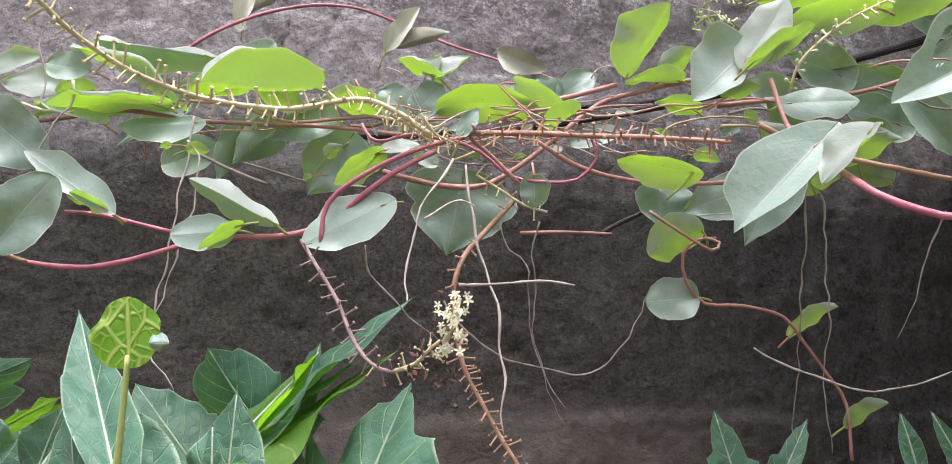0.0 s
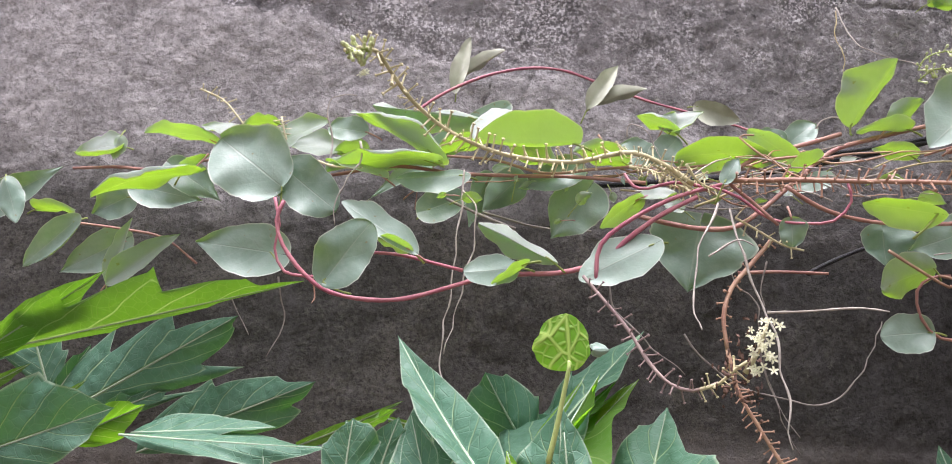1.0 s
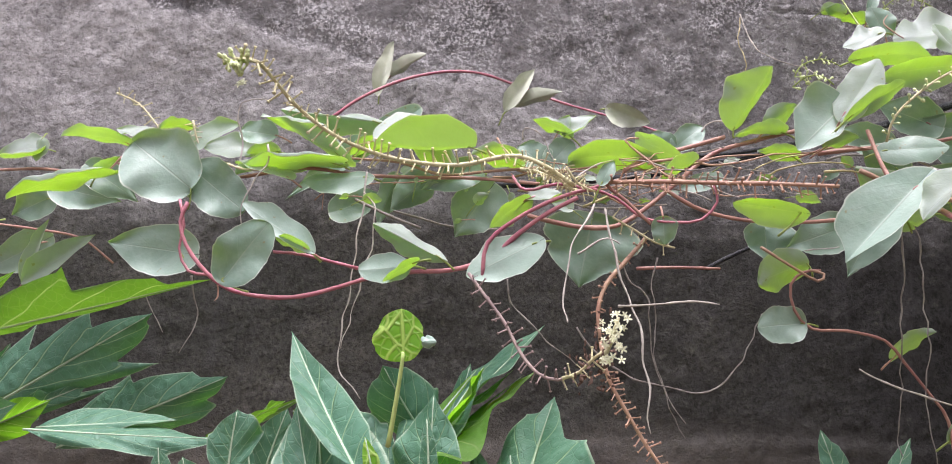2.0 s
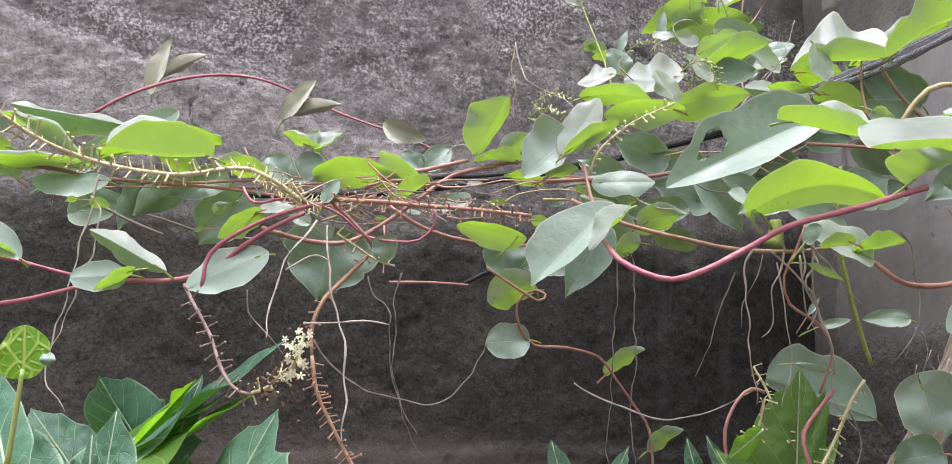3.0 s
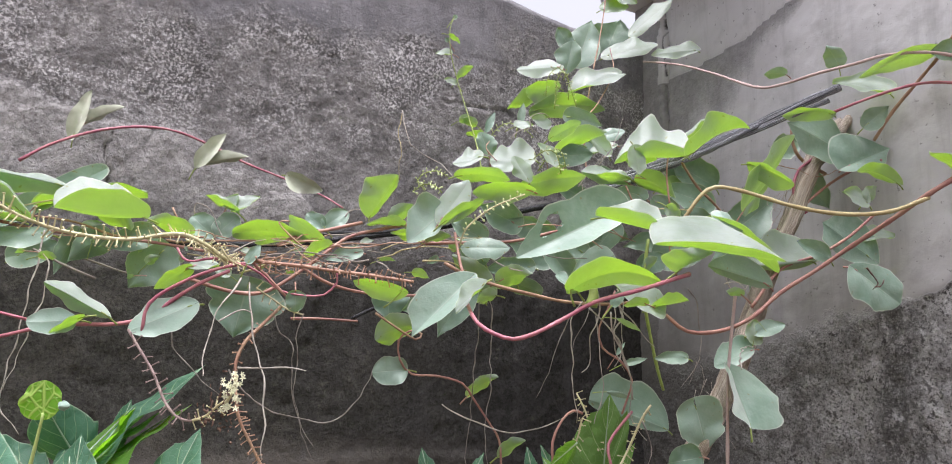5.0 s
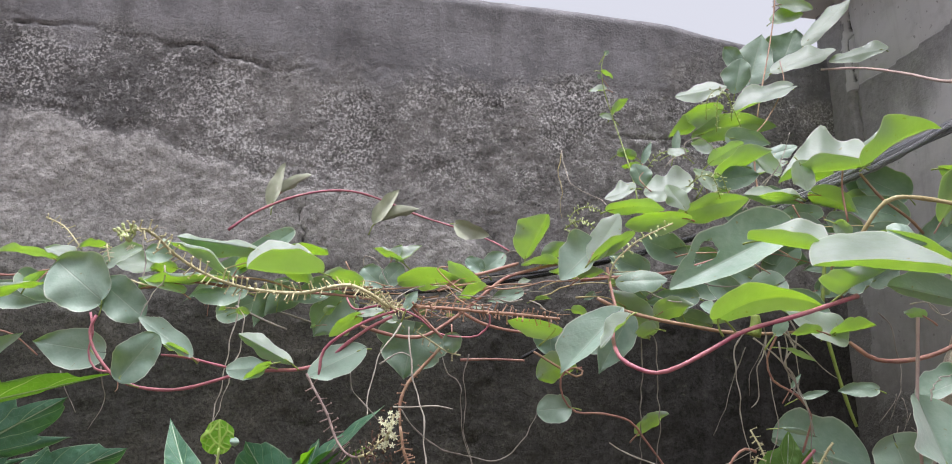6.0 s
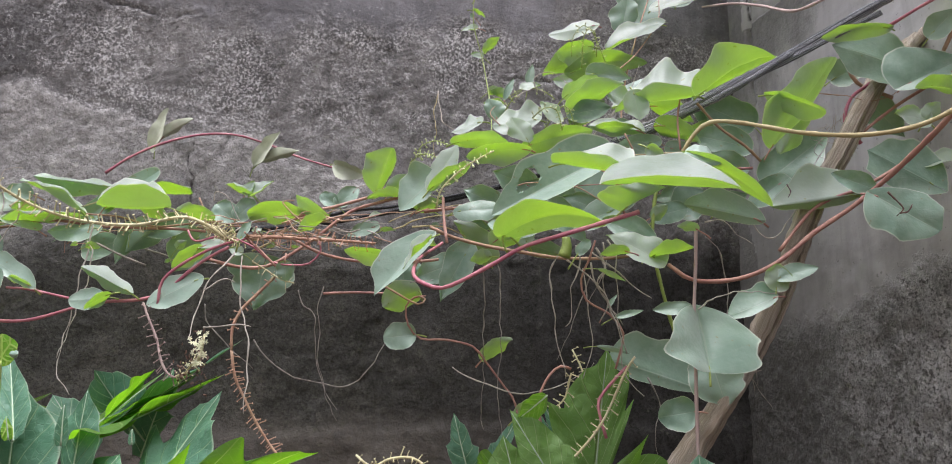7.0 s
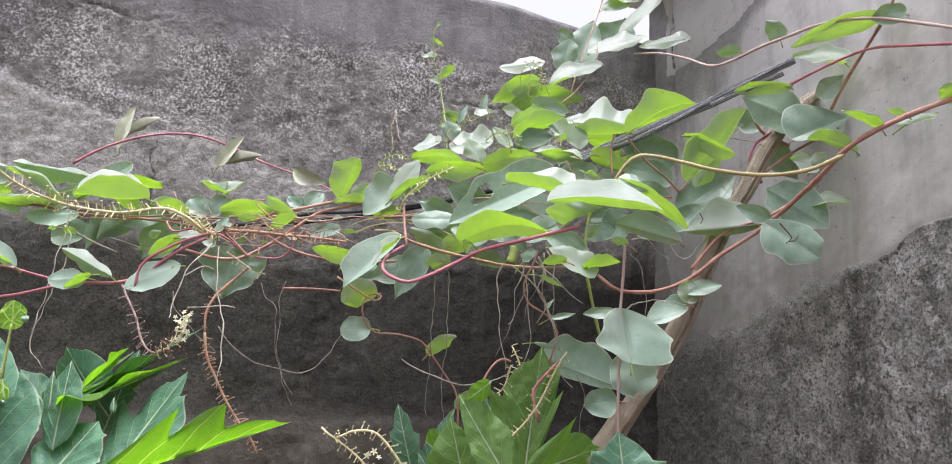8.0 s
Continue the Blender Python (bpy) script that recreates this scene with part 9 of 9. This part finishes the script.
frond(papaya_near, (0.2370, 0.3200, 1.4650), (0.2140, 0.3200, 1.4470), (-0.0062, -0.0060, 0.0047), (0.0008, 0.0060, -0.0113), arch=(0.0005, 0.0000, 0.0000), teeth=(1, 0.1), material=LIT_UNDER)
frond(papaya_near, (0.2550, 0.2900, 1.3920), (0.3210, 0.2900, 1.4180), (0.0033, -0.0100, 0.0338), (0.0143, 0.0100, -0.0132), teeth=(2.2, 0.4), sweep=0.8, material=LIT_UNDER)
frond(papaya_near, (0.3270, 0.2400, 1.3900), (0.3250, 0.2520, 1.4320), (-0.0274, -0.0038, 0.0067), (0.0286, -0.0038, 0.0077), arch=(0.0000, 0.0000, -0.0010), teeth=(1.6, 0.3))
frond(papaya, (-0.2380, 0.3300, 1.4150), (-0.2430, 0.3300, 1.4400), (-0.0060, 0.0000, 0.0026), (0.0070, 0.0000, 0.0046), arch=(-0.0005, 0.0000, -0.0005), teeth=(2, 0.1))
frond(papaya, (-0.2220, 0.3300, 1.4130), (-0.2290, 0.3300, 1.4350), (-0.0074, 0.0000, 0.0041), (0.0076, 0.0000, 0.0061), arch=(-0.0005, 0.0000, 0.0000), teeth=(2, 0.1))
blade(papaya, (-0.0880, 0.2050, 1.4880), (-0.0890, 0.2050, 1.5060), (-0.0120, 0.0040, -0.0013), (0.0070, 0.0040, -0.0003), arch=(0.0005, 0.0000, 0.0000), shape="round", wave=0.05, cup=0.3, material=YOUNG, stalk=(-0.0950, 0.2170, 1.4560), stalk_mat=PETIOLE, stalk_r=0.0011, label="curled young heart-shaped leaf, vivid green")
blade(papaya, (-0.0800, 0.2000, 1.4940), (-0.0750, 0.2000, 1.4940), (-0.0028, 0.0060, 0.0020), (-0.0018, 0.0040, -0.0020), arch=(0.0005, 0.0000, 0.0000), shape="round", wave=0.06, cup=0.8, material=SHADED, stalk_r=0.0003, name="rolled_lobe")
frond(papaya, (-0.0950, 0.3400, 1.4470), (-0.0720, 0.3700, 1.4840), (0.0092, -0.0154, 0.0118), (0.0092, 0.0006, 0.0058), arch=(-0.0005, 0.0000, -0.0005), teeth=(3, 0.1), material=LIT_PAPAYA)
frond(papaya, (-0.1050, 0.4300, 1.4220), (-0.1380, 0.4000, 1.4830), (-0.0333, 0.0094, 0.0074), (0.0037, 0.0094, 0.0284), arch=(-0.0015, -0.0000, 0.0005), teeth=(2.2, 0.14))
frond(papaya, (-0.1280, 0.3900, 1.4120), (-0.1840, 0.4200, 1.4620), (-0.0273, -0.0094, 0.0051), (0.0027, 0.0206, 0.0201), arch=(0.0010, 0.0000, -0.0010), teeth=(2, 0.15))
frond(papaya, (-0.2070, 0.3300, 1.4470), (-0.1740, 0.3300, 1.4650), (0.0111, -0.0060, 0.0083), (0.0061, 0.0060, -0.0007), arch=(-0.0005, 0.0000, 0.0000), teeth=(2, 0.1), material=LIT_UNDER)
frond(papaya, (-0.1840, 0.3300, 1.4270), (-0.1730, 0.3300, 1.4610), (-0.0100, 0.0000, 0.0083), (0.0130, 0.0000, 0.0063), arch=(-0.0005, 0.0000, 0.0000), teeth=(2, 0.15))
frond(papaya_far, (-0.4840, 0.4000, 1.4830), (-0.2530, 0.4000, 1.5360), (0.0112, -0.0300, 0.0289), (-0.0018, 0.0060, -0.0051), arch=(0.0025, 0.0000, 0.0005), teeth=(3.4, 0.5), sweep=0.6, material=LIT_UNDER)
frond(papaya_far, (-0.4700, 0.3850, 1.4780), (-0.3770, 0.3850, 1.5400), (0.0173, -0.0100, 0.0185), (0.0163, 0.0100, 0.0015), arch=(0.0005, 0.0000, 0.0000), teeth=(2, 0.1), material=LIT_UNDER)
frond(papaya_far, (-0.4970, 0.4700, 1.4200), (-0.3130, 0.4400, 1.5160), (-0.0024, 0.0094, 0.0461), (0.0736, 0.0094, 0.0021), arch=(0.0030, 0.0000, 0.0020), teeth=(2.7, 0.45), sweep=0.8)
frond(papaya_far, (-0.4010, 0.4800, 1.4180), (-0.2590, 0.4500, 1.4730), (-0.0022, 0.0094, 0.0324), (0.0508, 0.0094, -0.0026), arch=(0.0030, 0.0000, 0.0015), teeth=(2.4, 0.3))
frond(papaya_far, (-0.4830, 0.4900, 1.4610), (-0.5120, 0.4900, 1.5250), (-0.0473, 0.0000, 0.0159), (0.0187, 0.0000, 0.0169), arch=(0.0005, 0.0000, 0.0000), teeth=(2.2, 0.3))
frond(papaya_far, (-0.4260, 0.3400, 1.4270), (-0.3330, 0.3400, 1.4600), (0.0123, -0.0100, 0.0342), (0.0253, 0.0000, -0.0108), arch=(0.0005, 0.0000, 0.0005), teeth=(2, 0.12))
frond(papaya_far, (-0.3750, 0.3600, 1.4400), (-0.3270, 0.3600, 1.4610), (0.0099, -0.0060, 0.0138), (0.0129, 0.0040, -0.0072), arch=(0.0000, 0.0000, -0.0005), teeth=(1, 0.2), material=LIT_PAPAYA)
frond(papaya_far, (-0.3340, 0.3600, 1.4450), (-0.2480, 0.3600, 1.4510), (0.0070, 0.0120, 0.0081), (0.0180, -0.0040, -0.0009), teeth=(2, 0.06))
frond(papaya_far, (-0.3350, 0.3500, 1.4450), (-0.2130, 0.3500, 1.4420), (0.0188, 0.0120, 0.0024), (0.0278, -0.0060, -0.0096), arch=(0.0010, 0.0000, -0.0005), teeth=(3, 0.08))
frond(papaya, (-0.1910, 0.3000, 1.4280), (-0.1880, 0.3000, 1.4620), (-0.0115, 0.0000, 0.0073), (0.0145, 0.0000, 0.0133), arch=(-0.0005, 0.0000, 0.0000), teeth=(2, 0.1))
